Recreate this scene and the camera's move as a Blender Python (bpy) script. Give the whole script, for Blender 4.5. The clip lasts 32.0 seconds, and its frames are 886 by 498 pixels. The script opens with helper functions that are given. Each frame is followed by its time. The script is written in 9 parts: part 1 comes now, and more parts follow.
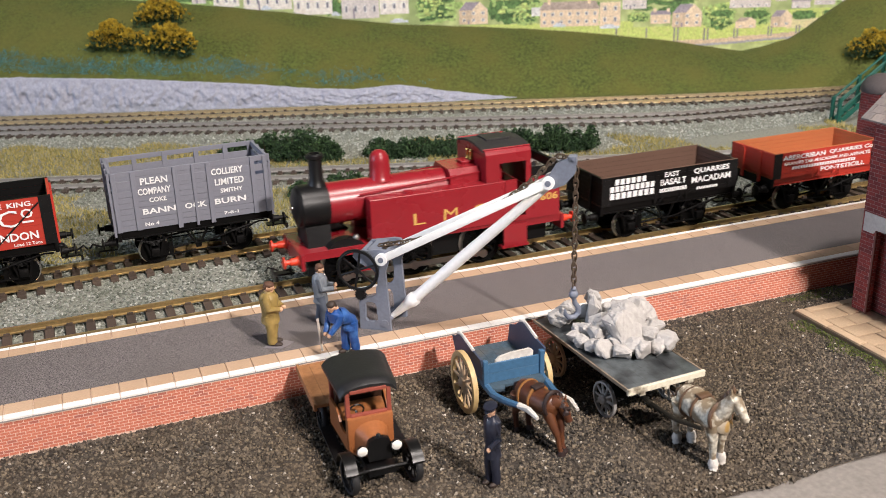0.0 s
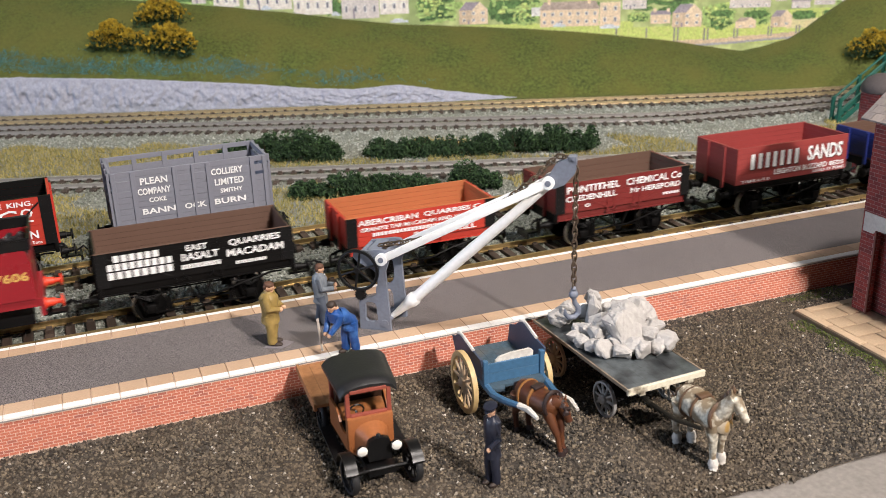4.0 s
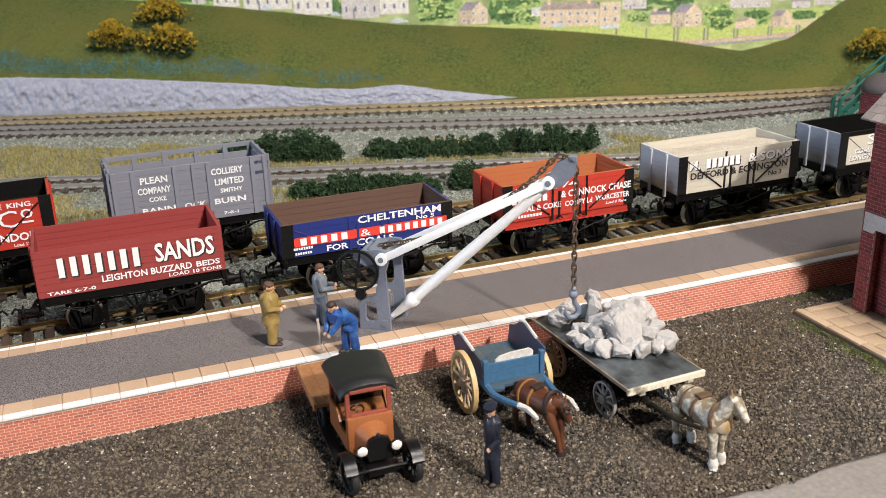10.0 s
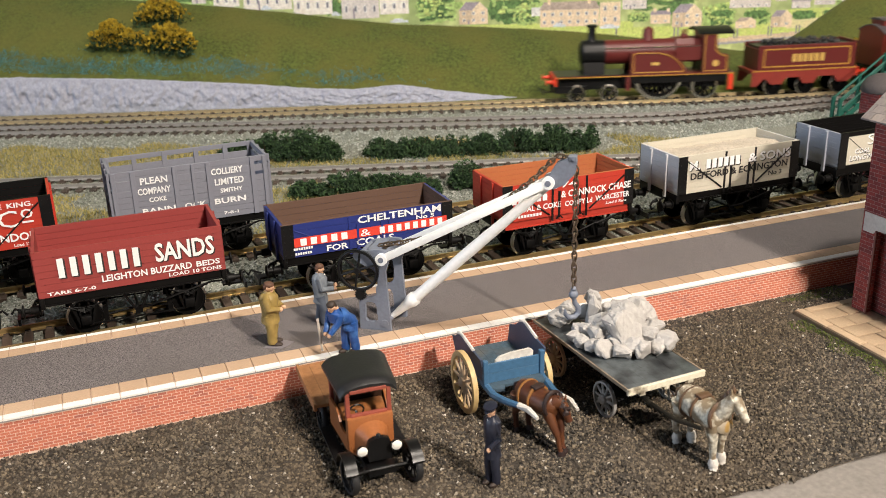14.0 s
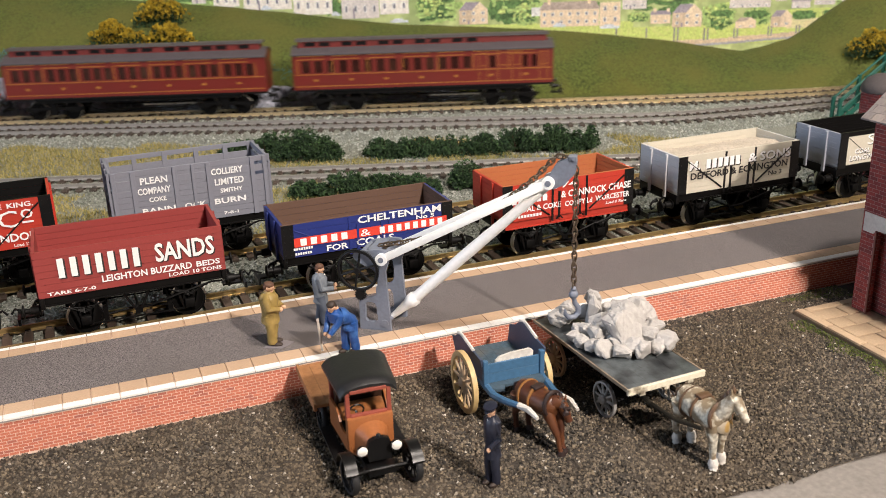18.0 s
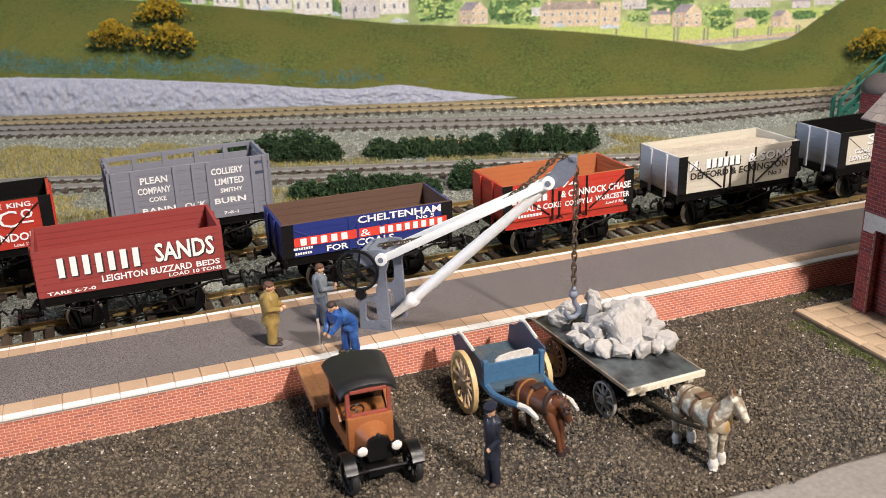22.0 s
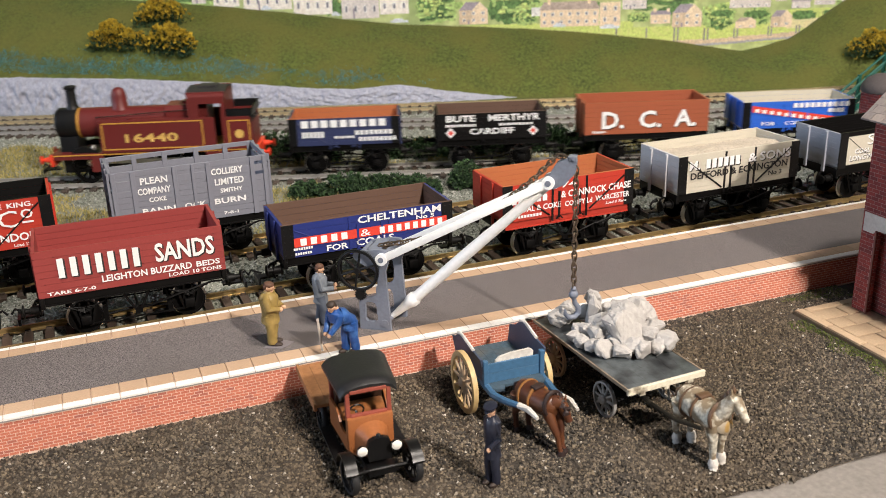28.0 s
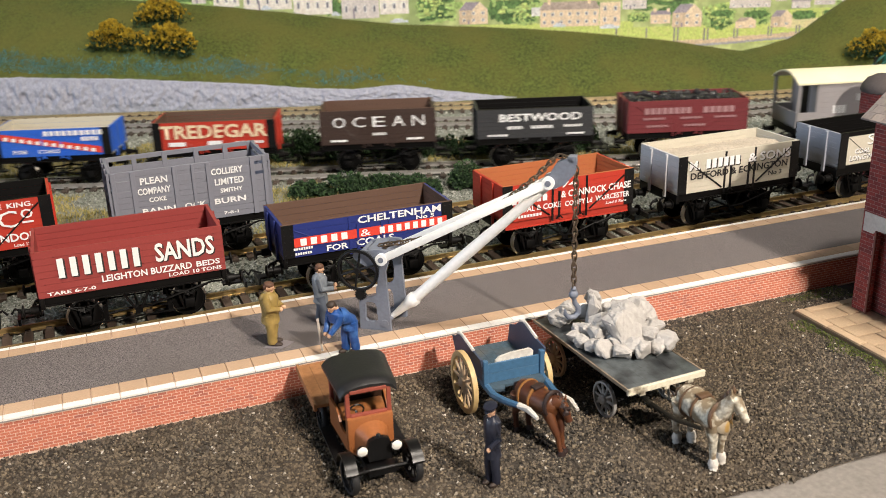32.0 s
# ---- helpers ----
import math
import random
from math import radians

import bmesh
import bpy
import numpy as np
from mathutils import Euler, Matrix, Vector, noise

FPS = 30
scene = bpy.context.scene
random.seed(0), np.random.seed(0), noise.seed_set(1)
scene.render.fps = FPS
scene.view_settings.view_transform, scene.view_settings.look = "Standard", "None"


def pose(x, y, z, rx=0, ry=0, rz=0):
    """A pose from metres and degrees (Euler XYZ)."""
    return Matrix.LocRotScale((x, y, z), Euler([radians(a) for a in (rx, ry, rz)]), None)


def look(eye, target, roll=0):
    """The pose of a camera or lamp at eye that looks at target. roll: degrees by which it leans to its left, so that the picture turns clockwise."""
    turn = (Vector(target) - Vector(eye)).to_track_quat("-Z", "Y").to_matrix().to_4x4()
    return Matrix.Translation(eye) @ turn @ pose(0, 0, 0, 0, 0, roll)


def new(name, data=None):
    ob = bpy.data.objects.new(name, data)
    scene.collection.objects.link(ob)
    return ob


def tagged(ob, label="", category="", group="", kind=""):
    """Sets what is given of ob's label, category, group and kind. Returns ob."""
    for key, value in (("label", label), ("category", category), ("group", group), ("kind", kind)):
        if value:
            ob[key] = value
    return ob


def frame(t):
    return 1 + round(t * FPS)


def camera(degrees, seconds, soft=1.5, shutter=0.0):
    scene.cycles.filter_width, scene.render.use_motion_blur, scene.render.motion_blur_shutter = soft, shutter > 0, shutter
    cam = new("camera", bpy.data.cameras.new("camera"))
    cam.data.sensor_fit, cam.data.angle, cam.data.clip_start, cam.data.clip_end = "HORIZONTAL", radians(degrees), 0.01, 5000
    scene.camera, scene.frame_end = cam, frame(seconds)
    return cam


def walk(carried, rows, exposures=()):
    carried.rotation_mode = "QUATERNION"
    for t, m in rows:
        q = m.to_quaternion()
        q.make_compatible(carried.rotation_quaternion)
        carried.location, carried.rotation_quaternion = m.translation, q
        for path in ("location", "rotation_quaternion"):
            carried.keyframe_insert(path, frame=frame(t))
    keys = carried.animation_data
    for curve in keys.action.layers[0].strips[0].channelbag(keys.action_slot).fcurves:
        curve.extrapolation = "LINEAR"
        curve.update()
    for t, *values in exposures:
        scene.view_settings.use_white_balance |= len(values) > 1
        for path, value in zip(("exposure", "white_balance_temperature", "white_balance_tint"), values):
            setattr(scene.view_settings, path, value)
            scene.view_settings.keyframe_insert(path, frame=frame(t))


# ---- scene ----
# A model railway at 1:76. Lengths in the code are millimetres, turned into metres by MM.
MM = 0.001

# ---- camera: stands still ----
cam = camera(50.485, 32.0, soft=0.85, shutter=0.6)
EYE = Vector((61.18, -282.89, 156.8)) * MM
AIM = EYE + Vector((math.sin(0.363) * math.cos(0.354), math.cos(0.363) * math.cos(0.354), -math.sin(0.354))) * 0.4
walk(cam, [(0.0, look(EYE, AIM, -1.72)), (32.0, look(EYE, AIM, -1.72))],
     exposures=[(0.0, 0.0, 6500, 15), (3.5, 0.0, 6480, 14), (6.0, 0.0, 6400, 11), (8.0, 0.0, 6400, 12), (12.0, 0.0, 6400, 12), (14.0, 0.0, 6920, 11), (17.0, 0.0, 6750, 14), (20.0, 0.0, 6920, 13),
                (22.0, 0.0, 6600, 14), (25.0, 0.0, 6600, 13), (28.0, 0.0, 6720, 12), (32.0, 0.0, 6900, 11)])
cam.data.dof.use_dof, cam.data.dof.focus_distance, cam.data.dof.aperture_fstop = True, 0.365, 30.0

# ---- light: one bright ceiling lamp in front, daylight from a window ----
world = bpy.data.worlds.new("room_air")
scene.world = world
world.use_nodes = True
world.node_tree.nodes["Background"].inputs["Color"].default_value = (0.55, 0.6, 0.7, 1)
world.node_tree.nodes["Background"].inputs["Strength"].default_value = 0.005


def area_lamp(name, eye, target, size, watts, color, size_y=None):
    data = bpy.data.lights.new(name, "AREA")
    data.energy, data.color, data.size = watts, color, size
    if size_y:
        data.shape, data.size_y = "RECTANGLE", size_y
    ob = new(name, data)
    ob.matrix_world = look(eye, target)
    return ob


KEY_AT = Vector((0.48, -0.42, 1.36))
BENCH_AT = Vector((0.36, -0.75, 0.62))
area_lamp("lamp_light", KEY_AT, (0.3, 0.15, 0.0), 0.22, 28, (1.0, 0.935, 0.855))
area_lamp("bench_light", BENCH_AT, (0.25, 0.1, 0.0), 0.05, 21.5, (1.0, 0.93, 0.85))
area_lamp("window_light", (-1.95, 0.1, 0.75), (0.2, 0.2, 0.1), 1.2, 25, (0.62, 0.78, 1.0), 1.0)

# ---- materials ----
MATS = {}


def mat(name, col, rough=0.6, metal=0.0, grain=900.0, vary=0.12, bump=0.15, stain=90.0, stain_amt=0.25, stain_col=None,
        rand="", ramp=None, coat=0.0, spec=0.5, edge=(0.45, 0.72)):
    """A painted, plastic or natural surface: base colour, fine grain, wide stains, relief. rand: 'object' or 'island' varies it piece by piece."""
    if name in MATS:
        return MATS[name]
    m = bpy.data.materials.new(name)
    m.use_nodes = True
    nt = m.node_tree
    n, lk = nt.nodes, nt.links
    b = n["Principled BSDF"]
    tc = n.new("ShaderNodeTexCoord")
    g = n.new("ShaderNodeTexNoise")
    g.inputs["Scale"].default_value, g.inputs["Detail"].default_value = grain, 3
    lk.new(tc.outputs["Object"], g.inputs["Vector"])
    s = n.new("ShaderNodeTexNoise")
    s.inputs["Scale"].default_value, s.inputs["Detail"].default_value = stain, 4
    lk.new(tc.outputs["Object"], s.inputs["Vector"])
    if ramp:
        src = n.new("ShaderNodeObjectInfo") if rand == "object" else n.new("ShaderNodeNewGeometry")
        cr = n.new("ShaderNodeValToRGB")
        e = cr.color_ramp.elements
        while len(e) < len(ramp):
            e.new(0.5)
        for k, (p, c) in enumerate(ramp):
            e[k].position, e[k].color = p, (*c, 1)
        lk.new(src.outputs["Random" if rand == "object" else "Random Per Island"], cr.inputs["Fac"])
        base = cr.outputs["Color"]
    else:
        rgb = n.new("ShaderNodeRGB")
        rgb.outputs[0].default_value = (*col, 1)
        base = rgb.outputs[0]
    mr = n.new("ShaderNodeMapRange")
    mr.inputs["From Min"].default_value, mr.inputs["From Max"].default_value = 0.25, 0.75
    mr.inputs["To Min"].default_value, mr.inputs["To Max"].default_value = 1 - vary, 1 + vary
    lk.new(g.outputs["Fac"], mr.inputs["Value"])
    mul = n.new("ShaderNodeMixRGB")
    mul.blend_type, mul.inputs["Fac"].default_value = "MULTIPLY", 1.0
    lk.new(base, mul.inputs["Color1"])
    lk.new(mr.outputs["Result"], mul.inputs["Color2"])
    sr = n.new("ShaderNodeValToRGB")
    sr.color_ramp.elements[0].position, sr.color_ramp.elements[1].position = edge
    lk.new(s.outputs["Fac"], sr.inputs["Fac"])
    fac = n.new("ShaderNodeMath")
    fac.operation = "MULTIPLY"
    fac.inputs[1].default_value = stain_amt
    lk.new(sr.outputs["Color"], fac.inputs[0])
    mix = n.new("ShaderNodeMixRGB")
    sc = stain_col or tuple(c * 0.55 for c in col)
    mix.inputs["Color2"].default_value = (*sc, 1)
    lk.new(fac.outputs[0], mix.inputs["Fac"])
    lk.new(mul.outputs["Color"], mix.inputs["Color1"])
    lk.new(mix.outputs["Color"], b.inputs["Base Color"])
    rr = n.new("ShaderNodeMapRange")
    rr.inputs["To Min"].default_value, rr.inputs["To Max"].default_value = max(0.04, rough - 0.1), min(1, rough + 0.12)
    lk.new(s.outputs["Fac"], rr.inputs["Value"])
    lk.new(rr.outputs["Result"], b.inputs["Roughness"])
    b.inputs["Metallic"].default_value = metal
    b.inputs["Specular IOR Level"].default_value = spec
    b.inputs["Coat Weight"].default_value = coat
    b.inputs["Coat Roughness"].default_value = 0.25
    if bump:
        bp = n.new("ShaderNodeBump")
        bp.inputs["Strength"].default_value, bp.inputs["Distance"].default_value = bump, 0.0004
        lk.new(g.outputs["Fac"], bp.inputs["Height"])
        lk.new(bp.outputs["Normal"], b.inputs["Normal"])
    MATS[name] = m
    return m


M_WHITE = mat("white_edge_paint", (0.80, 0.78, 0.74), 0.6, grain=1200, vary=0.05, stain_amt=0.12)
M_ASPHALT = mat("asphalt_print", (0.135, 0.118, 0.115), 0.85, grain=2300, vary=1.15, bump=0.4, stain=24, stain_amt=0.4, stain_col=(0.095, 0.085, 0.078))
M_MORTAR = mat("mortar", (0.78, 0.59, 0.49), 0.9, stain_amt=0.2)
M_BRICK = mat("red_brick", (0.45, 0.13, 0.08), 0.85, grain=1600, vary=0.15, stain=25, stain_amt=0.25, stain_col=(0.30, 0.09, 0.07), rand="island",
              ramp=[(0.0, (0.60, 0.20, 0.125)), (0.5, (0.55, 0.17, 0.105)), (0.86, (0.50, 0.155, 0.10)), (0.98, (0.40, 0.13, 0.095))])
M_BRICK_P = mat("red_brick_piece", (0.45, 0.13, 0.08), 0.85, grain=1600, vary=0.15, stain=25, stain_amt=0.25, stain_col=(0.30, 0.09, 0.07), rand="object",
                ramp=[(0.0, (0.60, 0.20, 0.125)), (0.5, (0.55, 0.17, 0.105)), (0.86, (0.50, 0.155, 0.10)), (0.98, (0.40, 0.13, 0.095))])
M_BRICK_D = mat("dark_red_brick", (0.28, 0.045, 0.04), 0.85, grain=1500, vary=0.15, rand="island",
                ramp=[(0.0, (0.30, 0.05, 0.042)), (0.6, (0.24, 0.04, 0.038)), (0.9, (0.17, 0.035, 0.035))])
M_MORTAR_D = mat("pale_mortar", (0.36, 0.21, 0.19), 0.9)
M_STONE = mat("pale_stone_trim", (0.55, 0.53, 0.50), 0.8, stain_amt=0.2)
M_SLAB = mat("yard_paving", (0.43, 0.31, 0.20), 0.8, grain=1300, vary=0.1, stain=70, stain_amt=0.3)
M_SLATE = mat("roof_slate", (0.30, 0.27, 0.26), 0.7, rand="island", ramp=[(0, (0.30, 0.25, 0.22)), (1, (0.20, 0.17, 0.16))])
M_GRIT = mat("yard_dust", (0.036, 0.029, 0.022), 0.95, grain=1100, vary=0.6, bump=0.8, stain=18, stain_amt=0.5, stain_col=(0.085, 0.055, 0.03))
M_CHIP = mat("yard_chippings", (0.07, 0.052, 0.036), 0.75, grain=2500, vary=0.2, bump=0, stain=12, stain_amt=0.45, stain_col=(0.10, 0.065, 0.03), rand="island",
             ramp=[(0.0, (0.016, 0.014, 0.012)), (0.42, (0.064, 0.052, 0.040)), (0.78, (0.145, 0.116, 0.083)), (0.982, (0.21, 0.165, 0.11)), (0.993, (0.52, 0.48, 0.42))])
M_BALLAST = mat("ballast_bed", (0.23, 0.235, 0.20), 0.95, grain=900, vary=0.5, bump=0.8, stain=30, stain_amt=0.3, stain_col=(0.13, 0.14, 0.10))
M_STONES_F = mat("main_line_stones", (0.36, 0.36, 0.33), 0.85, grain=2500, vary=0.15, bump=0, stain=20, stain_amt=0.3, stain_col=(0.24, 0.25, 0.19), rand="island",
                 ramp=[(0.0, (0.19, 0.20, 0.175)), (0.4, (0.31, 0.33, 0.285)), (0.75, (0.42, 0.44, 0.39)), (1.0, (0.58, 0.58, 0.53))])
M_STONES = mat("ballast_stones", (0.3, 0.3, 0.27), 0.85, grain=2500, vary=0.15, bump=0, stain=20, stain_amt=0.35, stain_col=(0.16, 0.18, 0.12), rand="island",
               ramp=[(0.0, (0.085, 0.09, 0.075)), (0.4, (0.18, 0.195, 0.16)), (0.75, (0.28, 0.29, 0.25)), (1.0, (0.46, 0.46, 0.42))])
M_ROAD = mat("grey_road_card", (0.21, 0.19, 0.17), 0.9, grain=700, vary=0.18, stain=30, stain_amt=0.3)
M_BOARD = mat("plywood_board", (0.38, 0.27, 0.16), 0.8, stain=12)
M_TUFT = mat("grass_fibres", (0.2, 0.18, 0.06), 0.9, grain=2000, bump=0, stain=25, stain_amt=0.4, stain_col=(0.17, 0.17, 0.055), rand="island",
             ramp=[(0.0, (0.19, 0.185, 0.05)), (0.5, (0.38, 0.31, 0.105)), (1.0, (0.56, 0.46, 0.18))])
M_HILL = mat("hill_grass_mat", (0.081, 0.103, 0.018), 0.95, grain=420, vary=0.55, bump=0.8, stain=22, stain_amt=0.8, stain_col=(0.128, 0.123, 0.024), edge=(0.40, 0.66))
M_HILL_F = mat("hill_grass_fibres", (0.105, 0.11, 0.02), 0.9, grain=420, vary=0.4, bump=0, stain=22, stain_amt=0.7, stain_col=(0.13, 0.124, 0.025), rand="island",
               ramp=[(0.0, (0.068, 0.086, 0.015)), (0.5, (0.09, 0.108, 0.018)), (1.0, (0.125, 0.135, 0.026))])
M_FLOWER = mat("blue_flower_flock", (0.06, 0.22, 0.30), 0.9, bump=0, rand="island", ramp=[(0.0, (0.035, 0.17, 0.16)), (0.6, (0.06, 0.27, 0.33)), (1.0, (0.17, 0.44, 0.54))])
M_ROCK = mat("lilac_grey_plaster_rock", (0.37, 0.38, 0.45), 0.9, grain=520, vary=0.16, bump=0.8, stain=150, stain_amt=0.4, stain_col=(0.26, 0.27, 0.35), edge=(0.5, 0.66))
M_LEAF = mat("dark_green_foliage", (0.03, 0.06, 0.03), 0.9, bump=0, rand="island", ramp=[(0.0, (0.010, 0.024, 0.010)), (0.6, (0.030, 0.070, 0.024)), (1.0, (0.075, 0.145, 0.05))])
M_GORSE = mat("yellow_gorse_flock", (0.42, 0.25, 0.015), 0.9, bump=0, rand="island", ramp=[(0.0, (0.27, 0.19, 0.014)), (1.0, (0.62, 0.43, 0.03))])
M_TWIG = mat("brown_twigs", (0.06, 0.04, 0.02), 0.9)
M_RAIL = mat("rail_bronzed", (0.44, 0.32, 0.15), 0.38, 0.75, grain=900, vary=0.2, stain=50, stain_amt=0.35, stain_col=(0.28, 0.17, 0.06))
M_RAIL_S = mat("rail_nickel", (0.44, 0.42, 0.40), 0.33, 0.5, grain=900, vary=0.15, stain=60, stain_amt=0.3, stain_col=(0.34, 0.29, 0.24))
M_SLEEPER = mat("sleeper_brown", (0.062, 0.042, 0.030), 0.7, grain=1500, vary=0.2, rand="object", ramp=[(0, (0.05, 0.034, 0.025)), (1, (0.085, 0.058, 0.042))])
M_BLACK = mat("black_plastic", (0.0055, 0.0055, 0.006), 0.4, stain_amt=0.2, stain_col=(0.014, 0.013, 0.012), spec=0.3)
M_FRAME = mat("underframe_black", (0.0035, 0.0032, 0.0032), 0.5, stain=150, stain_amt=0.2, stain_col=(0.008, 0.007, 0.006), spec=0.16)
M_TYREF = mat("dark_wheel_face", (0.0035, 0.0032, 0.0032), 0.45, stain_amt=0.2, stain_col=(0.006, 0.006, 0.005), spec=0.14)
M_STEEL = mat("bright_wheel_steel", (0.62, 0.60, 0.57), 0.28, 1.0, vary=0.05, stain_amt=0.1)
M_CHROME = mat("polished_metal", (0.75, 0.73, 0.68), 0.2, 1.0, vary=0.05, stain_amt=0.05)
M_BRASS = mat("brass", (0.70, 0.47, 0.14), 0.28, 1.0, vary=0.08, stain_amt=0.15)
M_LET = mat("white_lettering", (0.79, 0.79, 0.79), 0.6, vary=0.05, bump=0, stain_amt=0.05)
M_LETSH = mat("black_letter_shade", (0.02, 0.018, 0.018), 0.6, bump=0, stain_amt=0)
M_GOLD = mat("gold_lettering", (0.60, 0.38, 0.10), 0.5, vary=0.06, bump=0, stain_amt=0.1)
M_LINE = mat("yellow_lining", (0.55, 0.29, 0.045), 0.5, vary=0.05, bump=0, stain_amt=0.05)
M_RED = mat("loco_red_plastic", (0.26, 0.013, 0.020), 0.28, grain=1200, vary=0.05, bump=0.05, stain=40, stain_amt=0.15, stain_col=(0.22, 0.011, 0.016))
M_BUFRED = mat("vermilion_beam", (0.75, 0.055, 0.02), 0.45, stain_amt=0.1)
M_MAROON = mat("maroon_enamel", (0.125, 0.015, 0.013), 0.45, grain=1200, vary=0.06, bump=0.05, stain=40, stain_amt=0.2)
M_COAL = mat("coal", (0.02, 0.02, 0.022), 0.4, grain=700, vary=0.3, bump=0.6)


# ---- mesh helpers ----
def box(bm, x0, x1, y0, y1, z0, z1, bev=0.0):
    vs = [bm.verts.new((x, y, z)) for x in (x0, x1) for y in (y0, y1) for z in (z0, z1)]
    fs = [bm.faces.new([vs[i] for i in q]) for q in ((0, 1, 3, 2), (4, 6, 7, 5), (0, 4, 5, 1), (2, 3, 7, 6), (0, 2, 6, 4), (1, 5, 7, 3))]
    if bev:
        bmesh.ops.bevel(bm, geom=list({e for f in fs for e in f.edges}), offset=bev, segments=2, affect="EDGES", profile=0.5)
    return vs


def rod(bm, a, b, r, r2=None, n=10, caps=True):
    a, b = Vector(a), Vector(b)
    q = (b - a).to_track_quat("Z", "Y")
    rings = []
    for p, rr in ((a, r), (b, r if r2 is None else r2)):
        rings.append([bm.verts.new(p + q @ Vector((rr * math.cos(2 * math.pi * k / n), rr * math.sin(2 * math.pi * k / n), 0))) for k in range(n)])
    for k in range(n):
        bm.faces.new((rings[0][k], rings[0][(k + 1) % n], rings[1][(k + 1) % n], rings[1][k]))
    if caps:
        bm.faces.new(rings[0][::-1])
        bm.faces.new(rings[1])


def lathe(bm, prof, m=None, n=20, caps=True):
    """Turns a profile of (radius, height) round the z axis, then moves it by m."""
    m = m or Matrix()
    rings = [[bm.verts.new(m @ Vector((r * math.cos(2 * math.pi * k / n), r * math.sin(2 * math.pi * k / n), h))) for k in range(n)] for r, h in prof]
    for a, b in zip(rings, rings[1:]):
        for k in range(n):
            bm.faces.new((a[k], a[(k + 1) % n], b[(k + 1) % n], b[k]))
    if caps:
        bm.faces.new(rings[0][::-1])
        bm.faces.new(rings[-1])


def prism(bm, pts, lo, hi, axis="y"):
    """Pushes an outline out along an axis: pts are (x, z) for y, (y, z) for x, (x, y) for z."""
    put = {"y": lambda a, b, h: (a, h, b), "x": lambda a, b, h: (h, a, b), "z": lambda a, b, h: (a, b, h)}[axis]
    A = [bm.verts.new(put(a, b, lo)) for a, b in pts]
    B = [bm.verts.new(put(a, b, hi)) for a, b in pts]
    n = len(pts)
    bm.faces.new(A[::-1])
    bm.faces.new(B)
    for k in range(n):
        bm.faces.new((A[k], A[(k + 1) % n], B[(k + 1) % n], B[k]))


def blob(bm, c, r, n=2, jag=0.0, seed=0, m=None):
    """An uneven rounded lump."""
    res = bmesh.ops.create_icosphere(bm, subdivisions=n, radius=1.0)
    r = (r, r, r) if not isinstance(r, (tuple, list)) else r
    for v in res["verts"]:
        k = 1 + jag * noise.noise(v.co * 1.7 + Vector((seed * 3.1, seed * 1.7, seed)))
        p = Vector((v.co.x * r[0] * k, v.co.y * r[1] * k, v.co.z * r[2] * k))
        v.co = (m @ p if m else p) + Vector(c)


def tube(bm, pts, r, n=6):
    """A bent round bar through pts; r a number or one for each point."""
    pts = [Vector(p) for p in pts]
    rr = r if isinstance(r, (list, tuple)) else [r] * len(pts)
    rings = []
    for k, p in enumerate(pts):
        d = (pts[min(k + 1, len(pts) - 1)] - pts[max(k - 1, 0)]).normalized()
        q = d.to_track_quat("Z", "Y")
        rings.append([bm.verts.new(p + q @ Vector((rr[k] * math.cos(2 * math.pi * j / n), rr[k] * math.sin(2 * math.pi * j / n), 0))) for j in range(n)])
    for a, b in zip(rings, rings[1:]):
        o = min(range(n), key=lambda j: (a[0].co - b[j].co).length)
        for j in range(n):
            bm.faces.new((a[j], a[(j + 1) % n], b[(j + 1 + o) % n], b[(j + o) % n]))
    bm.faces.new(rings[0][::-1])
    bm.faces.new(rings[-1])


def mesh_of(name, bm, *mats, smooth=False):
    bmesh.ops.recalc_face_normals(bm, faces=bm.faces)
    bm.transform(Matrix.Scale(MM, 4))
    me = bpy.data.meshes.new(name)
    bm.to_mesh(me)
    bm.free()
    for m in mats:
        me.materials.append(m)
    if smooth:
        me.shade_smooth()
        me.set_sharp_from_angle(angle=radians(38))
    return me


def part(name, bm, material, parent, label="", smooth=True):
    mats = material if isinstance(material, (list, tuple)) else [material]
    ob = new(name, mesh_of(name, bm, *mats, smooth=smooth) if isinstance(bm, bmesh.types.BMesh) else bm)
    ob.parent = parent
    if label:
        ob["label"] = label
    return ob


def thing(name, label, category, group="", kind="", at=None):
    ob = tagged(new(name), label, category, group, kind)
    ob.empty_display_size = 0.01
    if at:
        ob.matrix_world = at
    return ob


def mm(x, y, z, rz=0.0, rx=0.0, ry=0.0):
    return pose(x * MM, y * MM, z * MM, rx, ry, rz)


def surface(name, bm, material, label, category, kind="structure", smooth=False):
    mats = material if isinstance(material, (list, tuple)) else [material]
    return tagged(new(name, mesh_of(name, bm, *mats, smooth=smooth)), label, category, kind=kind)


def arrays(name, verts, faces, material):
    """A mesh from computed arrays of millimetres."""
    me = bpy.data.meshes.new(name)
    me.from_pydata((np.asarray(verts) * MM).tolist(), [], np.asarray(faces).tolist())
    me.materials.append(material)
    return me


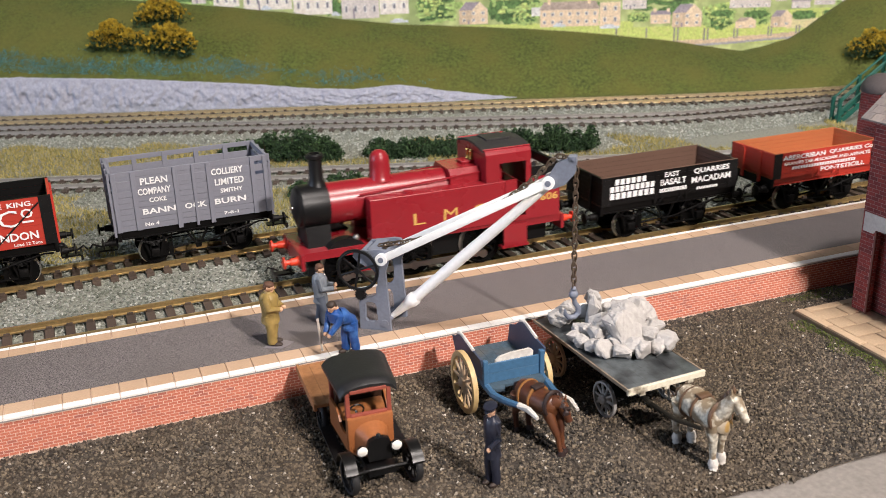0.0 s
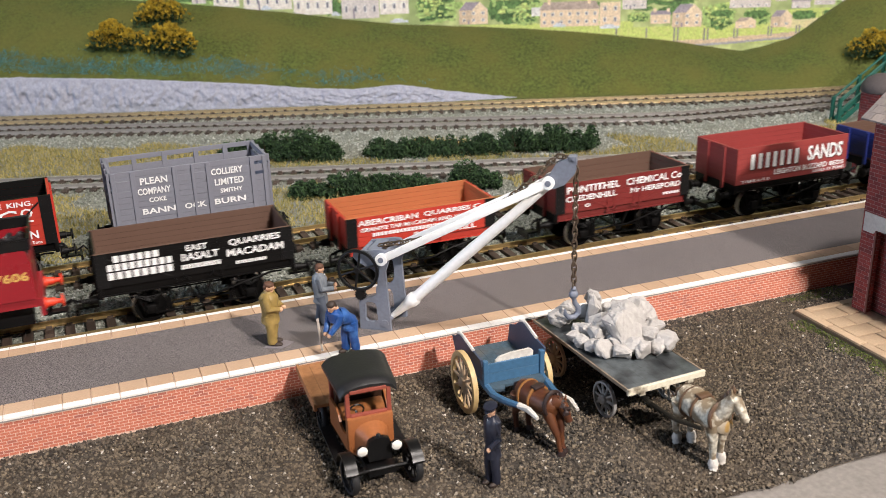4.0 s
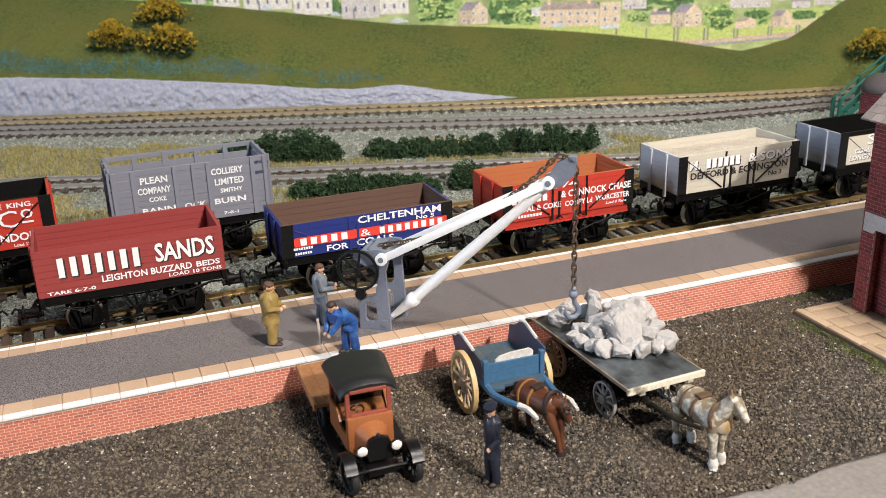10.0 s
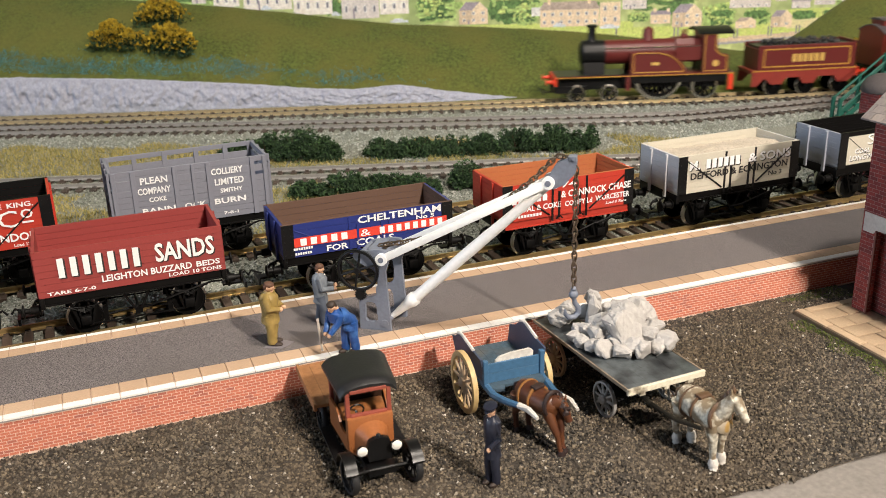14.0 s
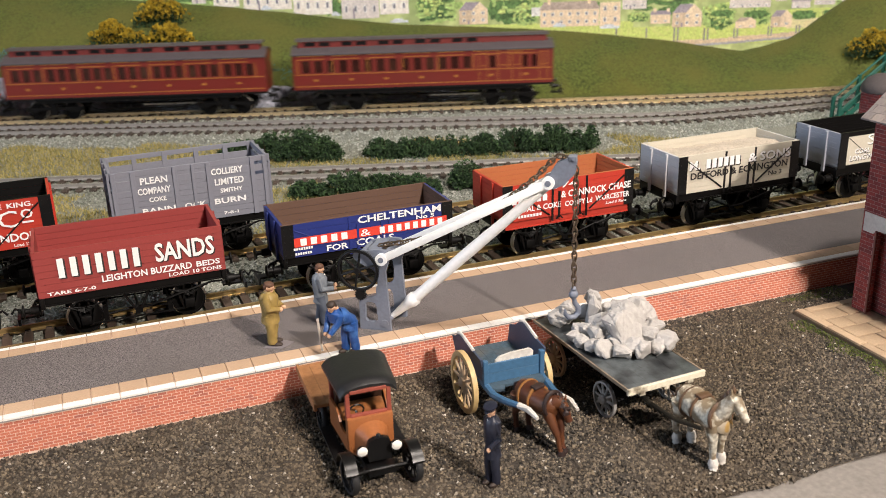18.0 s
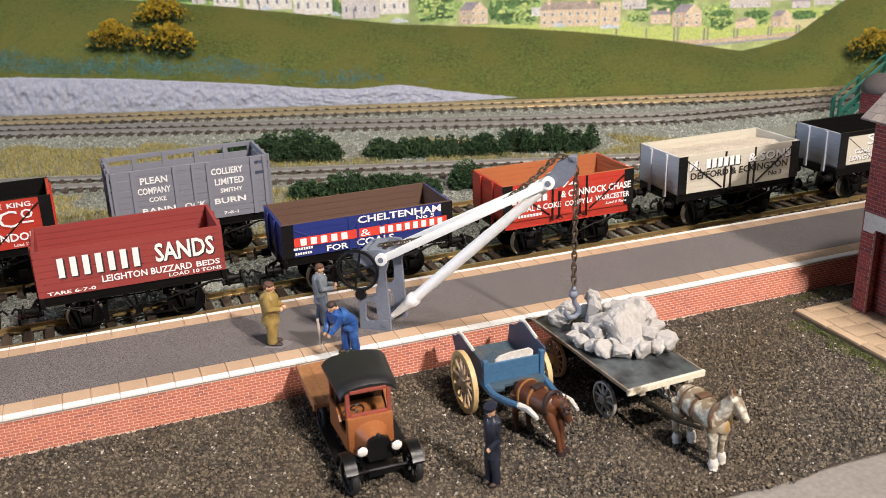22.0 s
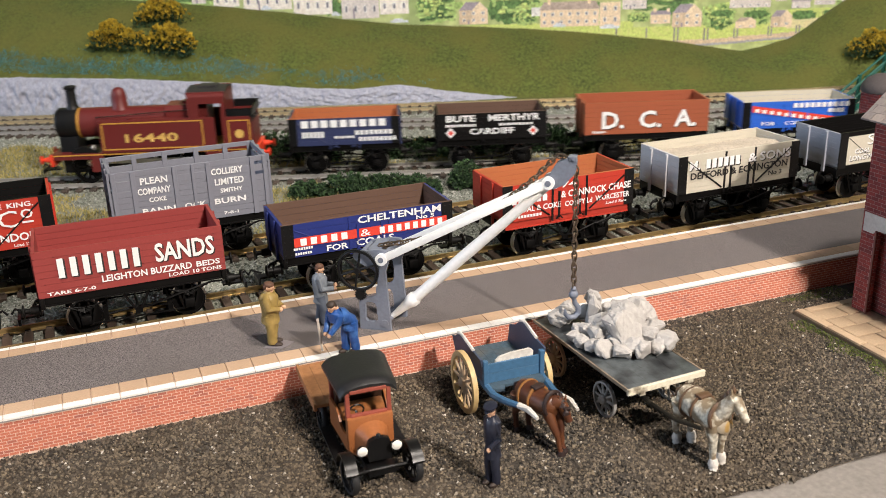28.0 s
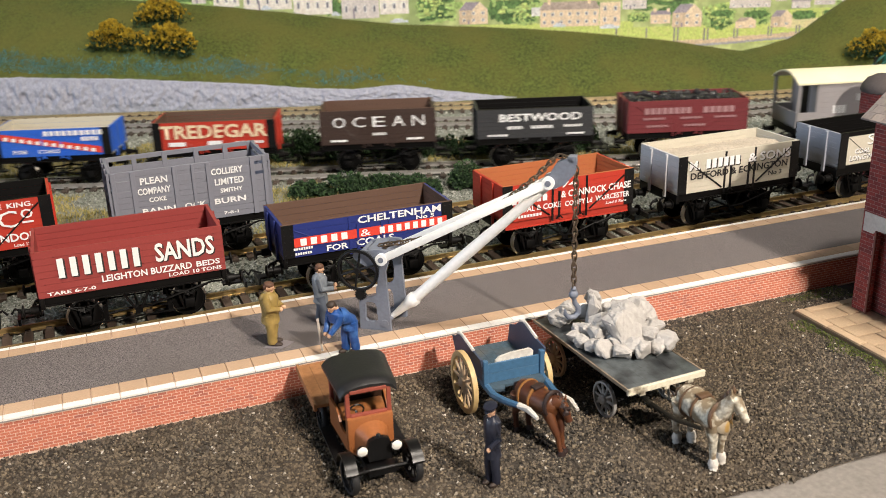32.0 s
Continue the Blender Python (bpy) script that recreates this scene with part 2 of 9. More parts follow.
def chips(name, pts, size, material, label, category, seed, flat=0.7):
    """Loose stones: a small uneven six-cornered chip at each place."""
    g = np.random.default_rng(seed)
    n = len(pts)
    base = np.array([(1, 0, 0), (0, 1, 0), (-1, 0, 0), (0, -1, 0), (0, 0, 1), (0, 0, -1)], float)
    s = (size[0] + (size[1] - size[0]) * g.random(n) ** 1.6)[:, None, None]
    v = base[None] * s * (0.55 + 0.9 * g.random((n, 6, 1))) * np.array([1, 1, flat])
    a, b = g.random(n) * 6.283, (g.random(n) - 0.5) * 1.4
    ca, sa, cb, sb = np.cos(a), np.sin(a), np.cos(b), np.sin(b)
    x, y, z = v[..., 0], v[..., 1], v[..., 2]
    y, z = y * cb[:, None] - z * sb[:, None], y * sb[:, None] + z * cb[:, None]
    x, y = x * ca[:, None] - y * sa[:, None], x * sa[:, None] + y * ca[:, None]
    V = np.stack([x, y, z], 2) + pts[:, None, :]
    F = np.array([(0, 1, 4), (1, 2, 4), (2, 3, 4), (3, 0, 4), (1, 0, 5), (2, 1, 5), (3, 2, 5), (0, 3, 5)])
    F = (F[None] + 6 * np.arange(n)[:, None, None]).reshape(-1, 3)
    return tagged(new(name, arrays(name, V.reshape(-1, 3), F, material)), label, category, kind="stuff")


def blades(name, pts, height, width, material, label, category, seed, lean=0.6):
    """Static grass: one narrow three-cornered blade at each place."""
    g = np.random.default_rng(seed)
    n = len(pts)
    a = g.random(n) * 6.283
    h = height * (0.5 + g.random(n))
    w = width * (0.6 + 0.8 * g.random(n))
    d = np.stack([np.cos(a), np.sin(a), 0 * a], 1)
    l = g.normal(0, lean, (n, 2)) * h[:, None]
    V = np.stack([pts - d * w[:, None], pts + d * w[:, None], pts + np.stack([l[:, 0], l[:, 1], h], 1)], 1)
    F = np.arange(3 * n).reshape(-1, 3)
    return tagged(new(name, arrays(name, V.reshape(-1, 3), F, material)), label, category, kind="stuff")


def text_mesh(name, body, material, width, height, shear=0.0, bold=0.026):
    """Lettering as a flat mesh of that size, standing in x and z, facing -y."""
    cu = bpy.data.curves.new("lettering", "FONT")
    cu.body, cu.resolution_u, cu.shear = body, 2, shear
    cu.offset = 0.0 if len(body) == 1 else bold
    tmp = bpy.data.objects.new("lettering", cu)
    me = bpy.data.meshes.new_from_object(tmp)
    bpy.data.objects.remove(tmp)
    co = np.empty(len(me.vertices) * 3)
    me.vertices.foreach_get("co", co)
    co = co.reshape(-1, 3)
    lo, hi = co.min(0), co.max(0)
    out = np.zeros_like(co)
    out[:, 0] = ((co[:, 0] - lo[0]) / (hi[0] - lo[0]) - 0.5) * width * MM
    out[:, 2] = (co[:, 1] - lo[1]) / (hi[1] - lo[1]) * height * MM
    me.vertices.foreach_set("co", out.ravel())
    me.update()
    me.materials.clear()
    me.materials.append(material)
    me.name = name
    return me


def letter(parent, body, material, x, y, z, width, height, shear=0.0, slope=0.0, shade=None):
    """Words on a side that faces -y, centred on x, standing on z."""
    ob = new("lettering", text_mesh("lettering", body, material, width, height, shear))
    ob.parent = parent
    ob.matrix_basis = mm(x, y, z, 0, 0, slope)
    if shade:
        sh = new("letter_shade", text_mesh("letter_shade", body, shade, width, height, shear))
        sh.parent = parent
        sh.matrix_basis = mm(x + 0.5, y + 0.06, z - 0.42, 0, 0, slope)
    return ob


def bars(parent, material, x, y, z, width, height, count, shade=None, name="lettering", gap=(0.1, 0.82)):
    """Writing that stays unread: upright bars of its size."""
    bm = bmesh.new()
    step = width / count
    for k in range(count):
        x0 = x - width / 2 + k * step
        box(bm, x0 + step * gap[0], x0 + step * gap[1], y - 0.04, y + 0.04, z, z + height)
    ob = part(name, bm, material, parent, smooth=False)
    if shade:
        bm = bmesh.new()
        for k in range(count):
            x0 = x - width / 2 + k * step
            box(bm, x0 + step * gap[0] + 0.55, x0 + step * gap[1] + 0.6, y + 0.03, y + 0.08, z - 0.5, z + height - 0.4)
        part("letter_shade", bm, shade, parent, smooth=False)
    return ob


# ---- plan: level of the rails, lines of the tracks ----
RAIL = 7.5
DECK = 13.2


def bend(x, x0, y0, slope, lo, lo_len, hi, hi_len, lo_slope=0.0, hi_slope=0.0):
    """A straight line through (x0, y0) that turns gently to another slope below lo and above hi."""
    if x < lo:
        d, L = lo - x, lo_len
        e = min(d, L)
        run = slope * e + (lo_slope - slope) * e * e / (2 * L) + lo_slope * max(0, d - L)
        return y0 + slope * (lo - x0) - run
    if x > hi:
        d, L = x - hi, hi_len
        e = min(d, L)
        return y0 + slope * (hi - x0) + slope * e + (hi_slope - slope) * e * e / (2 * L) + hi_slope * max(0, d - L)
    return y0 + slope * (x - x0)


def line_platform(x):
    return 77.1 + 0.017 * x


def line_siding(x):
    return 140.1 + 0.039 * x


def line_goods(x):
    return bend(x, 0, 318.4, -0.338, -70, 300, 485, 150, 0.0, 0.017)


def line_main_near(x):
    return bend(x, 0, 478.0, -0.425, -70, 300, 430, 60, 0.0, -0.10)


def line_main_far(x):
    return bend(x, 0, 517.4, -0.362, -70, 300, 500, 220, 0.0, -0.05)


def heading(line, x):
    return math.degrees(math.atan2(line(x + 2) - line(x - 2), 4))
# ---- room ----
M_WALL = mat("room_wall_paint", (0.24, 0.22, 0.20), 0.9, grain=60, stain=3)
M_CEIL = mat("room_ceiling_paint", (0.30, 0.29, 0.28), 0.9, grain=60, stain=3)
M_CARPET = mat("room_carpet", (0.12, 0.11, 0.11), 0.95, grain=400, stain=4)
bm = bmesh.new()
box(bm, -2100, 2700, -2200, 2100, -960, -900)
surface("floor", bm, M_CARPET, "dark grey carpet of the railway room", "floor")
bm = bmesh.new()
box(bm, -2100, 2700, -2200, 2100, 1500, 1560)
surface("ceiling", bm, M_CEIL, "plain white painted room ceiling", "ceiling")
for nm, b in (("wall_north", (-2100, 2700, 2040, 2100)), ("wall_south", (-2100, 2700, -2200, -2140)), ("wall_east", (2640, 2700, -2140, 2040))):
    bm = bmesh.new()
    box(bm, *b, -900, 1500)
    surface(nm, bm, M_WALL, "plain pale painted wall of the room", "wall")
bm = bmesh.new()
for b in ((-2140, -500, -900, 1500), (700, 2040, -900, 1500), (-500, 700, -900, 200), (-500, 700, 1300, 1500)):
    box(bm, -2100, -2040, *b)
surface("wall_west", bm, M_WALL, "pale painted wall with a wide window opening", "wall")
bm = bmesh.new()
for b in ((-500, -460, 200, 1300), (660, 700, 200, 1300), (80, 120, 200, 1300), (-460, 660, 200, 240), (-460, 660, 1260, 1300)):
    box(bm, -2095, -2045, *b)
surface("window_1", bm, M_WHITE, "white painted window frame in the room wall", "window")
lamp = thing("ceiling_lamp", "small round white lamp hanging from the ceiling", "lamp", at=pose(KEY_AT.x, KEY_AT.y, KEY_AT.z))
bm = bmesh.new()
lathe(bm, [(125, 8), (125, 14), (80, 60), (12, 86)], n=24)
part("shade", bm, M_CEIL, lamp)
bm = bmesh.new()
rod(bm, (0, 0, 85), (0, 0, 1500 - KEY_AT.z * 1000), 3)
part("cord", bm, M_WHITE, lamp)
bench = thing("floor_lamp", "white reading lamp on a steel pole before the layout", "lamp", at=pose(BENCH_AT.x, BENCH_AT.y, 0))
bm = bmesh.new()
lathe(bm, [(10, 0), (26, 6), (30, 30), (14, 62), (9, 66)], Matrix.Translation((0, 0, BENCH_AT.z * 1000)) @ Matrix.Rotation(radians(-52), 4, "X") @ Matrix.Translation((0, 0, 4)), 24, caps=False)
part("shade", bm, M_WHITE, bench)
bm = bmesh.new()
tube(bm, [(0, -90, -898), (0, -90, 300), (0, -70, BENCH_AT.z * 1000 + 20), (0, -40, BENCH_AT.z * 1000 + 30)], 6, 8)
part("pole", bm, M_STEEL, bench)
bm = bmesh.new()
lathe(bm, [(120, -900), (120, -890), (20, -876)], Matrix.Translation((0, -90, 0)), 24)
part("foot", bm, M_STEEL, bench)

# ---- baseboard, yard, ballast ----
bm = bmesh.new()
box(bm, -1300, 2000, -230, 1000, -25, -1.5)
surface("baseboard", bm, M_BOARD, "plywood baseboard of the layout", "baseboard")
for k, (x, y) in enumerate(((-1200, -180), (1900, -180), (-1200, 940), (1900, 940))):
    bm = bmesh.new()
    box(bm, x - 25, x + 25, y - 25, y + 25, -900, -25)
    surface("trestle_leg", bm, M_BOARD, "square wooden leg under the baseboard", "leg")


def sheet(name, x0, x1, nx, y_lo, y_hi, ny, z, material, label, category, rough=0.4, scale=0.1):
    """An uneven ground sheet between two lines."""
    xs = np.linspace(x0, x1, nx)
    V = []
    for x in xs:
        a, b = y_lo(x), y_hi(x)
        for j in range(ny):
            y = a + (b - a) * j / (ny - 1)
            V.append((x, y, z + rough * noise.noise(Vector((x * scale, y * scale, 3.3)))))
    F = [(i * ny + j, (i + 1) * ny + j, (i + 1) * ny + j + 1, i * ny + j + 1) for i in range(nx - 1) for j in range(ny - 1)]
    me = arrays(name, V, F, material)
    me.shade_smooth()
    return tagged(new(name, me), label, category, kind="structure")


sheet("yard", -300, 700, 140, lambda x: -105 + 1.2 * noise.noise(Vector((x * 0.05, 1, 0))), lambda x: -0.5, 24, 0.0, M_GRIT, "dark gritty goods yard ground", "yard", 0.5, 0.08)
sheet("road", -300, 900, 60, lambda x: -228, lambda x: -104, 12, -0.8, M_ROAD, "plain grey card road beside the yard", "road", 0.1, 0.05)
sheet("trackbed", -1200, 1900, 260, lambda x: 54, lambda x: line_main_far(x) + 24, 60, 3.2, M_BALLAST, "grey granite ballast under the tracks", "ballast", 0.6, 0.06)

rng = np.random.default_rng(5)


def scatter(n, x0, x1, y0, y1, z, keep=None):
    p = np.stack([x0 + (x1 - x0) * rng.random(n), y0 + (y1 - y0) * rng.random(n), np.full(n, z)], 1)
    if keep is not None:
        p = p[keep(p)]
    return p


SLAB_X, SLAB_Y = 309.5, -16.5      # corner of the paved slab in the yard


def in_yard(p):
    return ~((p[:, 0] > SLAB_X - 4) & (p[:, 1] < SLAB_Y + 1) & (p[:, 1] > -100) & (p[:, 0] < 520)) & (p[:, 1] > -105 + 3 * np.sin(p[:, 0] * 0.13) * rng.random(len(p)))


chips("yard_chippings", scatter(90000, 12, 345, -107, -0.6, 0.25, in_yard), (0.25, 0.70), M_CHIP, "dark brown and grey loose stone chippings over the yard", "gravel", 11, 0.9)

LINES = {"platform": line_platform, "siding": line_siding, "goods": line_goods, "near": line_main_near, "far": line_main_far}


def dist(line, p):
    y = np.array([line(x) for x in np.arange(-400, 900, 4.0)])
    return p[:, 1] - np.interp(p[:, 0], np.arange(-400, 900, 4.0), y)


def grassy(p):
    """Where dry grass covers the ballast: between the goods line and the main lines, and beside the siding."""
    a, b = dist(line_goods, p), dist(line_main_near, p)
    w = 6 * np.sin(p[:, 0] * 0.07) + 5 * np.sin(p[:, 0] * 0.19 + p[:, 1] * 0.1)
    strip = (a > 22 + w * 0.4) & (b < -52 + w) & ((p[:, 0] < 150) | (a < 34 + w) | (np.sin(p[:, 0] * 0.05) > 0.6))
    c, d = dist(line_siding, p), dist(line_goods, p)
    patch = (c > 24 + w) & (d < -22 + w * 0.5) & (np.sin(p[:, 0] * 0.045 + 0.4) + 0.5 * np.sin(p[:, 1] * 0.09) > 0.15)
    return strip | patch


def near_sleepers(p):
    out = np.zeros(len(p), bool)
    for ln in LINES.values():
        out |= np.abs(dist(ln, p)) < 11.0
    return out


def in_view(p):
    return (p[:, 0] > 5 - 0.02 * p[:, 1]) & (p[:, 0] < 330 + 1.1 * p[:, 1])


bed = scatter(115000, 0, 640, 57, 330, 3.6, lambda p: in_view(p) & ~grassy(p) & (dist(line_goods, p) < 30))
bed[:, 2] -= np.where(near_sleepers(bed), 0.35, 0)
chips("ballast_stones", bed, (0.3, 0.95), M_STONES, "pale grey-green loose ballast stones between the rails", "ballast", 12)
far_bed = scatter(70000, 0, 760, 230, 540, 3.7, lambda p: in_view(p) & ~grassy(p) & (dist(line_goods, p) > 30) & (dist(line_main_far, p) < 22))
far_bed[:, 2] -= np.where(near_sleepers(far_bed), 0.4, 0)
chips("far_ballast_stones", far_bed, (0.4, 1.0), M_STONES_F, "pale grey ballast stones along the main lines", "ballast", 13)
tuft = scatter(170000, 0, 640, 120, 480, 3.3, lambda p: in_view(p) & grassy(p))
blades("dry_grass", tuft, 2.4, 0.28, M_TUFT, "yellow-green dry static grass between the tracks", "grass", 14, 0.5)
TUFTS = ((79, 483, 5.0), (9, 566, 5.0))
yel = np.concatenate([np.stack([c + a * rng.normal(size=260), d + 2.2 * rng.normal(size=260), np.full(260, 3.9)], 1) for c, d, a in TUFTS])
blades("yellow_tufts", yel, 1.6, 0.35, mat("yellow_flock", (0.45, 0.38, 0.05), 0.9, bump=0), "small yellow flock tufts beside the main lines", "grass", 17, 0.7)
weeds = scatter(20000, 300, 345, -108, -0.5, 0.2, lambda p: (np.abs(p[:, 1] + 5) < 4.5 * (p[:, 0] - 312) / 20) | ((p[:, 0] < SLAB_X) & (p[:, 0] > SLAB_X - 7 + 2.5 * np.sin(p[:, 1] * 0.3)) & (p[:, 1] < -22)))
M_WEED = mat("green_turf_flock", (0.06, 0.09, 0.015), 0.9, bump=0, rand="island", ramp=[(0, (0.045, 0.066, 0.012)), (1, (0.12, 0.14, 0.025))])
blades("yard_weeds", weeds, 0.5, 0.34, M_WEED, "green turf along the wall foot and slab edge", "grass", 15, 0.8)

# ---- hill and rock face behind the main lines ----
KEYS_CREST = ((-400, 118), (1, 88), (100, 80.3), (148, 74.4), (195, 69), (242, 61), (289, 55), (360, 50), (432, 44.5), (481, 38.4), (530, 31), (559, 25.4), (584, 21.4), (603, 24.8), (627, 31.8), (638, 39), (650, 47), (661, 55.6), (672, 64), (690, 77), (740, 112), (800, 130), (1100, 150))
KEYS_ROCK = ((-400, 34), (2, 31), (87, 26.5), (172, 19.5), (223, 13.5), (258, 11.5), (280, 13.5), (293, 14), (328, 7.5), (362, 2.5), (380, 0), (1100, 0))
CO, SI = math.cos(math.atan(0.362)), math.sin(math.atan(0.362))


def hill_at(u, v):
    """Height of the hill at u along the far main line (as its x) and v behind it."""
    crest = np.interp(u, *zip(*KEYS_CREST))
    rock = np.interp(u, *zip(*KEYS_ROCK))
    t = min(1.0, max(0.0, (v - 36) / 94.0))
    s = t ** 0.85 * (1.6 - 0.6 * t)
    z = 4 + rock * min(1, max(0, (v - 33) / 4.0)) * 0.97
    z = z + (crest - z) * min(1.0, s)
    return z + 0.9 * noise.noise(Vector((u * 0.03, v * 0.04, 0.5))) * min(1, t * 3)


def hill_xy(u, v):
    return u + v * SI, 517.4 - 0.362 * u + v * CO


def hill_mesh():
    us = np.concatenate([np.arange(-420, -60, 20), np.arange(-60, 780, 5.0), np.arange(780, 1100, 20)])
    vs = [22, 28, 33, 35, 37, 40, 45, 52, 60, 68, 76, 84, 92, 100, 108, 116, 124, 130, 136, 146, 160]
    V = []
    for u in us:
        for v in vs:
            x, y = hill_xy(u, v)
            z = hill_at(u, v) if v <= 130 else hill_at(u, 130) - (v - 130) * 0.35
            V.append((x, y, 3.2 if v < 30 else z))
    ny = len(vs)
    F = [(i * ny + j, (i + 1) * ny + j, (i + 1) * ny + j + 1, i * ny + j + 1) for i in range(len(us) - 1) for j in range(ny - 1)]
    me = arrays("hill", V, F, M_HILL)
    me.shade_smooth()
    return me


tagged(new("hill", hill_mesh()), "olive green grassed plaster hillside behind the tracks", "hill", kind="structure")
g = np.random.default_rng(21)
fib = []
for k in range(60000):
    u, v = -30 + 790 * g.random(), 37 + 95 * g.random() ** 0.8
    x, y = hill_xy(u, v)
    fib.append((x, y, hill_at(u, v) - 0.2))
blades("hill_grass", np.array(fib), 0.42, 0.36, M_HILL_F, "short olive static grass over the hillside", "grass", 22, 0.5)
fl = []
for k in range(40000):
    u = -30 + 350 * g.random()
    v = 37 + 22 * g.random()
    mid = 41.5 + 4.0 * math.exp(-((u - 190) / 45.0) ** 2) - 1.5 * (u > 230)
    if 0.45 * noise.noise(Vector((u * 0.03, v * 0.1, 7.7))) + 0.4 * noise.noise(Vector((u * 0.2, v * 0.25, 1.1))) < -0.24 + 0.0011 * max(0, u - 60) + 0.8 * (g.random() - 0.35) + 0.05 * abs(v - mid):
        continue
    x, y = hill_xy(u, v)
    fl.append((x, y, hill_at(u, v) + 0.5))
blades("blue_flowers", np.array(fl), 1.0, 0.24, M_FLOWER, "blue flower flock low on the hillside", "flowers", 23, 0.8)


def rock_face():
    us = np.arange(-60, 382, 0.9)
    n = 30
    V = []
    for u in us:
        h = float(np.interp(u, *zip(*KEYS_ROCK)))
        for j in range(n):
            f = j / (n - 1)
            q = Vector((u * 0.06, f * 1.6, 1.0))
            d = 1.0 * noise.ridged_multi_fractal(q, 0.9, 2.1, 5, 1.0, 2.0, noise_basis="PERLIN_ORIGINAL") + 0.8 * noise.noise(q * 2.2) + 1.0 * noise.noise(Vector((u * 0.25, f * 5, 9))) + 1.0 * noise.noise(Vector((u * 0.45, f * 9, 2))) + 0.35 * noise.noise(Vector((u * 0.9, f * 15, 5))) - 0.6 * max(0.0, 0.12 - abs(noise.noise(Vector((u * 0.07, f * 2.6, 3))))) / 0.12
            v = 30 + 6 * f - 1.3 * d * math.sin(math.pi * min(1, f * 1.05)) ** 0.6 * min(1, h / 10) + (5 if f > 0.95 else 0)
            x, y = hill_xy(u, v)
            V.append((x, y, 2.4 + (h + 2.0 + 0.7 * noise.noise(Vector((u * 0.12, 4, 4)))) * f))
    F = [(i * n + j, (i + 1) * n + j, (i + 1) * n + j + 1, i * n + j + 1) for i in range(len(us) - 1) for j in range(n - 1)]
    me = arrays("rock_face", V, F, M_ROCK)
    me.shade_smooth()
    return me


tagged(new("rock_face", rock_face()), "lilac-grey cast plaster rock face at the foot of the hill", "rock face", kind="structure")

# ---- printed backscene: a flat sheet with a village, held upright behind the hill ----
M_SKYP = mat("backscene_paper", (0.52, 0.60, 0.26), 0.6, grain=90, vary=0.35, bump=0, stain=26, stain_amt=0.75, stain_col=(0.22, 0.33, 0.12))


def ink(name, col, stain=None):
    leafy = "tree" in name
    return mat("print_" + name, col, 0.6, grain=330 if leafy else 520, vary=0.75 if leafy else 0.3, bump=0, stain=140, stain_amt=0.6, stain_col=stain)


INK = {"tree_dark": ink("tree_dark", (0.07, 0.14, 0.05), (0.04, 0.09, 0.03)), "tree_sun": ink("tree_sun", (0.55, 0.66, 0.22), (0.40, 0.55, 0.16)), "field": ink("field", (0.58, 0.70, 0.20), (0.74, 0.74, 0.30)), "straw": ink("straw", (0.80, 0.72, 0.40), (0.66, 0.70, 0.34)),
       "tree": ink("tree", (0.13, 0.25, 0.08), (0.05, 0.12, 0.04)), "tree_light": ink("tree_light", (0.42, 0.58, 0.20), (0.24, 0.40, 0.11)),
       "stone": ink("stone", (0.86, 0.70, 0.50), (0.70, 0.56, 0.42)), "cream": ink("cream", (0.92, 0.87, 0.79), (0.88, 0.78, 0.68)), "grey": ink("grey", (0.76, 0.70, 0.66), (0.60, 0.55, 0.53)),
       "roof": ink("roof", (0.40, 0.35, 0.40), (0.27, 0.24, 0.29)), "roof_brown": ink("roof_brown", (0.52, 0.42, 0.36)), "pane": ink("pane", (0.26, 0.26, 0.30)),
       "wall": ink("wall", (0.72, 0.57, 0.40), (0.50, 0.41, 0.31)), "white": ink("white", (0.88, 0.87, 0.84)), "post": ink("post", (0.32, 0.33, 0.29)), "car": ink("car", (0.74, 0.79, 0.84)),
       "kerb": ink("kerb", (0.42, 0.43, 0.48), (0.30, 0.31, 0.36))}
SHEET_V = 240.0


def sheet_frame():
    """The upright sheet's frame: x along it, z up, its face towards -y."""
    x, y = hill_xy(0, SHEET_V)
    return mm(x, y, 0, -math.degrees(math.atan(0.362)))


backscene = tagged(new("backdrop"), "printed paper village backscene standing behind the hill", "backdrop", kind="structure")
backscene.matrix_world = sheet_frame()
U = 1 / CO     # length along the sheet for one step of x


def print_shape(name, pts, material, lift):
    bm = bmesh.new()
    prism(bm, [(a * U, b) for a, b in pts], -0.3 * lift, 0.0, "y")
    return part(name, bm, material, backscene, smooth=False)


bm = bmesh.new()
box(bm, -520, 1300, 0.0, 3.0, -1.5, 330)
part("sheet", bm, M_SKYP, backscene, smooth=False)


def crown_outline(u0, z0, u1, z1, seed, n=64):
    c, r = ((u0 + u1) / 2, (z0 + z1) / 2), ((u1 - u0) / 2, (z1 - z0) / 2)
    out = []
    for k in range(n):
        a = 2 * math.pi * k / n
        q = 1 + 0.22 * noise.noise(Vector((math.cos(a) * 3, math.sin(a) * 3, seed))) + 0.2 * noise.noise(Vector((math.cos(a) * 9, math.sin(a) * 9, seed)))
        out.append((c[0] + r[0] * q * math.copysign(abs(math.cos(a)) ** 0.7, math.cos(a)), c[1] + r[1] * q * math.copysign(abs(math.sin(a)) ** 0.7, math.sin(a))))
    return out


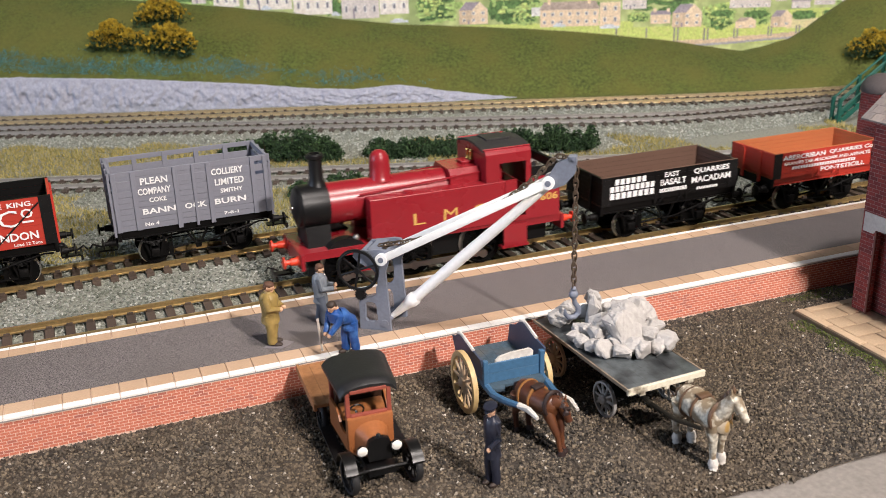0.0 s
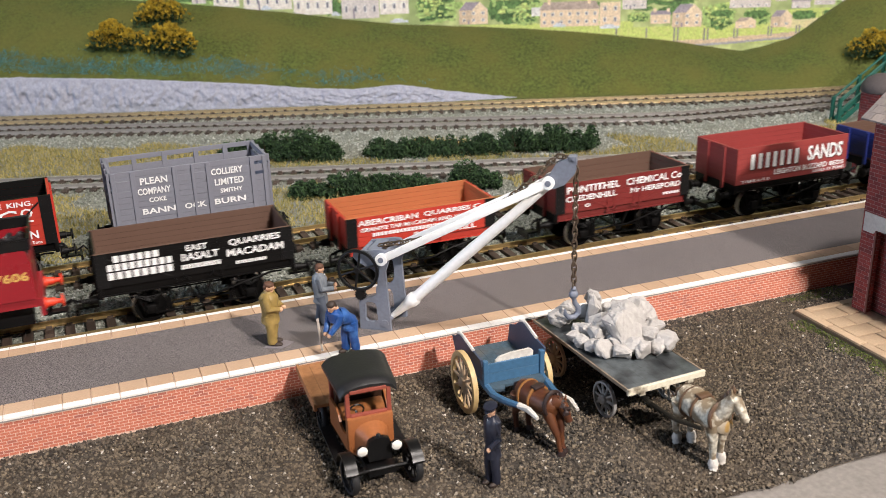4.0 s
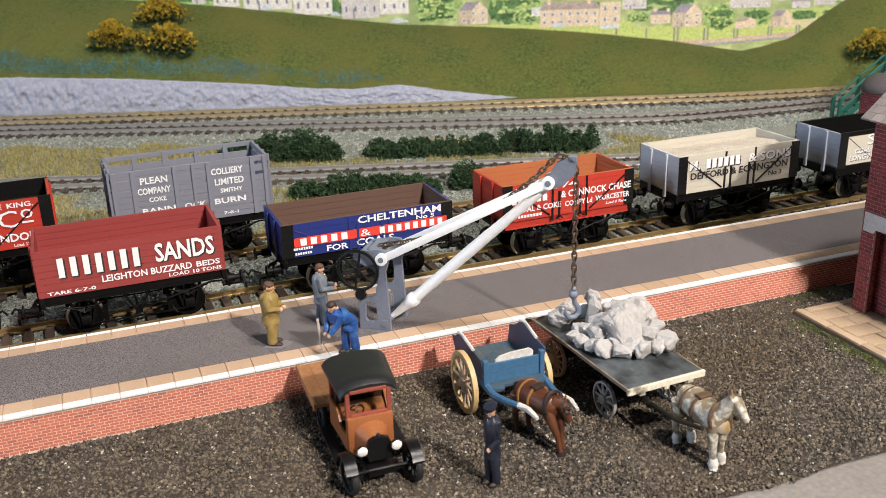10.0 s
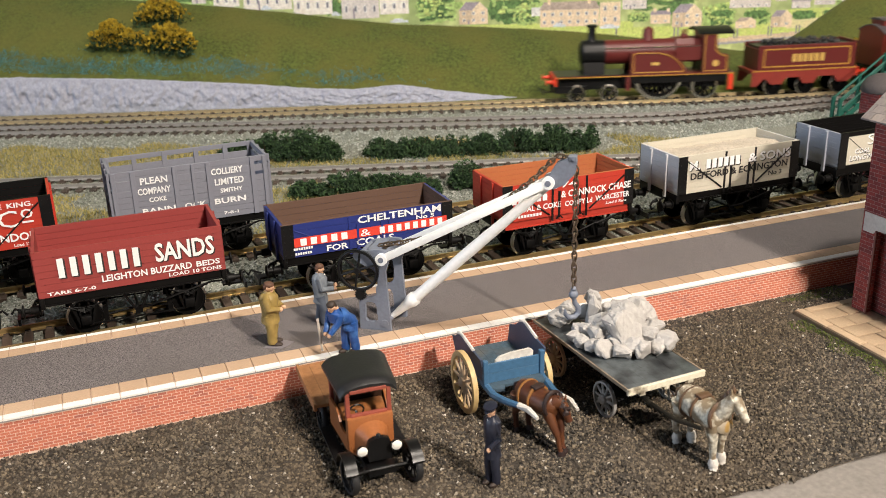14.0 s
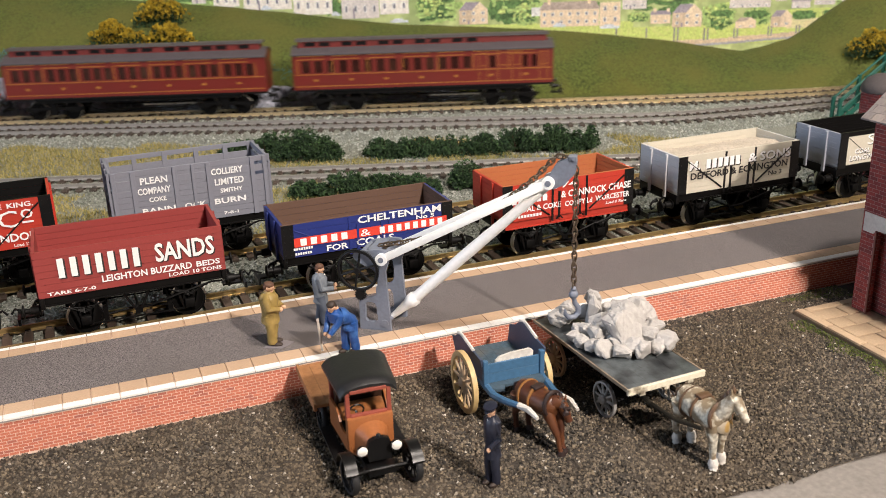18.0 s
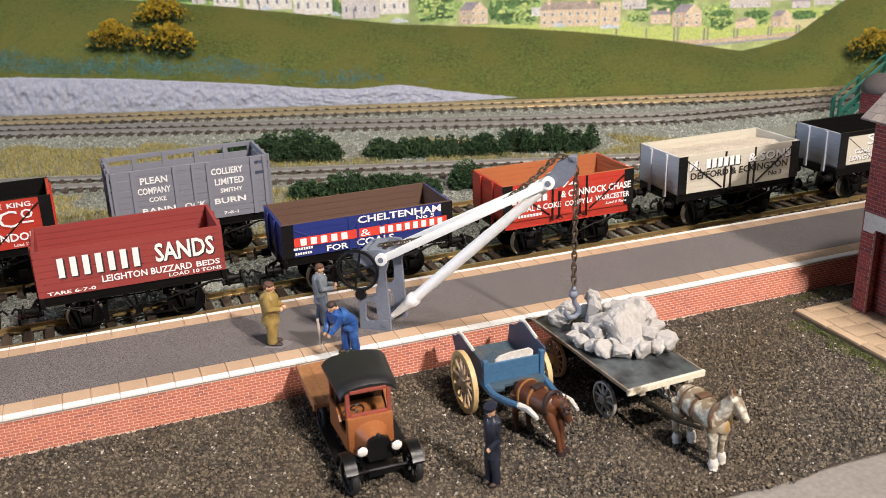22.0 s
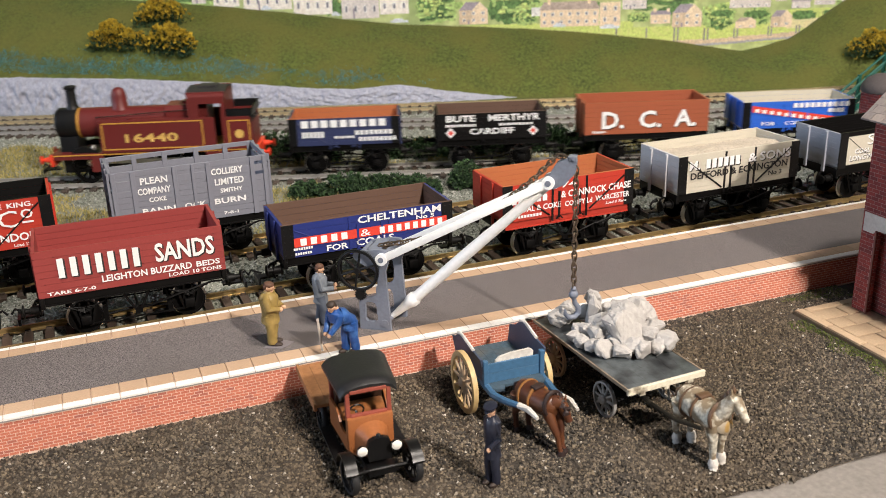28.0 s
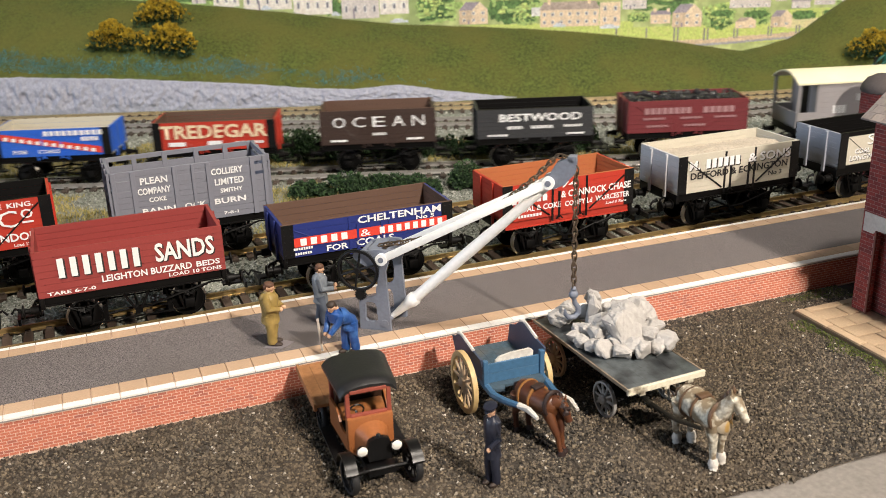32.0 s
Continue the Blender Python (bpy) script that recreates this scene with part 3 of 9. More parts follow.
for k, (u0, z0, u1, z1, c) in enumerate(((-100, 10, 140, 90, "tree_light"), (260, 20, 513, 37.5, "field"), (500, 12, 720, 31, "field"), (661, 25, 693, 36.4, "straw"), (655, 35, 735, 44, "field"))):
    print_shape("printed_field", [(u0, z0), (u1, z0), (u1, z1), ((u0 + u1) / 2, z1 + 0.8), (u0, z1)], INK[c], 0.3 + 0.04 * k)
for k, (c, u0, z0, u1, z1) in enumerate((
        ("tree", 49, 70, 141, 100), ("tree", 212, 54, 246, 88), ("tree_light", 305, 42, 346, 66), ("tree", 308, 54, 341, 80), ("tree", 373, 39, 424, 77),
        ("tree_light", 396, 37, 421, 56), ("tree", 502, 52, 581, 74), ("tree_light", 579, 28, 610, 52), ("tree", 588, 27, 605, 45), ("tree_light", 621, 29, 645, 48),
        ("tree_light", 708, 36, 735, 62), ("tree_light", 507, 36, 529, 46), ("tree_light", 690, 55, 760, 80), ("tree", 610, 60, 680, 84), ("tree_light", 420, 66, 520, 90))):
    print_shape("printed_tree", crown_outline(u0, z0, u1, z1, k * 1.7), INK[c], 0.55 + 0.02 * k)
    for j, tone in enumerate(("tree_dark", "tree_light" if c == "tree" else "tree", "tree_sun")):
        g = np.random.default_rng(k * 3 + j)
        bm = bmesh.new()
        for q in range(16):
            a, b = u0 + (u1 - u0) * (0.06 + 0.76 * g.random()), z0 + (z1 - z0) * (0.06 + 0.3 * j * g.random() + 0.5 * g.random())
            prism(bm, [(x * U, z) for x, z in crown_outline(a, b, a + (u1 - u0) * (0.06 + 0.1 * g.random()), b + (z1 - z0) * (0.06 + 0.1 * g.random()), k + j * 9.1 + q, 14)], -0.3 * (0.9 + 0.06 * j) - 0.002 * q, -0.1, "y")
        part("printed_leaves", bm, INK[tone], backscene, smooth=False)
HOUSES = (("grey", 96, 68, 109, 87, "roof", 0), ("cream", 116, 64, 140, 86, "roof", 1), ("cream", 144, 60, 189, 90, "roof", 1), ("cream", 190.6, 54, 227, 86, "roof", 1),
          ("grey", 235.6, 48.7, 271, 82, "roof", 1), ("cream", 271.7, 52, 299, 81, "roof", 1), ("stone", 346.5, 39.4, 373.7, 54, "roof", 2), ("white", 415.5, 45.5, 424, 54, "roof", 0),
          ("stone", 423.7, 34, 480, 51, "roof_brown", 1), ("stone", 480.6, 33.3, 500.4, 57, "roof", 0), ("grey", 502, 49.4, 525, 62, "roof", 1), ("stone", 529.5, 34, 548.5, 43, "roof", 1),
          ("stone", 550.4, 29.8, 578.7, 45, "roof", 2), ("stone", 611.7, 26.7, 631.5, 34, "roof_brown", 2), ("grey", 604.7, 47.2, 644, 56, "roof", 1), ("stone", 645.6, 26.7, 666, 38, "roof", 2),
          ("grey", 664.6, 45.2, 682.4, 52, "roof", 1), ("grey", 686, 47.8, 706, 56, "roof", 1))
for k, (c, u0, z0, u1, z1, rf, form) in enumerate(HOUSES):
    w, h = u1 - u0, z1 - z0
    print_shape("printed_house", [(u0, z0), (u1, z0), (u1, z1), (u0, z1)], INK[c], 1.2 + 0.01 * k)
    if form == 1:
        print_shape("printed_roof", [(u0 - 1, z1), (u1 + 1, z1), (u1 - w * 0.06, z1 + h * 0.45), (u0 + w * 0.06, z1 + h * 0.45)], INK[rf], 1.42)
        for q in (0.12, 0.8):
            print_shape("printed_chimney", [(u0 + w * q, z1 + h * 0.3), (u0 + w * q + 3, z1 + h * 0.3), (u0 + w * q + 3, z1 + h * 0.7), (u0 + w * q, z1 + h * 0.7)], INK["stone"], 1.46)
    elif form == 2:
        print_shape("printed_gable", [(u0 + w * 0.45, z1), (u1, z1), (u0 + w * 0.72, z1 + h * 0.5)], INK[c], 1.44)
        print_shape("printed_roof", [(u0, z1 - h * 0.05), (u0 + w * 0.45, z1 - h * 0.05), (u0 + w * 0.72, z1 + h * 0.5), (u0 + w * 0.24, z1 + h * 0.5)], INK[rf], 1.46)
        print_shape("printed_shade_wall", [(u0, z0), (u0 + w * 0.45, z0), (u0 + w * 0.45, z1 - h * 0.05), (u0, z1 - h * 0.05)], INK["wall" if k % 3 == 0 else "stone"], 1.41)
    rows, cols = (2 if h > 14 else 1), max(1, round(w / 8.5))
    for r in range(rows):
        for q in range(cols):
            a = u0 + w * (q + 0.5) / cols
            b = z0 + h * (0.18 + 0.46 * r)
            print_shape("printed_window", [(a - 1.5, b), (a + 1.5, b), (a + 1.5, b + h * 0.2), (a - 1.5, b + h * 0.2)], INK["white"], 1.5)
            print_shape("printed_pane", [(a - 0.95, b + 0.5), (a + 0.95, b + 0.5), (a + 0.95, b + h * 0.2 - 0.5), (a - 0.95, b + h * 0.2 - 0.5)], INK["pane"], 1.56)
    if k % 2 == 0:
        print_shape("printed_door", [(u0 + w * 0.3, z0), (u0 + w * 0.3 + 1.6, z0), (u0 + w * 0.3 + 1.6, z0 + h * 0.3), (u0 + w * 0.3, z0 + h * 0.3)], INK["roof"], 1.56)
MORE = []
g = np.random.default_rng(61)
for k in range(22):
    a, b = 300 + 20.5 * k + 6 * g.random(), (78 - 0.075 * (20.5 * k)) + 4 * g.random()
    MORE.append((("cream", "grey", "stone", "white")[k % 4], a, b, a + 11 + 8 * g.random(), b + 5 + 4 * g.random(), ("roof", "roof_brown", "roof")[k % 3]))
for k, (c, u0, z0, u1, z1, rf) in enumerate(MORE):
    w, h = u1 - u0, z1 - z0
    print_shape("printed_house", [(u0, z0), (u1, z0), (u1, z1), (u0, z1)], INK[c], 1.18 + 0.004 * k)
    print_shape("printed_roof", [(u0 - 0.6, z1), (u1 + 0.6, z1), (u1 - w * 0.1, z1 + h * 0.55), (u0 + w * 0.1, z1 + h * 0.55)], INK[rf], 1.36)
    for q in (0.25, 0.7):
        print_shape("printed_pane", [(u0 + w * q - 0.8, z0 + h * 0.4), (u0 + w * q + 0.8, z0 + h * 0.4), (u0 + w * q + 0.8, z0 + h * 0.75), (u0 + w * q - 0.8, z0 + h * 0.75)], INK["pane"], 1.4)
for k in range(16):
    a, b = 330 + 25.5 * k + 9 * g.random(), (52 - 0.058 * (25.5 * k)) + 9 * g.random()
    print_shape("printed_hedge", crown_outline(a, b, a + 15 + 10 * g.random(), b + 3.5 + 5 * g.random(), k + 3.3, 40), INK["tree" if k % 3 else "tree_light"], 1.1 + 0.004 * k)
for k in range(24):
    a = 505 + k * 8.4
    b = 16 + 3 * math.sin(a * 0.02)
    print_shape("printed_stone_wall", [(a, b - 1), (a + 8.6, b - 1), (a + 8.6, b + 3.6 + 0.5 * math.sin(k)), (a, b + 3.4 + 0.5 * math.cos(k))], INK["wall"], 1.5 + 0.01 * (k % 3))
    print_shape("printed_kerb", [(a, b - 3), (a + 8.6, b - 3), (a + 8.6, b - 0.9), (a, b - 0.9)], INK["kerb"], 1.48)
for u, z0, z1 in ((497, 24, 32), (526, 20, 30), (553, 16, 30), (556.5, 16, 30), (582, 16, 28), (585.5, 16, 28), (611, 17, 27), (614, 17, 27), (644, 18, 28), (647, 18, 28), (671, 20, 28), (674, 20, 28)):
    print_shape("printed_post", [(u - 0.8, z0), (u + 0.8, z0), (u + 0.7, z1), (u - 0.7, z1)], INK["post"], 1.7)
for u, z, w in ((281, 43.5, 17), (481, 31, 19), (226, 52, 8), (160, 60, 10), (436, 34, 12)):
    print_shape("printed_car", [(u, z), (u + w, z), (u + w, z + 2), (u + w * 0.75, z + 2.4), (u + w * 0.65, z + 4), (u + w * 0.25, z + 4), (u + w * 0.15, z + 2.4), (u, z + 2)], INK["car"], 1.72)
bm = bmesh.new()
box(bm, -500, 1250, 240, 258, -1.5, 300)
ob = surface("backboard", bm, M_BOARD, "plywood board that holds the backscene", "board")
ob.matrix_world = mm(*hill_xy(0, 6), 0, -math.degrees(math.atan(0.362)))

# ---- platform ----
PX0, PX1 = -420.0, 760.0
STEP = 8.553
BACK = 53.9
platform = tagged(new("platform"), "brick-faced station platform with tan coping and grey asphalt top", "platform", kind="structure")
bm = bmesh.new()
box(bm, PX0, PX1, 0.02, BACK - 0.6, -1.0, DECK - 0.5)
part("core", bm, M_MORTAR, platform, smooth=False)
bm = bmesh.new()
box(bm, PX0, PX1, 9.6, 45.6, DECK - 0.5, DECK - 0.06)
part("asphalt_top", bm, M_ASPHALT, platform, "speckled grey-brown asphalt paper", smooth=False)
bm = bmesh.new()
box(bm, PX0, PX1, -0.25, 0.6, DECK - 1.15, DECK - 0.62)
part("edge_strip", bm, mat("grey_card_edge", (0.30, 0.28, 0.28), 0.8), platform, smooth=False)


def coping(front):
    bm = bmesh.new()
    y0, y1, w = (-0.55, 9.5, 3.1) if front else (BACK - 8.2, BACK, 2.2)
    a, b = 0.13, STEP - 0.13
    ys = (y0, y0 + w, y1) if front else (y0, y1 - w, y1)
    zt = DECK
    for k in range(2):
        n = len(bm.faces)
        box(bm, a, b, ys[k], ys[k + 1], DECK - 0.62, zt)
        bm.faces.ensure_lookup_table()
        white = (k == 0) == front
        for f in bm.faces[n:]:
            f.material_index = 1 if white else 0
    return mesh_of("coping_slab", bm, M_TAN_P, M_WHITE)


M_TAN_P = mat("coping_tan_slab", (0.48, 0.325, 0.21), 0.75, grain=1500, vary=0.1, stain=60, stain_amt=0.25, rand="object",
              ramp=[(0.0, (0.45, 0.30, 0.19)), (1.0, (0.53, 0.365, 0.24))])
for front in (True, False):
    me = coping(front)
    for k in range(-16, 58):
        ob = part("coping_slab", me, None, platform)
        ob.matrix_basis = mm(23.9 + k * STEP, 0, 0)

# ---- tracks ----
def track(name, line, x0, x1, rail_mat, label, pitch=7.6, sleeper=None):
    root = tagged(new(name), label, "track", kind="structure")
    xs = np.arange(x0, x1 + 0.1, 10.0)
    for side in (-1, 1):
        bm = bmesh.new()
        prof = [(-1.0, -2.6), (1.0, -2.6), (1.0, -2.2), (0.32, -1.9), (0.32, -0.8), (0.5, -0.6), (0.5, -0.05), (0.4, 0.0), (-0.4, 0.0), (-0.5, -0.05), (-0.5, -0.6), (-0.32, -0.8), (-0.32, -1.9), (-1.0, -2.2)]
        rings = []
        for x in xs:
            a = math.radians(heading(line, x))
            c, s = math.cos(a), math.sin(a)
            off = side * 8.75
            rings.append([bm.verts.new((x - s * (off + p), line(x) + c * (off + p), RAIL + q)) for p, q in prof])
        n = len(prof)
        for A, B in zip(rings, rings[1:]):
            for k in range(n):
                bm.faces.new((A[k], A[(k + 1) % n], B[(k + 1) % n], B[k]))
        bm.faces.new(rings[0])
        bm.faces.new(rings[-1][::-1])
        part("rail", bm, rail_mat, root, smooth=False)
    x = x0 + 3
    while x < x1 - 3:
        a = heading(line, x)
        ob = part("sleeper", sleeper or SLEEPER_MESH, None, root)
        ob.matrix_basis = mm(x, line(x), 0, a)
        x += pitch * math.cos(math.radians(a))
    return root


def sleeper_mesh(wood, chair):
    bm = bmesh.new()
    box(bm, -1.75, 1.75, -15, 15, RAIL - 4.4, RAIL - 2.62, 0.15)
    n = len(bm.faces)
    for s in (-1, 1):
        for e in (-1, 1):
            box(bm, -1.1, 1.1, s * 8.75 + e * 1.55 - 0.6, s * 8.75 + e * 1.55 + 0.6, RAIL - 2.62, RAIL - 1.75)
    bm.faces.ensure_lookup_table()
    for f in bm.faces[n:]:
        f.material_index = 1
    return mesh_of("sleeper", bm, wood, chair)


M_SLEEPER_D = mat("sleeper_dusty", (0.10, 0.088, 0.072), 0.9, grain=1500, vary=0.3, stain=120, stain_amt=0.45, stain_col=(0.22, 0.21, 0.185), rand="object",
                  ramp=[(0, (0.075, 0.066, 0.055)), (1, (0.13, 0.115, 0.095))])
SLEEPER_MESH = sleeper_mesh(M_SLEEPER, M_SLEEPER)
DUSTY_MESH = sleeper_mesh(M_SLEEPER_D, M_SLEEPER)
# Gold base colour carries the warm lamp's sheen on the far rails.
M_RAIL_F = mat("rail_gold_sheen_tint", (0.62, 0.50, 0.30), 0.3, 0.55, grain=900, vary=0.15, stain=30, stain_amt=0.35, stain_col=(0.42, 0.40, 0.38))
track("track_platform", line_platform, -560, 1150, M_RAIL, "bronzed model rails on brown sleepers beside the platform")
track("track_siding", line_siding, -260, 392, M_RAIL, "bronzed siding rails on brown sleepers")
track("track_goods", line_goods, -460, 1750, M_RAIL_S, "dull nickel goods line on brown sleepers", 8.2, DUSTY_MESH)
track("track_main_near", line_main_near, -460, 900, M_RAIL_S, "near main line of nickel rails on dark sleepers", 8.2, DUSTY_MESH)
track("track_main_far", line_main_far, -1150, 1700, M_RAIL_F, "far main line of rails coloured gold for warm lamp sheen", 8.2, DUSTY_MESH)


def foliage(size, n, leaf, material, seed, shell=0.5):
    """Leaf clumps over overlapping lumps that fill a mound of half-width, half-depth and height size."""
    g = np.random.default_rng(seed)
    blobs = 34
    q = g.random((blobs, 3)) * 2 - 1
    cs = np.stack([q[:, 0] * size[0] * 0.8, q[:, 1] * size[1] * 0.75, np.zeros(blobs)], 1)
    roof = size[2] * np.sqrt(np.clip(1 - 0.75 * (cs[:, 0] / size[0]) ** 2 - 0.5 * (cs[:, 1] / size[1]) ** 2, 0.1, 1)) * (0.66 + 0.52 * g.random(blobs))
    r = (0.10 + 0.15 * g.random(blobs)) * (size[2] + 0.35 * size[0])
    cs[:, 2] = np.maximum(r * 0.5, (roof - r) * g.random(blobs) ** 0.45)
    i = g.integers(0, blobs, n)
    d = g.normal(size=(n, 3))
    d /= np.linalg.norm(d, axis=1)[:, None]
    p = cs[i] + d * (r[i] * (shell + (1.08 - shell) * g.random(n) ** 0.5))[:, None]
    p[:, 2] = np.maximum(p[:, 2], 0.0)
    s = leaf * (0.5 + g.random(n))
    t1, t2 = g.normal(size=(n, 3)), g.normal(size=(n, 3))
    t1 /= np.linalg.norm(t1, axis=1)[:, None]
    t2 /= np.linalg.norm(t2, axis=1)[:, None]
    V = np.stack([p - t1 * s[:, None], p + t2 * s[:, None], p + t1 * s[:, None], p + d * s[:, None]], 1).reshape(-1, 3)
    k = 4 * np.arange(n)[:, None, None]
    F = (np.array([(0, 1, 2), (0, 2, 3), (1, 2, 3)])[None] + k).reshape(-1, 3)
    return arrays("crown", V, F, material)


def bush(x, y, z, size, n, seed, label, gorse=False):
    b = thing("bush", label, "bush", "bushes", at=mm(x, y, z, -18))
    part("crown", foliage(size, n, 0.8, M_LEAF, seed), None, b)
    g = np.random.default_rng(seed + 500)
    if gorse:
        up = (size[0] * 1.03, size[1] * 1.05, size[2] * 1.08)
        me = foliage(up, n * 2, 1.3, M_GORSE, seed, 0.97)
        co = np.empty(len(me.vertices) * 3)
        me.vertices.foreach_get("co", co)
        P = co.reshape(-1, 4, 3) / MM
        mid = P.mean(1)
        keep = [q for q in range(len(P)) if noise.noise(Vector(mid[q] * 0.45) + Vector((seed, 0, 0))) + 0.9 * (mid[q][2] / size[2] - 0.62) > 0.1 * g.random()]
        P = P[keep]
        k = 4 * np.arange(len(P))[:, None, None]
        part("blossom", arrays("blossom", P.reshape(-1, 3), (np.array([(0, 1, 2), (0, 2, 3), (1, 2, 3)])[None] + k).reshape(-1, 3), M_GORSE), None, b, "clusters of yellow blossom")
    bm = bmesh.new()
    for k in range(26 if gorse else 5):
        a = 1.3 * k + seed
        f = 0.75 + 0.42 * g.random() if gorse else 0.7
        w = 0.3 + 0.75 * g.random() if gorse else 0.45
        tube(bm, [(0, 0, -0.6), (0.5 * w * size[0] * math.cos(a), 0.5 * w * size[1] * math.sin(a), size[2] * f * 0.5), (w * size[0] * math.cos(a), w * size[1] * math.sin(a), size[2] * f * math.sqrt(max(0.1, 1.2 - w * w)))], [0.5, 0.4, 0.2], 5)
    part("stem", bm, M_LEAF if gorse else M_TWIG, b)
    return b


LB = "clump of dark green foam foliage beside the goods line"
LS = "low clump of dark green foam foliage behind the siding"
for k, (x, y, a, b, c) in enumerate(((150, 321, 12, 8, 13), (166, 307, 15, 9, 20), (184, 297, 15, 9, 23), (200, 291, 11, 7, 15),
                                     (236, 281, 13, 8, 14), (256, 273, 14, 8, 14), (277, 266, 15, 8, 13), (298, 259, 14, 8, 14), (318, 252, 14, 9, 18), (338, 246, 15, 9, 18), (357, 238, 12, 8, 16))):
    bush(x, y, 3.2, (a, b, c), 4400, k + 1, LB)
for k, (x, y, a, b, c) in enumerate(((171, 217, 14, 8, 10), (190, 211, 16, 9, 14), (210, 204, 16, 9, 14), (230, 197, 13, 8, 11), (258, 194, 10, 8, 17), (268, 188, 8, 6, 10))):
    bush(x, y, 3.2, (a, b, c), 4200, k + 20, LS)


def on_hill(u, v):
    x, y = hill_xy(u, v)
    return x, y, hill_at(u, v) - 1.5


LG = "gorse bush with yellow blossom on the hillside"
bush(*on_hill(75, 57), (23, 11, 20), 4600, 40, LG, True)
bush(*on_hill(113, 54), (23, 11, 25), 5000, 41, LG, True)
bush(*on_hill(104, 86), (22, 11, 21), 4400, 42, LG, True)
bush(*on_hill(668, 56), (22, 12, 20), 5000, 43, LG, True)

# ---- brick building at the platform end, with its paved slab ----
BX, BY = 332.0, -23.0       # its corner by the platform
building = thing("station_building", "dark red brick station building with a stone lintel and slate roof", "building")


def bricks(bm, a, b, z0, z1, fixed, axis, out, length=3.5, course=1.5, keep=None):
    """Courses of bricks over a wall face between a and b."""
    k = 0
    z = z0
    while z < z1 - 0.2:
        s = a - (length / 2 if k % 2 else 0)
        while s < b:
            p, q = max(a, s + 0.13), min(b, s + length - 0.13)
            if q - p > 0.3 and (keep is None or keep((p + q) / 2, z + course / 2)):
                if axis == "x":
                    box(bm, p, q, min(fixed, fixed + out), max(fixed, fixed + out), z + 0.11, min(z1, z + course - 0.11))
                else:
                    box(bm, min(fixed, fixed + out), max(fixed, fixed + out), p, q, z + 0.11, min(z1, z + course - 0.11))
            s += length
        z += course
        k += 1


HB = 77.0
# west wall with a doorway, north wall, east wall, south wall, inner wall
for b in ((BX, BX + 3, BY - 6.5, BY, 2, HB), (BX, BX + 3, BY - 34, BY - 6.5, 36, HB), (BX, BX + 3, BY - 62, BY - 34, 2, HB), (BX + 3, BX + 70, BY - 3, BY, 2, HB), (BX + 67, BX + 70, BY - 62, BY - 3, 2, HB), (BX + 3, BX + 67, BY - 62, BY - 59, 2, HB)):
    bm = bmesh.new()
    box(bm, *b)
    part("wall", bm, M_MORTAR_D, building, smooth=False)
bm = bmesh.new()
box(bm, BX + 5, BX + 7, BY - 59, BY - 3.1, 2, HB - 3)
part("inner_wall", bm, M_MORTAR_D, building, smooth=False)
bm = bmesh.new()
bricks(bm, BY - 62, BY, 2, HB, BX, "y", -0.12, keep=lambda s, z: not (BY - 34 < s < BY - 6.5 and z < 36.5))
tagged(part("brick_course", bm, M_BRICK_D, building, smooth=False), kind="stuff")
bm = bmesh.new()
bricks(bm, BY - 59, BY - 3.2, 2, HB - 4, BX + 5, "y", -0.12)
tagged(part("inner_brick_course", bm, M_BRICK_D, building, smooth=False), kind="stuff")
bm = bmesh.new()
bricks(bm, BX, BX + 70, 2, HB, BY, "x", 0.12)
bricks(bm, BX, BX + 3, 2, 36, BY - 6.5, "x", -0.12)
tagged(part("north_brick_course", bm, M_BRICK_D, building, smooth=False), kind="stuff")
bm = bmesh.new()
prism(bm, [(BY - 1, 34.5), (BY - 1, 42), (BY - 44, 42), (BY - 44, 34.5), (BY - 36, 34.5), (BY - 34.5, 36.2), (BY - 7.5, 36.2), (BY - 6.0, 34.5)], BX - 0.5, BX + 2.6, "x")
part("stone_lintel", bm, M_STONE, building, "pale stone lintel", smooth=False)
bm = bmesh.new()
box(bm, BX - 0.5, BX + 2.6, BY - 30, BY - 20, 51, 55)
part("stone_sill", bm, M_STONE, building, smooth=False)
bm = bmesh.new()
tube(bm, [(BX - 0.5, BY - 7.4, 36), (BX - 0.5, BY - 7.4, 2.2)], 0.45)
part("downpipe", bm, mat("red_brown_pipe", (0.19, 0.075, 0.06), 0.6), building)
bm = bmesh.new()
prism(bm, [(BX - 2.4, HB), (BX + 72.4, HB), (BX + 35, HB + 32)], BY - 65, BY + 3.2, "y")
part("roof_core", bm, mat("grey_roof_card", (0.20, 0.17, 0.16), 0.8), building, smooth=False)
bm = bmesh.new()
for side in (0, 1):
    for r in range(14):
        for c in range(14):
            t0 = r / 14
            e = 1 if side == 0 else -1
            x0 = BX - 3.6 + 39 * t0 if side == 0 else BX + 73.6 - 39 * t0
            z0 = HB - 0.4 + 32 * t0
            y0 = BY - 66 + 5.05 * c + (2.5 if r % 2 else 0)
            y1 = min(y0 + 4.9, BY + 4.0)
            a = [(x0, y0 + 0.1, z0 + 0.9), (x0, y1, z0 + 0.9), (x0 + e * 3.6, y1, z0 + 3.7), (x0 + e * 3.6, y0 + 0.1, z0 + 3.7)]
            A = [bm.verts.new(p) for p in a]
            B = [bm.verts.new((p[0], p[1], p[2] - 0.6)) for p in a]
            bm.faces.new(A)
            bm.faces.new(B[::-1])
            for q in range(4):
                bm.faces.new((A[q], B[q], B[(q + 1) % 4], A[(q + 1) % 4]))
part("slate_covering", bm, M_SLATE, building, smooth=False)

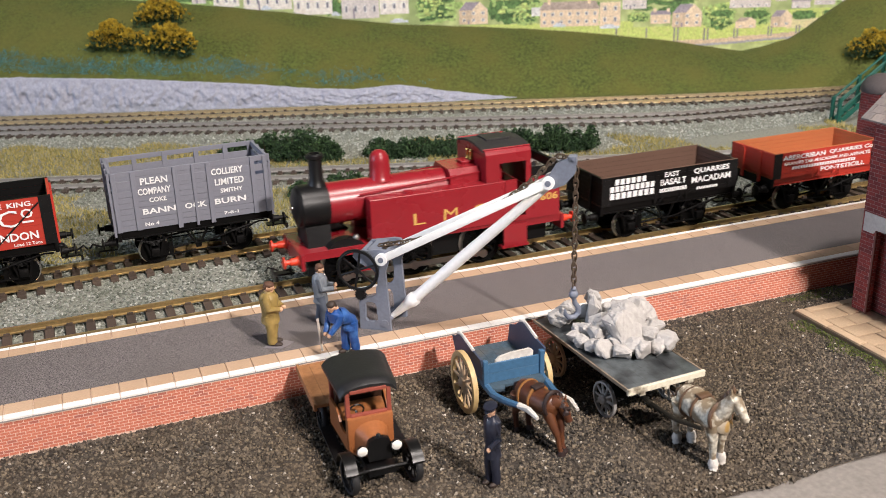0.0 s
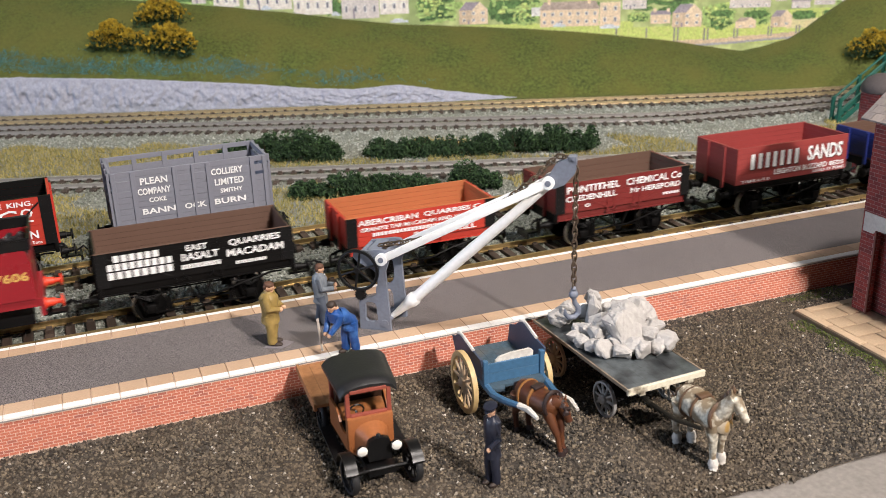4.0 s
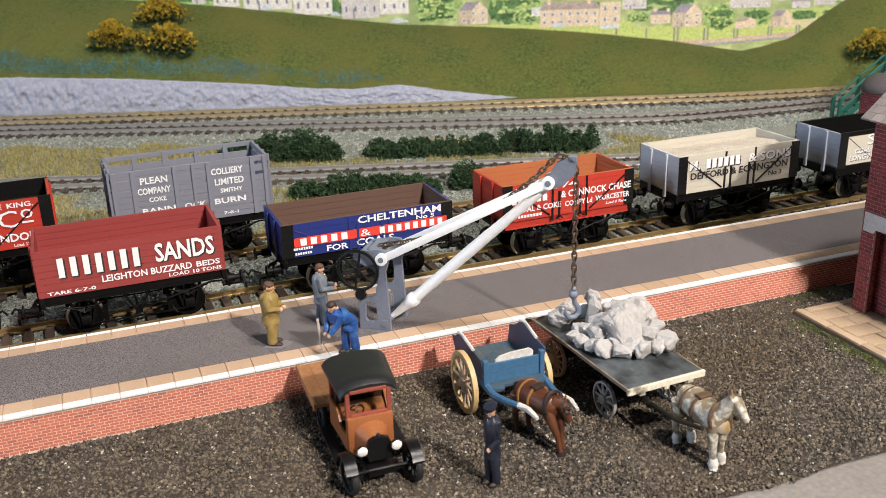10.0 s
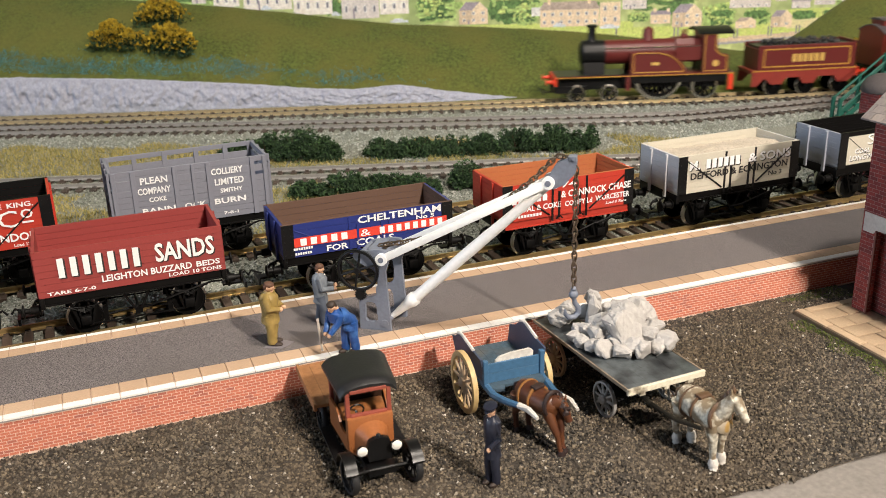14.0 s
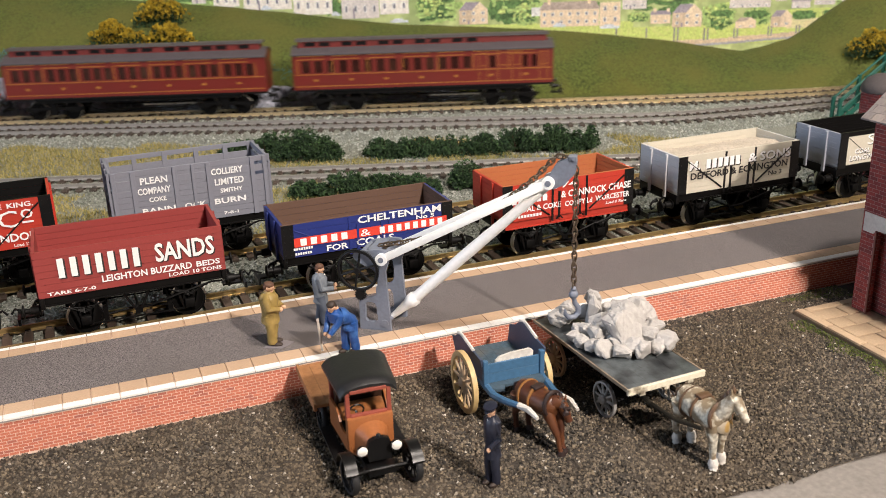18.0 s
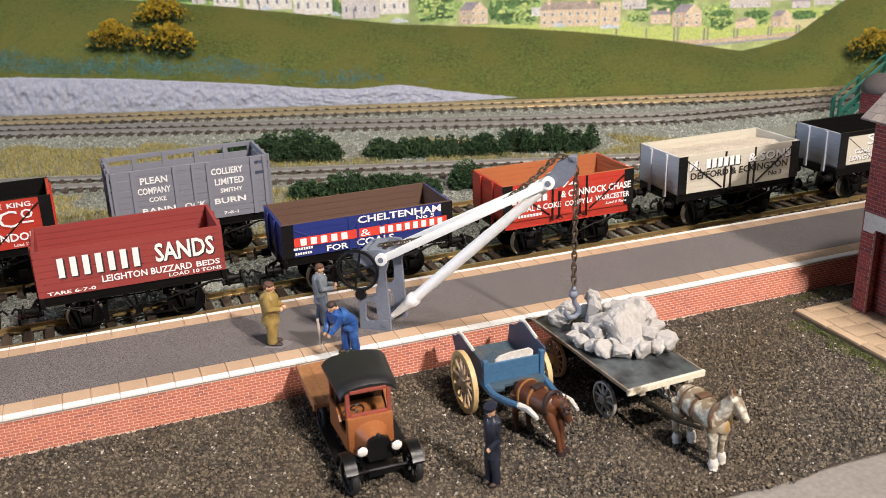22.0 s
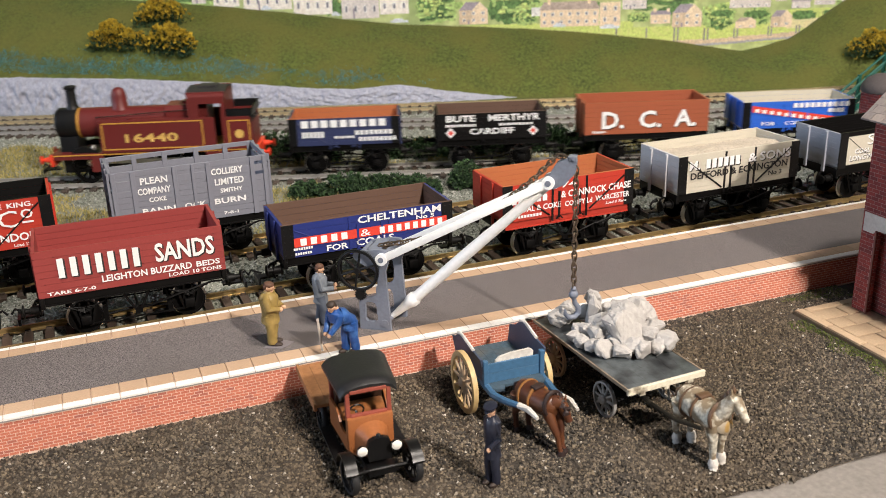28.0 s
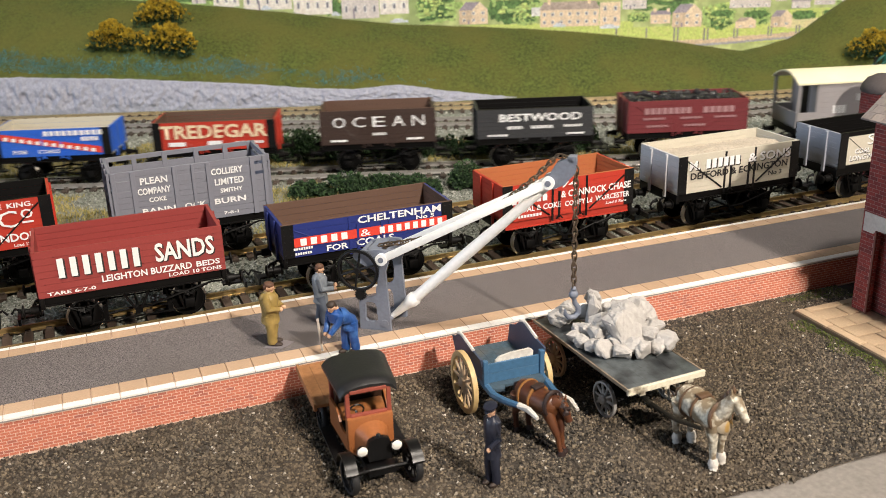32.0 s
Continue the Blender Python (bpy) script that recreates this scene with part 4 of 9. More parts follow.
bm = bmesh.new()
box(bm, SLAB_X, 480, -100, SLAB_Y, -0.5, 1.6, 0.1)
paving = surface("paved_slab", bm, mat("dark_slab_bed", (0.20, 0.145, 0.095), 0.9), "raised tan paving slabs round the building", "paving")
def paving_stone(x0, x1, y0, y1, top):
    bm = bmesh.new()
    box(bm, x0 + 0.2, x1 - 0.2, y0 + 0.2, y1 - 0.2, 1.0, top, 0.35)
    part("paving_stone", bm, M_SLAB, paving)


y = SLAB_Y
while y > -96:
    paving_stone(SLAB_X, SLAB_X + 4.2, y - 17, y, 2.35)
    y -= 17
x = SLAB_X + 4.2
while x < 396:
    paving_stone(x, x + 17, SLAB_Y - 3.6, SLAB_Y, 2.3)
    x += 17
y, row = SLAB_Y - 3.6, 0
while y > -92:
    x = SLAB_X + 4.2 - (5.5 if row % 2 else 0)
    while x < 396:
        a, b = max(x, SLAB_X + 4.2), x + 12.4 + 1.6 * ((row * 3) % 2)
        if a < BX - 0.5 or y - 8.2 > BY or y < BY - 62:
            paving_stone(a, b, y - 8.2, y, 2.15 + 0.12 * math.sin(a * 1.7 + y))
        x = b
    y -= 8.2
    row += 1

# ---- brick pier with a dark domed cap behind the goods line ----
pier = thing("brick_pier", "dark red brick pier with a rounded grey cap", "pier")
PXC, PYC = 479.0, 116.0
bm = bmesh.new()
box(bm, PXC - 9.4, PXC + 9.4, PYC - 6.4, PYC + 6.4, 3.0, 51.0)
part("core", bm, M_MORTAR_D, pier, smooth=False)
bm = bmesh.new()
bricks(bm, PYC - 6.5, PYC + 6.5, 3, 51, PXC - 9.5, "y", -0.12)
bricks(bm, PXC - 9.5, PXC + 9.5, 3, 51, PYC - 6.5, "x", -0.12)
tagged(part("brick_course", bm, M_BRICK_D, pier, smooth=False), kind="stuff")
bm = bmesh.new()
lathe(bm, [(11.8, 50.4), (12.2, 51.4), (11.4, 54.6), (9.2, 57.6), (5.0, 59.8), (0.4, 60.4)], Matrix.Translation((PXC, PYC, 0)), 24)
part("cap", bm, mat("dark_grey_cap", (0.075, 0.062, 0.06), 0.8), pier, "rounded dark grey cap")

# ---- green footbridge stairs ----
M_GREEN = mat("green_enamel", (0.009, 0.10, 0.074), 0.5, stain_amt=0.2)
stairs = thing("footbridge_stairs", "green painted footbridge stairs beyond the goods line", "stairs")
SX, SY = 551.5, 221.5
RISE = 0.64
for y in (SY, SY + 6.5):
    bm = bmesh.new()
    prism(bm, [(SX - 1, 3), (SX + 3, 3), (SX + 135, 3 + 130 * RISE), (SX + 135, 6.5 + 130 * RISE), (SX + 1, 5.8)], y - 0.5, y + 0.5, "y")
    part("stringer", bm, M_GREEN, stairs, smooth=False)
    for dz in (12, 20):
        bm = bmesh.new()
        tube(bm, [(SX, y, dz), (SX + 130, y, 130 * RISE + dz)], 0.8 if dz == 20 else 0.6, 6)
        part("handrail", bm, M_GREEN, stairs)
    for k in range(7):
        bm = bmesh.new()
        x = SX + k * 21
        box(bm, x - 1.1, x + 1.1, y - 0.9, y + 0.9, 3 + RISE * k * 21, 21 + RISE * k * 21)
        part("post", bm, M_GREEN, stairs, smooth=False)
for k in range(18):
    bm = bmesh.new()
    x = SX + 3 + k * 7.2
    box(bm, x, x + 3.2, SY + 0.5, SY + 6.0, 4.4 + 7.2 * RISE * k, 5.2 + 7.2 * RISE * k)
    part("tread", bm, M_GREEN, stairs, smooth=False)
for x, top in ((SX + 62, 4 + 62 * RISE), (SX + 122, 4 + 122 * RISE)):
    bm = bmesh.new()
    for y in (SY, SY + 6.5):
        box(bm, x - 1.0, x + 1.0, y - 0.5, y + 0.5, 2, top)
    part("trestle", bm, M_GREEN, stairs, smooth=False)

# ---- bricks of the platform wall: the nearest are single pieces, the rest is joined ----
BL, BC = 2.85, 1.04


def brick_rows(x0, x1):
    for k in range(11):
        z = 0.25 + k * BC
        x = x0 - (BL / 2 if k % 2 else 0)
        while x < x1:
            yield x, z
            x += BL


bm = bmesh.new()
box(bm, 0.11, BL - 0.11, -0.06, 0.5, 0.10, BC - 0.10)
BRICK_MESH = mesh_of("brick", bm, M_BRICK_P)
single = [(x, z) for x, z in brick_rows(18, 92)]
for x, z in single[:330]:
    ob = part("brick", BRICK_MESH, None, platform)
    ob.matrix_basis = mm(x, 0, z)
done = set(single[:330])
V, F = [], []
corner = [(a, b, c) for a in (0.11, BL - 0.11) for b in (-0.06, 0.5) for c in (0.10, BC - 0.10)]
quads = ((0, 1, 3, 2), (4, 6, 7, 5), (0, 4, 5, 1), (2, 3, 7, 6), (0, 2, 6, 4), (1, 5, 7, 3))
for x, z in brick_rows(18 - BL * 60, 470):
    if any(abs(x - a) < 0.01 and abs(z - b) < 0.01 for a, b in (() if x < 16 or x > 95 else done)):
        continue
    n = len(V)
    V += [(x + a, b, z + c) for a, b, c in corner]
    F += [tuple(n + i for i in q) for q in quads]
ob = part("brick_courses", arrays("brick_courses", V, F, M_BRICK), None, platform)
tagged(ob, kind="stuff")
# ---- rolling stock: local x along the track, z above the rails, travelling towards -x ----
ROLL = []       # (wheel part, its place, radius, train)


def wheel_mesh(r, spokes=0, tread=M_STEEL, face=M_TYREF, bright=False):
    """A wheel on the y axis: bright tyre, dark centre."""
    bm = bmesh.new()
    m = Matrix.Rotation(radians(90), 4, "X")
    lathe(bm, [(r * 0.88, -1.2), (r, -1.15), (r, 0.9), (r + 0.7, 1.0), (r + 0.75, 1.5), (r * 0.88, 1.55), (r * 0.88, -1.2)], m, 28, caps=False)
    for k, f in enumerate(bm.faces):
        f.material_index = 0 if bright or k // 28 in (1, 2) else 1
    n = len(bm.faces)
    if spokes:
        c = spokes * 3
        rr = (r * 0.04, r * 0.22, r * 0.76, r * 0.89)
        P = [[bm.verts.new((q * math.cos(2 * math.pi * k / c), -0.9, q * math.sin(2 * math.pi * k / c))) for k in range(c)] for q in rr]
        fs = [bm.faces.new((P[q][k], P[q][(k + 1) % c], P[q + 1][(k + 1) % c], P[q + 1][k])) for q in range(3) for k in range(c) if q != 1 or k % 3 == 0]
        ex = bmesh.ops.extrude_face_region(bm, geom=fs)
        for v in ex["geom"]:
            if isinstance(v, bmesh.types.BMVert):
                v.co.y += 1.5
    else:
        lathe(bm, [(r * 0.88, -0.9), (r * 0.7, -0.5), (r * 0.35, -0.5), (r * 0.22, -1.4), (0.2, -1.4), (0.2, 1.0), (r * 0.88, 1.0)], m, 28)
    bm.faces.ensure_lookup_table()
    for f in bm.faces[n:]:
        f.material_index = 1
    return mesh_of("wheel", bm, tread, face, smooth=True)


W_WAGON = wheel_mesh(6.3)
W_COACH = wheel_mesh(6.8)
W_JINTY = wheel_mesh(9.2, 12)
W_BOGIE = wheel_mesh(6.2, 9, M_CHROME, bright=True)
W_DRIVE = wheel_mesh(18.4, 20, M_CHROME, bright=True)
W_TRAIL = wheel_mesh(9.8, 12, M_CHROME, bright=True)


def wheelset(parent, me, x, r, train, half=8.2):
    ax = new("wheelset")
    ax.parent = parent
    ax.matrix_basis = mm(x, 0, r)
    for s in (-1, 1):
        w = part("wheel", me, None, ax)
        w.matrix_basis = mm(0, s * half, 0, 180 if s < 0 else 0)
    bm = bmesh.new()
    rod(bm, (0, -half - 3, 0), (0, half + 3, 0), 0.9, n=8)
    part("axle", bm, M_BLACK, ax)
    ROLL.append((ax, (x, 0, r), r, train))
    return ax


def buffers(parent, x_head, e, z=11.5, red=None):
    for s in (-1, 1):
        bm = bmesh.new()
        mt = Matrix.Translation((x_head, s * 11.3, z)) @ Matrix.Rotation(radians(90 * e), 4, "Y")
        lathe(bm, [(2.3, 0), (2.3, 0.5), (1.7, 0.8), (1.5, 3.6), (1.0, 3.7), (1.0, 5.6), (2.5, 5.8), (2.5, 6.3), (1.3, 6.7)], mt, 16)
        part("buffer", bm, red or M_FRAME, parent)


def coupling(parent, x_head, e):
    bm = bmesh.new()
    box(bm, min(x_head, x_head + e * 9), max(x_head, x_head + e * 9), -2, 2, 6.6, 7.4)
    box(bm, min(x_head + e * 8, x_head + e * 9), max(x_head + e * 8, x_head + e * 9), -6, 4, 5.8, 8.2)
    tube(bm, [(x_head + e * 6, 3, 7.4), (x_head + e * 10, 3, 9.4), (x_head + e * 11.4, 3, 7.5)], 0.5, 5)
    rod(bm, (x_head, 0, 12.2), (x_head + e * 2.6, 0, 11.6), 0.9, 0.6)
    tube(bm, [(x_head + e * 2.4, 0, 11.8), (x_head + e * 3.6, 0, 10.0), (x_head + e * 3.0, 0, 8.0), (x_head + e * 1.6, 0, 8.4)], 0.55, 6)
    tube(bm, [(x_head, -5.5, 15.0), (x_head + e * 1.8, -5.5, 14.4), (x_head + e * 2.6, -5.2, 11.0), (x_head + e * 2.0, -4.6, 7.4)], 0.6, 6)
    part("coupling", bm, M_BLACK, parent)


def underframe(w, L, train, wb=36, frame=M_FRAME, floor_z=18.6, sole=None):
    h = L / 2
    for s in (-1, 1):
        bm = bmesh.new()
        prism(bm, [(-h + 0.6, floor_z - 3.6), (h - 0.6, floor_z - 3.6), (h - 0.6, floor_z), (-h + 0.6, floor_z)], s * 13.4 - 0.6, s * 13.4 + 0.6)
        box(bm, -h + 0.6, h - 0.6, s * 14.0 - 0.5, s * 14.0 + 0.5, floor_z - 3.8, floor_z - 3.3)
        part("solebar", bm, sole or frame, w)
        for x in (-wb / 2, wb / 2):
            y = s * 11.6
            bm = bmesh.new()
            for e in (-1, 1):
                prism(bm, [(x + e * 5.6, 15.0), (x + e * 4.4, 15.0), (x + e * 1.6, 4.2), (x + e * 2.5, 4.2)], y - 0.35, y + 0.35)
                prism(bm, [(x + e * 1.9, 15.0), (x + e * 1.2, 15.0), (x + e * 1.5, 8.0), (x + e * 2.2, 8.0)], y - 0.35, y + 0.35)
            box(bm, x - 2.6, x + 2.6, y - 0.45, y + 0.45, 3.7, 4.5)
            part("axle_guard", bm, frame, w)
            bm = bmesh.new()
            box(bm, x - 1.9, x + 1.9, min(y, y + s * 1.9), max(y, y + s * 1.9), 4.6, 8.2, 0.3)
            part("axle_box", bm, frame, w)
            for k in range(4):
                bm = bmesh.new()
                r = 7.4 - 1.5 * k
                tube(bm, [(x - r, s * 12.6, 13.3 - 0.62 * k - 0.3), (x - r * 0.5, s * 12.6, 11.9 - 0.62 * k), (x, s * 12.6, 11.4 - 0.62 * k), (x + r * 0.5, s * 12.6, 11.9 - 0.62 * k), (x + r, s * 12.6, 13.3 - 0.62 * k - 0.3)], 0.36, 5)
                part("spring_leaf", bm, frame, w)
        bm = bmesh.new()
        tube(bm, [(-wb / 2, s * 11.6, 4.1), (wb / 2, s * 11.6, 4.1)], 0.38, 5)
        part("tie_bar", bm, frame, w)
        bm = bmesh.new()
        y = s * 13.6
        tube(bm, [(-1.0, s * 12.2, 7.4), (4, y, 8.3), (wb / 2 - 3, y, 11.4), (wb / 2 + 9, y, 13.9), (wb / 2 + 13, y, 13.6)], 0.42, 5)
        part("brake_lever", bm, frame, w)
        bm = bmesh.new()
        for e in (-1, 1):
            prism(bm, [(e * 5.6, 15.0), (e * 4.5, 15.0), (0, 6.0), (e * 0.9, 6.0)], s * 11.9 - 0.35, s * 11.9 + 0.35)
            tube(bm, [(0, s * 9.4, 7.2), (e * (wb / 2 - 7.6), s * 8.9, 5.9)], 0.5, 5)
            tube(bm, [(e * (wb / 2 - 7.6), s * 8.6, 5.9), (e * (wb / 2 - 8.2), s * 8.6, 15)], 0.4, 5)
            box(bm, e * (wb / 2 - 7.2) - 0.9, e * (wb / 2 - 7.2) + 0.9, s * 8.4 - 1, s * 8.4 + 1, 3.4, 9.0)
        box(bm, -1.3, 1.3, s * 11.9 - 0.5, s * 11.9 + 0.5, 5.6, 7.6)
        part("brake_gear", bm, frame, w)
    bm = bmesh.new()
    rod(bm, (0, -12, 6.6), (0, 12, 6.6), 0.5, n=6)
    for y in (-4, 4):
        box(bm, -h + 2, h - 2, y - 0.7, y + 0.7, floor_z - 3.6, floor_z - 0.2)
    for x in (-wb / 2 - 8, -9, 9, wb / 2 + 8):
        box(bm, x - 0.8, x + 0.8, -12.6, 12.6, floor_z - 3.4, floor_z - 0.3)
    part("cross_frame", bm, frame, w, smooth=False)
    for e in (-1, 1):
        bm = bmesh.new()
        box(bm, min(e * h, e * (h - 1.6)), max(e * h, e * (h - 1.6)), -15.2, 15.2, floor_z - 4.4, floor_z + 0.1, 0.2)
        part("headstock", bm, frame, w)
        buffers(w, e * h, e, 13.2, frame)
        coupling(w, e * h, e)
        wheelset(w, W_WAGON, e * wb / 2, 6.3, train)


def wagon(label, train, L=69.0, planks=6, top=36.0, outer=M_RED, inner=None, end=None, corner=None, strap=None, door=True, frame=M_FRAME, cat="wagon", sole=None):
    """An open wagon with planked sides and ends."""
    w = thing("open_wagon", label, cat, "wagons")
    inner, end, corner = inner or outer, end or outer, corner or M_BLACK
    fz = 18.6
    h, y1, t = L / 2, 15.5, 1.1
    bm = bmesh.new()
    box(bm, -h, h, -y1 + 0.2, y1 - 0.2, fz, fz + 1.0)
    part("floor", bm, inner, w, smooth=False)
    ph = (top - fz) / planks
    PL = []
    for a, b, c, m_ in ((h, 0.13, 0.0, outer), (h - t, 0.09, 0.0, inner)):
        bm = bmesh.new()
        box(bm, -a, a, -b, b, 0.05, ph - 0.05)
        PL.append(mesh_of("plank", bm, m_))
    for a, m_ in ((y1, end), (y1 - t, inner)):
        bm = bmesh.new()
        box(bm, -0.12, 0.12, -a, a, 0.09, ph - 0.09)
        PL.append(mesh_of("plank", bm, m_))
    for s in (-1, 1):
        bm = bmesh.new()
        box(bm, -h + 0.05, h - 0.05, s * y1 - (t - 0.25 if s > 0 else -0.25), s * y1 + (-0.25 if s > 0 else t - 0.25), fz, top - 0.05)
        side = part("side", bm, outer, w, smooth=False)
        for k in range(planks):
            ob = part("plank", PL[0], None, side)
            ob.matrix_basis = mm(0, s * (y1 - 0.13), fz + k * ph)
            ob = part("inner_plank", PL[1], None, side)
            ob.matrix_basis = mm(0, s * (y1 - t - 0.09), fz + k * ph + 0.1)
        bm = bmesh.new()
        yy = s * (y1 - t / 2)
        box(bm, -h, h, yy - t / 2 + 0.05, yy + t / 2 - 0.05, top - 0.03, top + 0.12)
        part("top_rail", bm, inner, w, smooth=False)
        for e in ((-1, 1) if corner is not outer else ()):
            bm = bmesh.new()
            yo = s * y1
            box(bm, min(e * h, e * (h - 4.8)), max(e * h, e * (h - 4.8)), min(yo, yo + s * 0.3), max(yo, yo + s * 0.3), fz + 0.1, top)
            for k in range(planks):
                z = fz + (k + 0.5) * ph
                for q in (1.1, 3.5):
                    blob(bm, (e * (h - q), yo + s * 0.3, z), 0.28, 1)
            part("corner_plate", bm, corner, w, smooth=False)
        if door:
            bm = bmesh.new()
            yo = s * y1
            for x in (-8.5, 8.5):
                box(bm, x - 0.45, x + 0.45, min(yo, yo + s * 0.35), max(yo, yo + s * 0.35), fz - 2.2, top - 0.1)
            for x in (-5.2, 5.2):
                box(bm, x - 0.5, x + 0.5, min(yo, yo + s * 0.4), max(yo, yo + s * 0.4), fz - 1.0, fz + 11)
                tube(bm, [(x - 1.5, yo + s * 0.5, fz - 1.4), (x, yo + s * 0.8, fz + 0.3), (x + 1.5, yo + s * 0.5, fz - 1.4)], 0.35, 5)
            part("door_strap", bm, strap or outer, w, smooth=False)
            bm = bmesh.new()
            for e in (-1, 1):
                tube(bm, [(e * 10, yo + s * 0.1, fz + 0.8), (e * (h - 5), yo + s * 0.1, top - 2.5)], 0.42 if strap is M_BLACK else 0.24, 5)
            part("side_brace", bm, strap or outer, w, smooth=False)
    for e in (-1, 1):
        bm = bmesh.new()
        xo = e * h
        box(bm, min(xo - e * 0.2, xo - e * t), max(xo - e * 0.2, xo - e * t), -y1 + t, y1 - t, fz, top - 0.05)
        wall = part("end", bm, end, w, smooth=False)
        for k in range(planks):
            ob = part("plank", PL[2], None, wall)
            ob.matrix_basis = mm(xo - e * 0.12, 0, fz + k * ph)
            ob = part("inner_plank", PL[3], None, wall)
            ob.matrix_basis = mm(xo - e * (t + 0.08), 0, fz + k * ph + 0.1)
        for y in (-6.2, 6.2):
            bm = bmesh.new()
            box(bm, min(xo, xo + e * 0.9), max(xo, xo + e * 0.9), y - 0.9, y + 0.9, fz - 3, top - 0.4, 0.15)
            part("end_pillar", bm, end, w, smooth=False)
    underframe(w, L, train, 38 if L > 66 else 36, frame, sole=sole)
    return w


def heap(w, L, z, material, label, seed, lumps=0, rise=2.0):
    n, m = 46, 22
    V = []
    for i in range(n):
        for j in range(m):
            x, y = -L / 2 + 1.6 + (L - 3.2) * i / (n - 1), -13.9 + 27.8 * j / (m - 1)
            V.append((x, y, z + rise * (0.5 + 0.5 * math.cos(math.pi * y / 16)) * (0.7 + 0.5 * noise.noise(Vector((x * 0.09, y * 0.1, seed)))) + 0.5 * noise.noise(Vector((x * 0.5, y * 0.5, seed)))))
    F = [(i * m + j, (i + 1) * m + j, (i + 1) * m + j + 1, i * m + j + 1) for i in range(n - 1) for j in range(m - 1)]
    me = arrays("load", V, F, material)
    me.shade_smooth()
    part("load", me, None, w, label)
    if lumps:
        g = np.random.default_rng(seed)
        bm = bmesh.new()
        for k in range(lumps):
            x, y = (g.random() - 0.5) * (L - 6), (g.random() - 0.5) * 25
            blob(bm, (x, y, z + rise * 0.5 + 0.4 + 0.8 * g.random()), 0.9 + 0.9 * g.random(), 1, 0.5, k)
        tagged(part("coal_crust", bm, material, w, smooth=False), kind="stuff")


def paint(name, col, rough=0.5, **kw):
    return mat(name, col, rough, grain=1300, vary=0.06, bump=0.06, stain=45, stain_amt=0.18, **kw)


P_BROWN_IN = paint("brown_plank_inside", (0.115, 0.062, 0.042), 0.75)
P_ORANGE_IN = paint("orange_brown_inside", (0.42, 0.13, 0.045), 0.7)
P_BLACKW = paint("black_wagon_paint", (0.0055, 0.005, 0.005), 0.5, spec=0.15)
P_REDOR = paint("bright_red_wagon", (0.46, 0.036, 0.02), 0.5)
P_SANDRED = paint("brick_red_wagon", (0.28, 0.042, 0.038), 0.55)
P_DKRED = paint("dark_oxide_wagon", (0.17, 0.018, 0.016), 0.5)
P_BLUE = paint("royal_blue_wagon", (0.014, 0.027, 0.17), 0.45)
P_CREAM = paint("cream_wagon", (0.55, 0.51, 0.42), 0.6)
P_PALE = paint("pale_grey_end", (0.56, 0.56, 0.58), 0.6)
P_DIM = paint("dull_grey_end", (0.36, 0.38, 0.44), 0.6)
P_GREY = paint("slate_grey_wagon", (0.20, 0.205, 0.245), 0.55)
P_NAVY = paint("navy_wagon", (0.025, 0.035, 0.10), 0.5)
P_DCA = paint("bauxite_wagon", (0.34, 0.085, 0.035), 0.55)
P_MIDBLUE = paint("bright_blue_wagon", (0.02, 0.12, 0.58), 0.45)
P_CHOC = paint("chocolate_wagon", (0.045, 0.026, 0.021), 0.5)
P_DKGREY = paint("charcoal_wagon", (0.035, 0.036, 0.04), 0.5)
P_PLUM = paint("plum_wagon", (0.16, 0.025, 0.03), 0.5)
P_VAN = paint("brake_van_grey", (0.30, 0.28, 0.285), 0.6)
P_ROOFW = paint("cream_white_roof", (0.80, 0.74, 0.52), 0.6)
P_BAND = paint("red_band", (0.66, 0.05, 0.03), 0.5)
P_BUFF = paint("buff_lettering", (0.74, 0.60, 0.40), 0.6)
P_SAND = mat("sand_load", (0.52, 0.45, 0.36), 0.95, grain=1200, vary=0.3, bump=0.8, stain=60, stain_amt=0.4)

NS = -15.9      # near face of a wagon side


def band(w, mat_, x0, x1, z0, z1, slope=0.0, y=NS + 0.06):
    bm = bmesh.new()
    prism(bm, [(x0, z0), (x1, z0 + slope), (x1, z1 + slope), (x0, z1)], y - 0.03, y + 0.04)
    part("paint_band", bm, mat_, w, smooth=False)


FRONT, GOODS, EXPRESS = [], [], []       # (vehicle, offset along x from the train's mark)

w = wagon("black stone wagon with white lettering and brown inside", "front", 74, 6, 32.0, P_BLACKW, P_BROWN_IN)
bars(w, M_LET, -22, NS, 28.2, 17, 2.6, 6)
bars(w, M_LET, -21, NS, 25.0, 24, 2.6, 9)
bars(w, M_LET, -21, NS, 21.6, 24, 2.8, 8)
letter(w, "EAST", M_LET, 0, NS, 28.4, 8, 2.4)
letter(w, "BASALT", M_LET, 1, NS, 24.6, 14, 3.0)
bars(w, M_LET, 1, NS, 21.4, 15, 1.8, 14)
letter(w, "QUARRIES", M_LET, 22, NS, 27.6, 20, 3.0)
letter(w, "MACADAM", M_LET, 22, NS, 23.6, 22, 3.0)
bars(w, M_LET, 20, NS, 20.2, 12, 1.3, 10)
FRONT.append((w, -286.0))
w = wagon("bright red stone wagon with white lettering and orange-brown inside", "front", 66, 6, 31.0, P_REDOR, P_ORANGE_IN, sole=P_REDOR)
letter(w, "ABERCRIBAN", M_LET, -15, NS, 27.4, 26, 2.4)
letter(w, "QUARRIES Co", M_LET, 14.5, NS, 27.4, 28, 2.4)
letter(w, "GRANITE TAR MACADAM AND ASPHALTE", M_LET, 0, NS, 24.8, 54, 1.7)
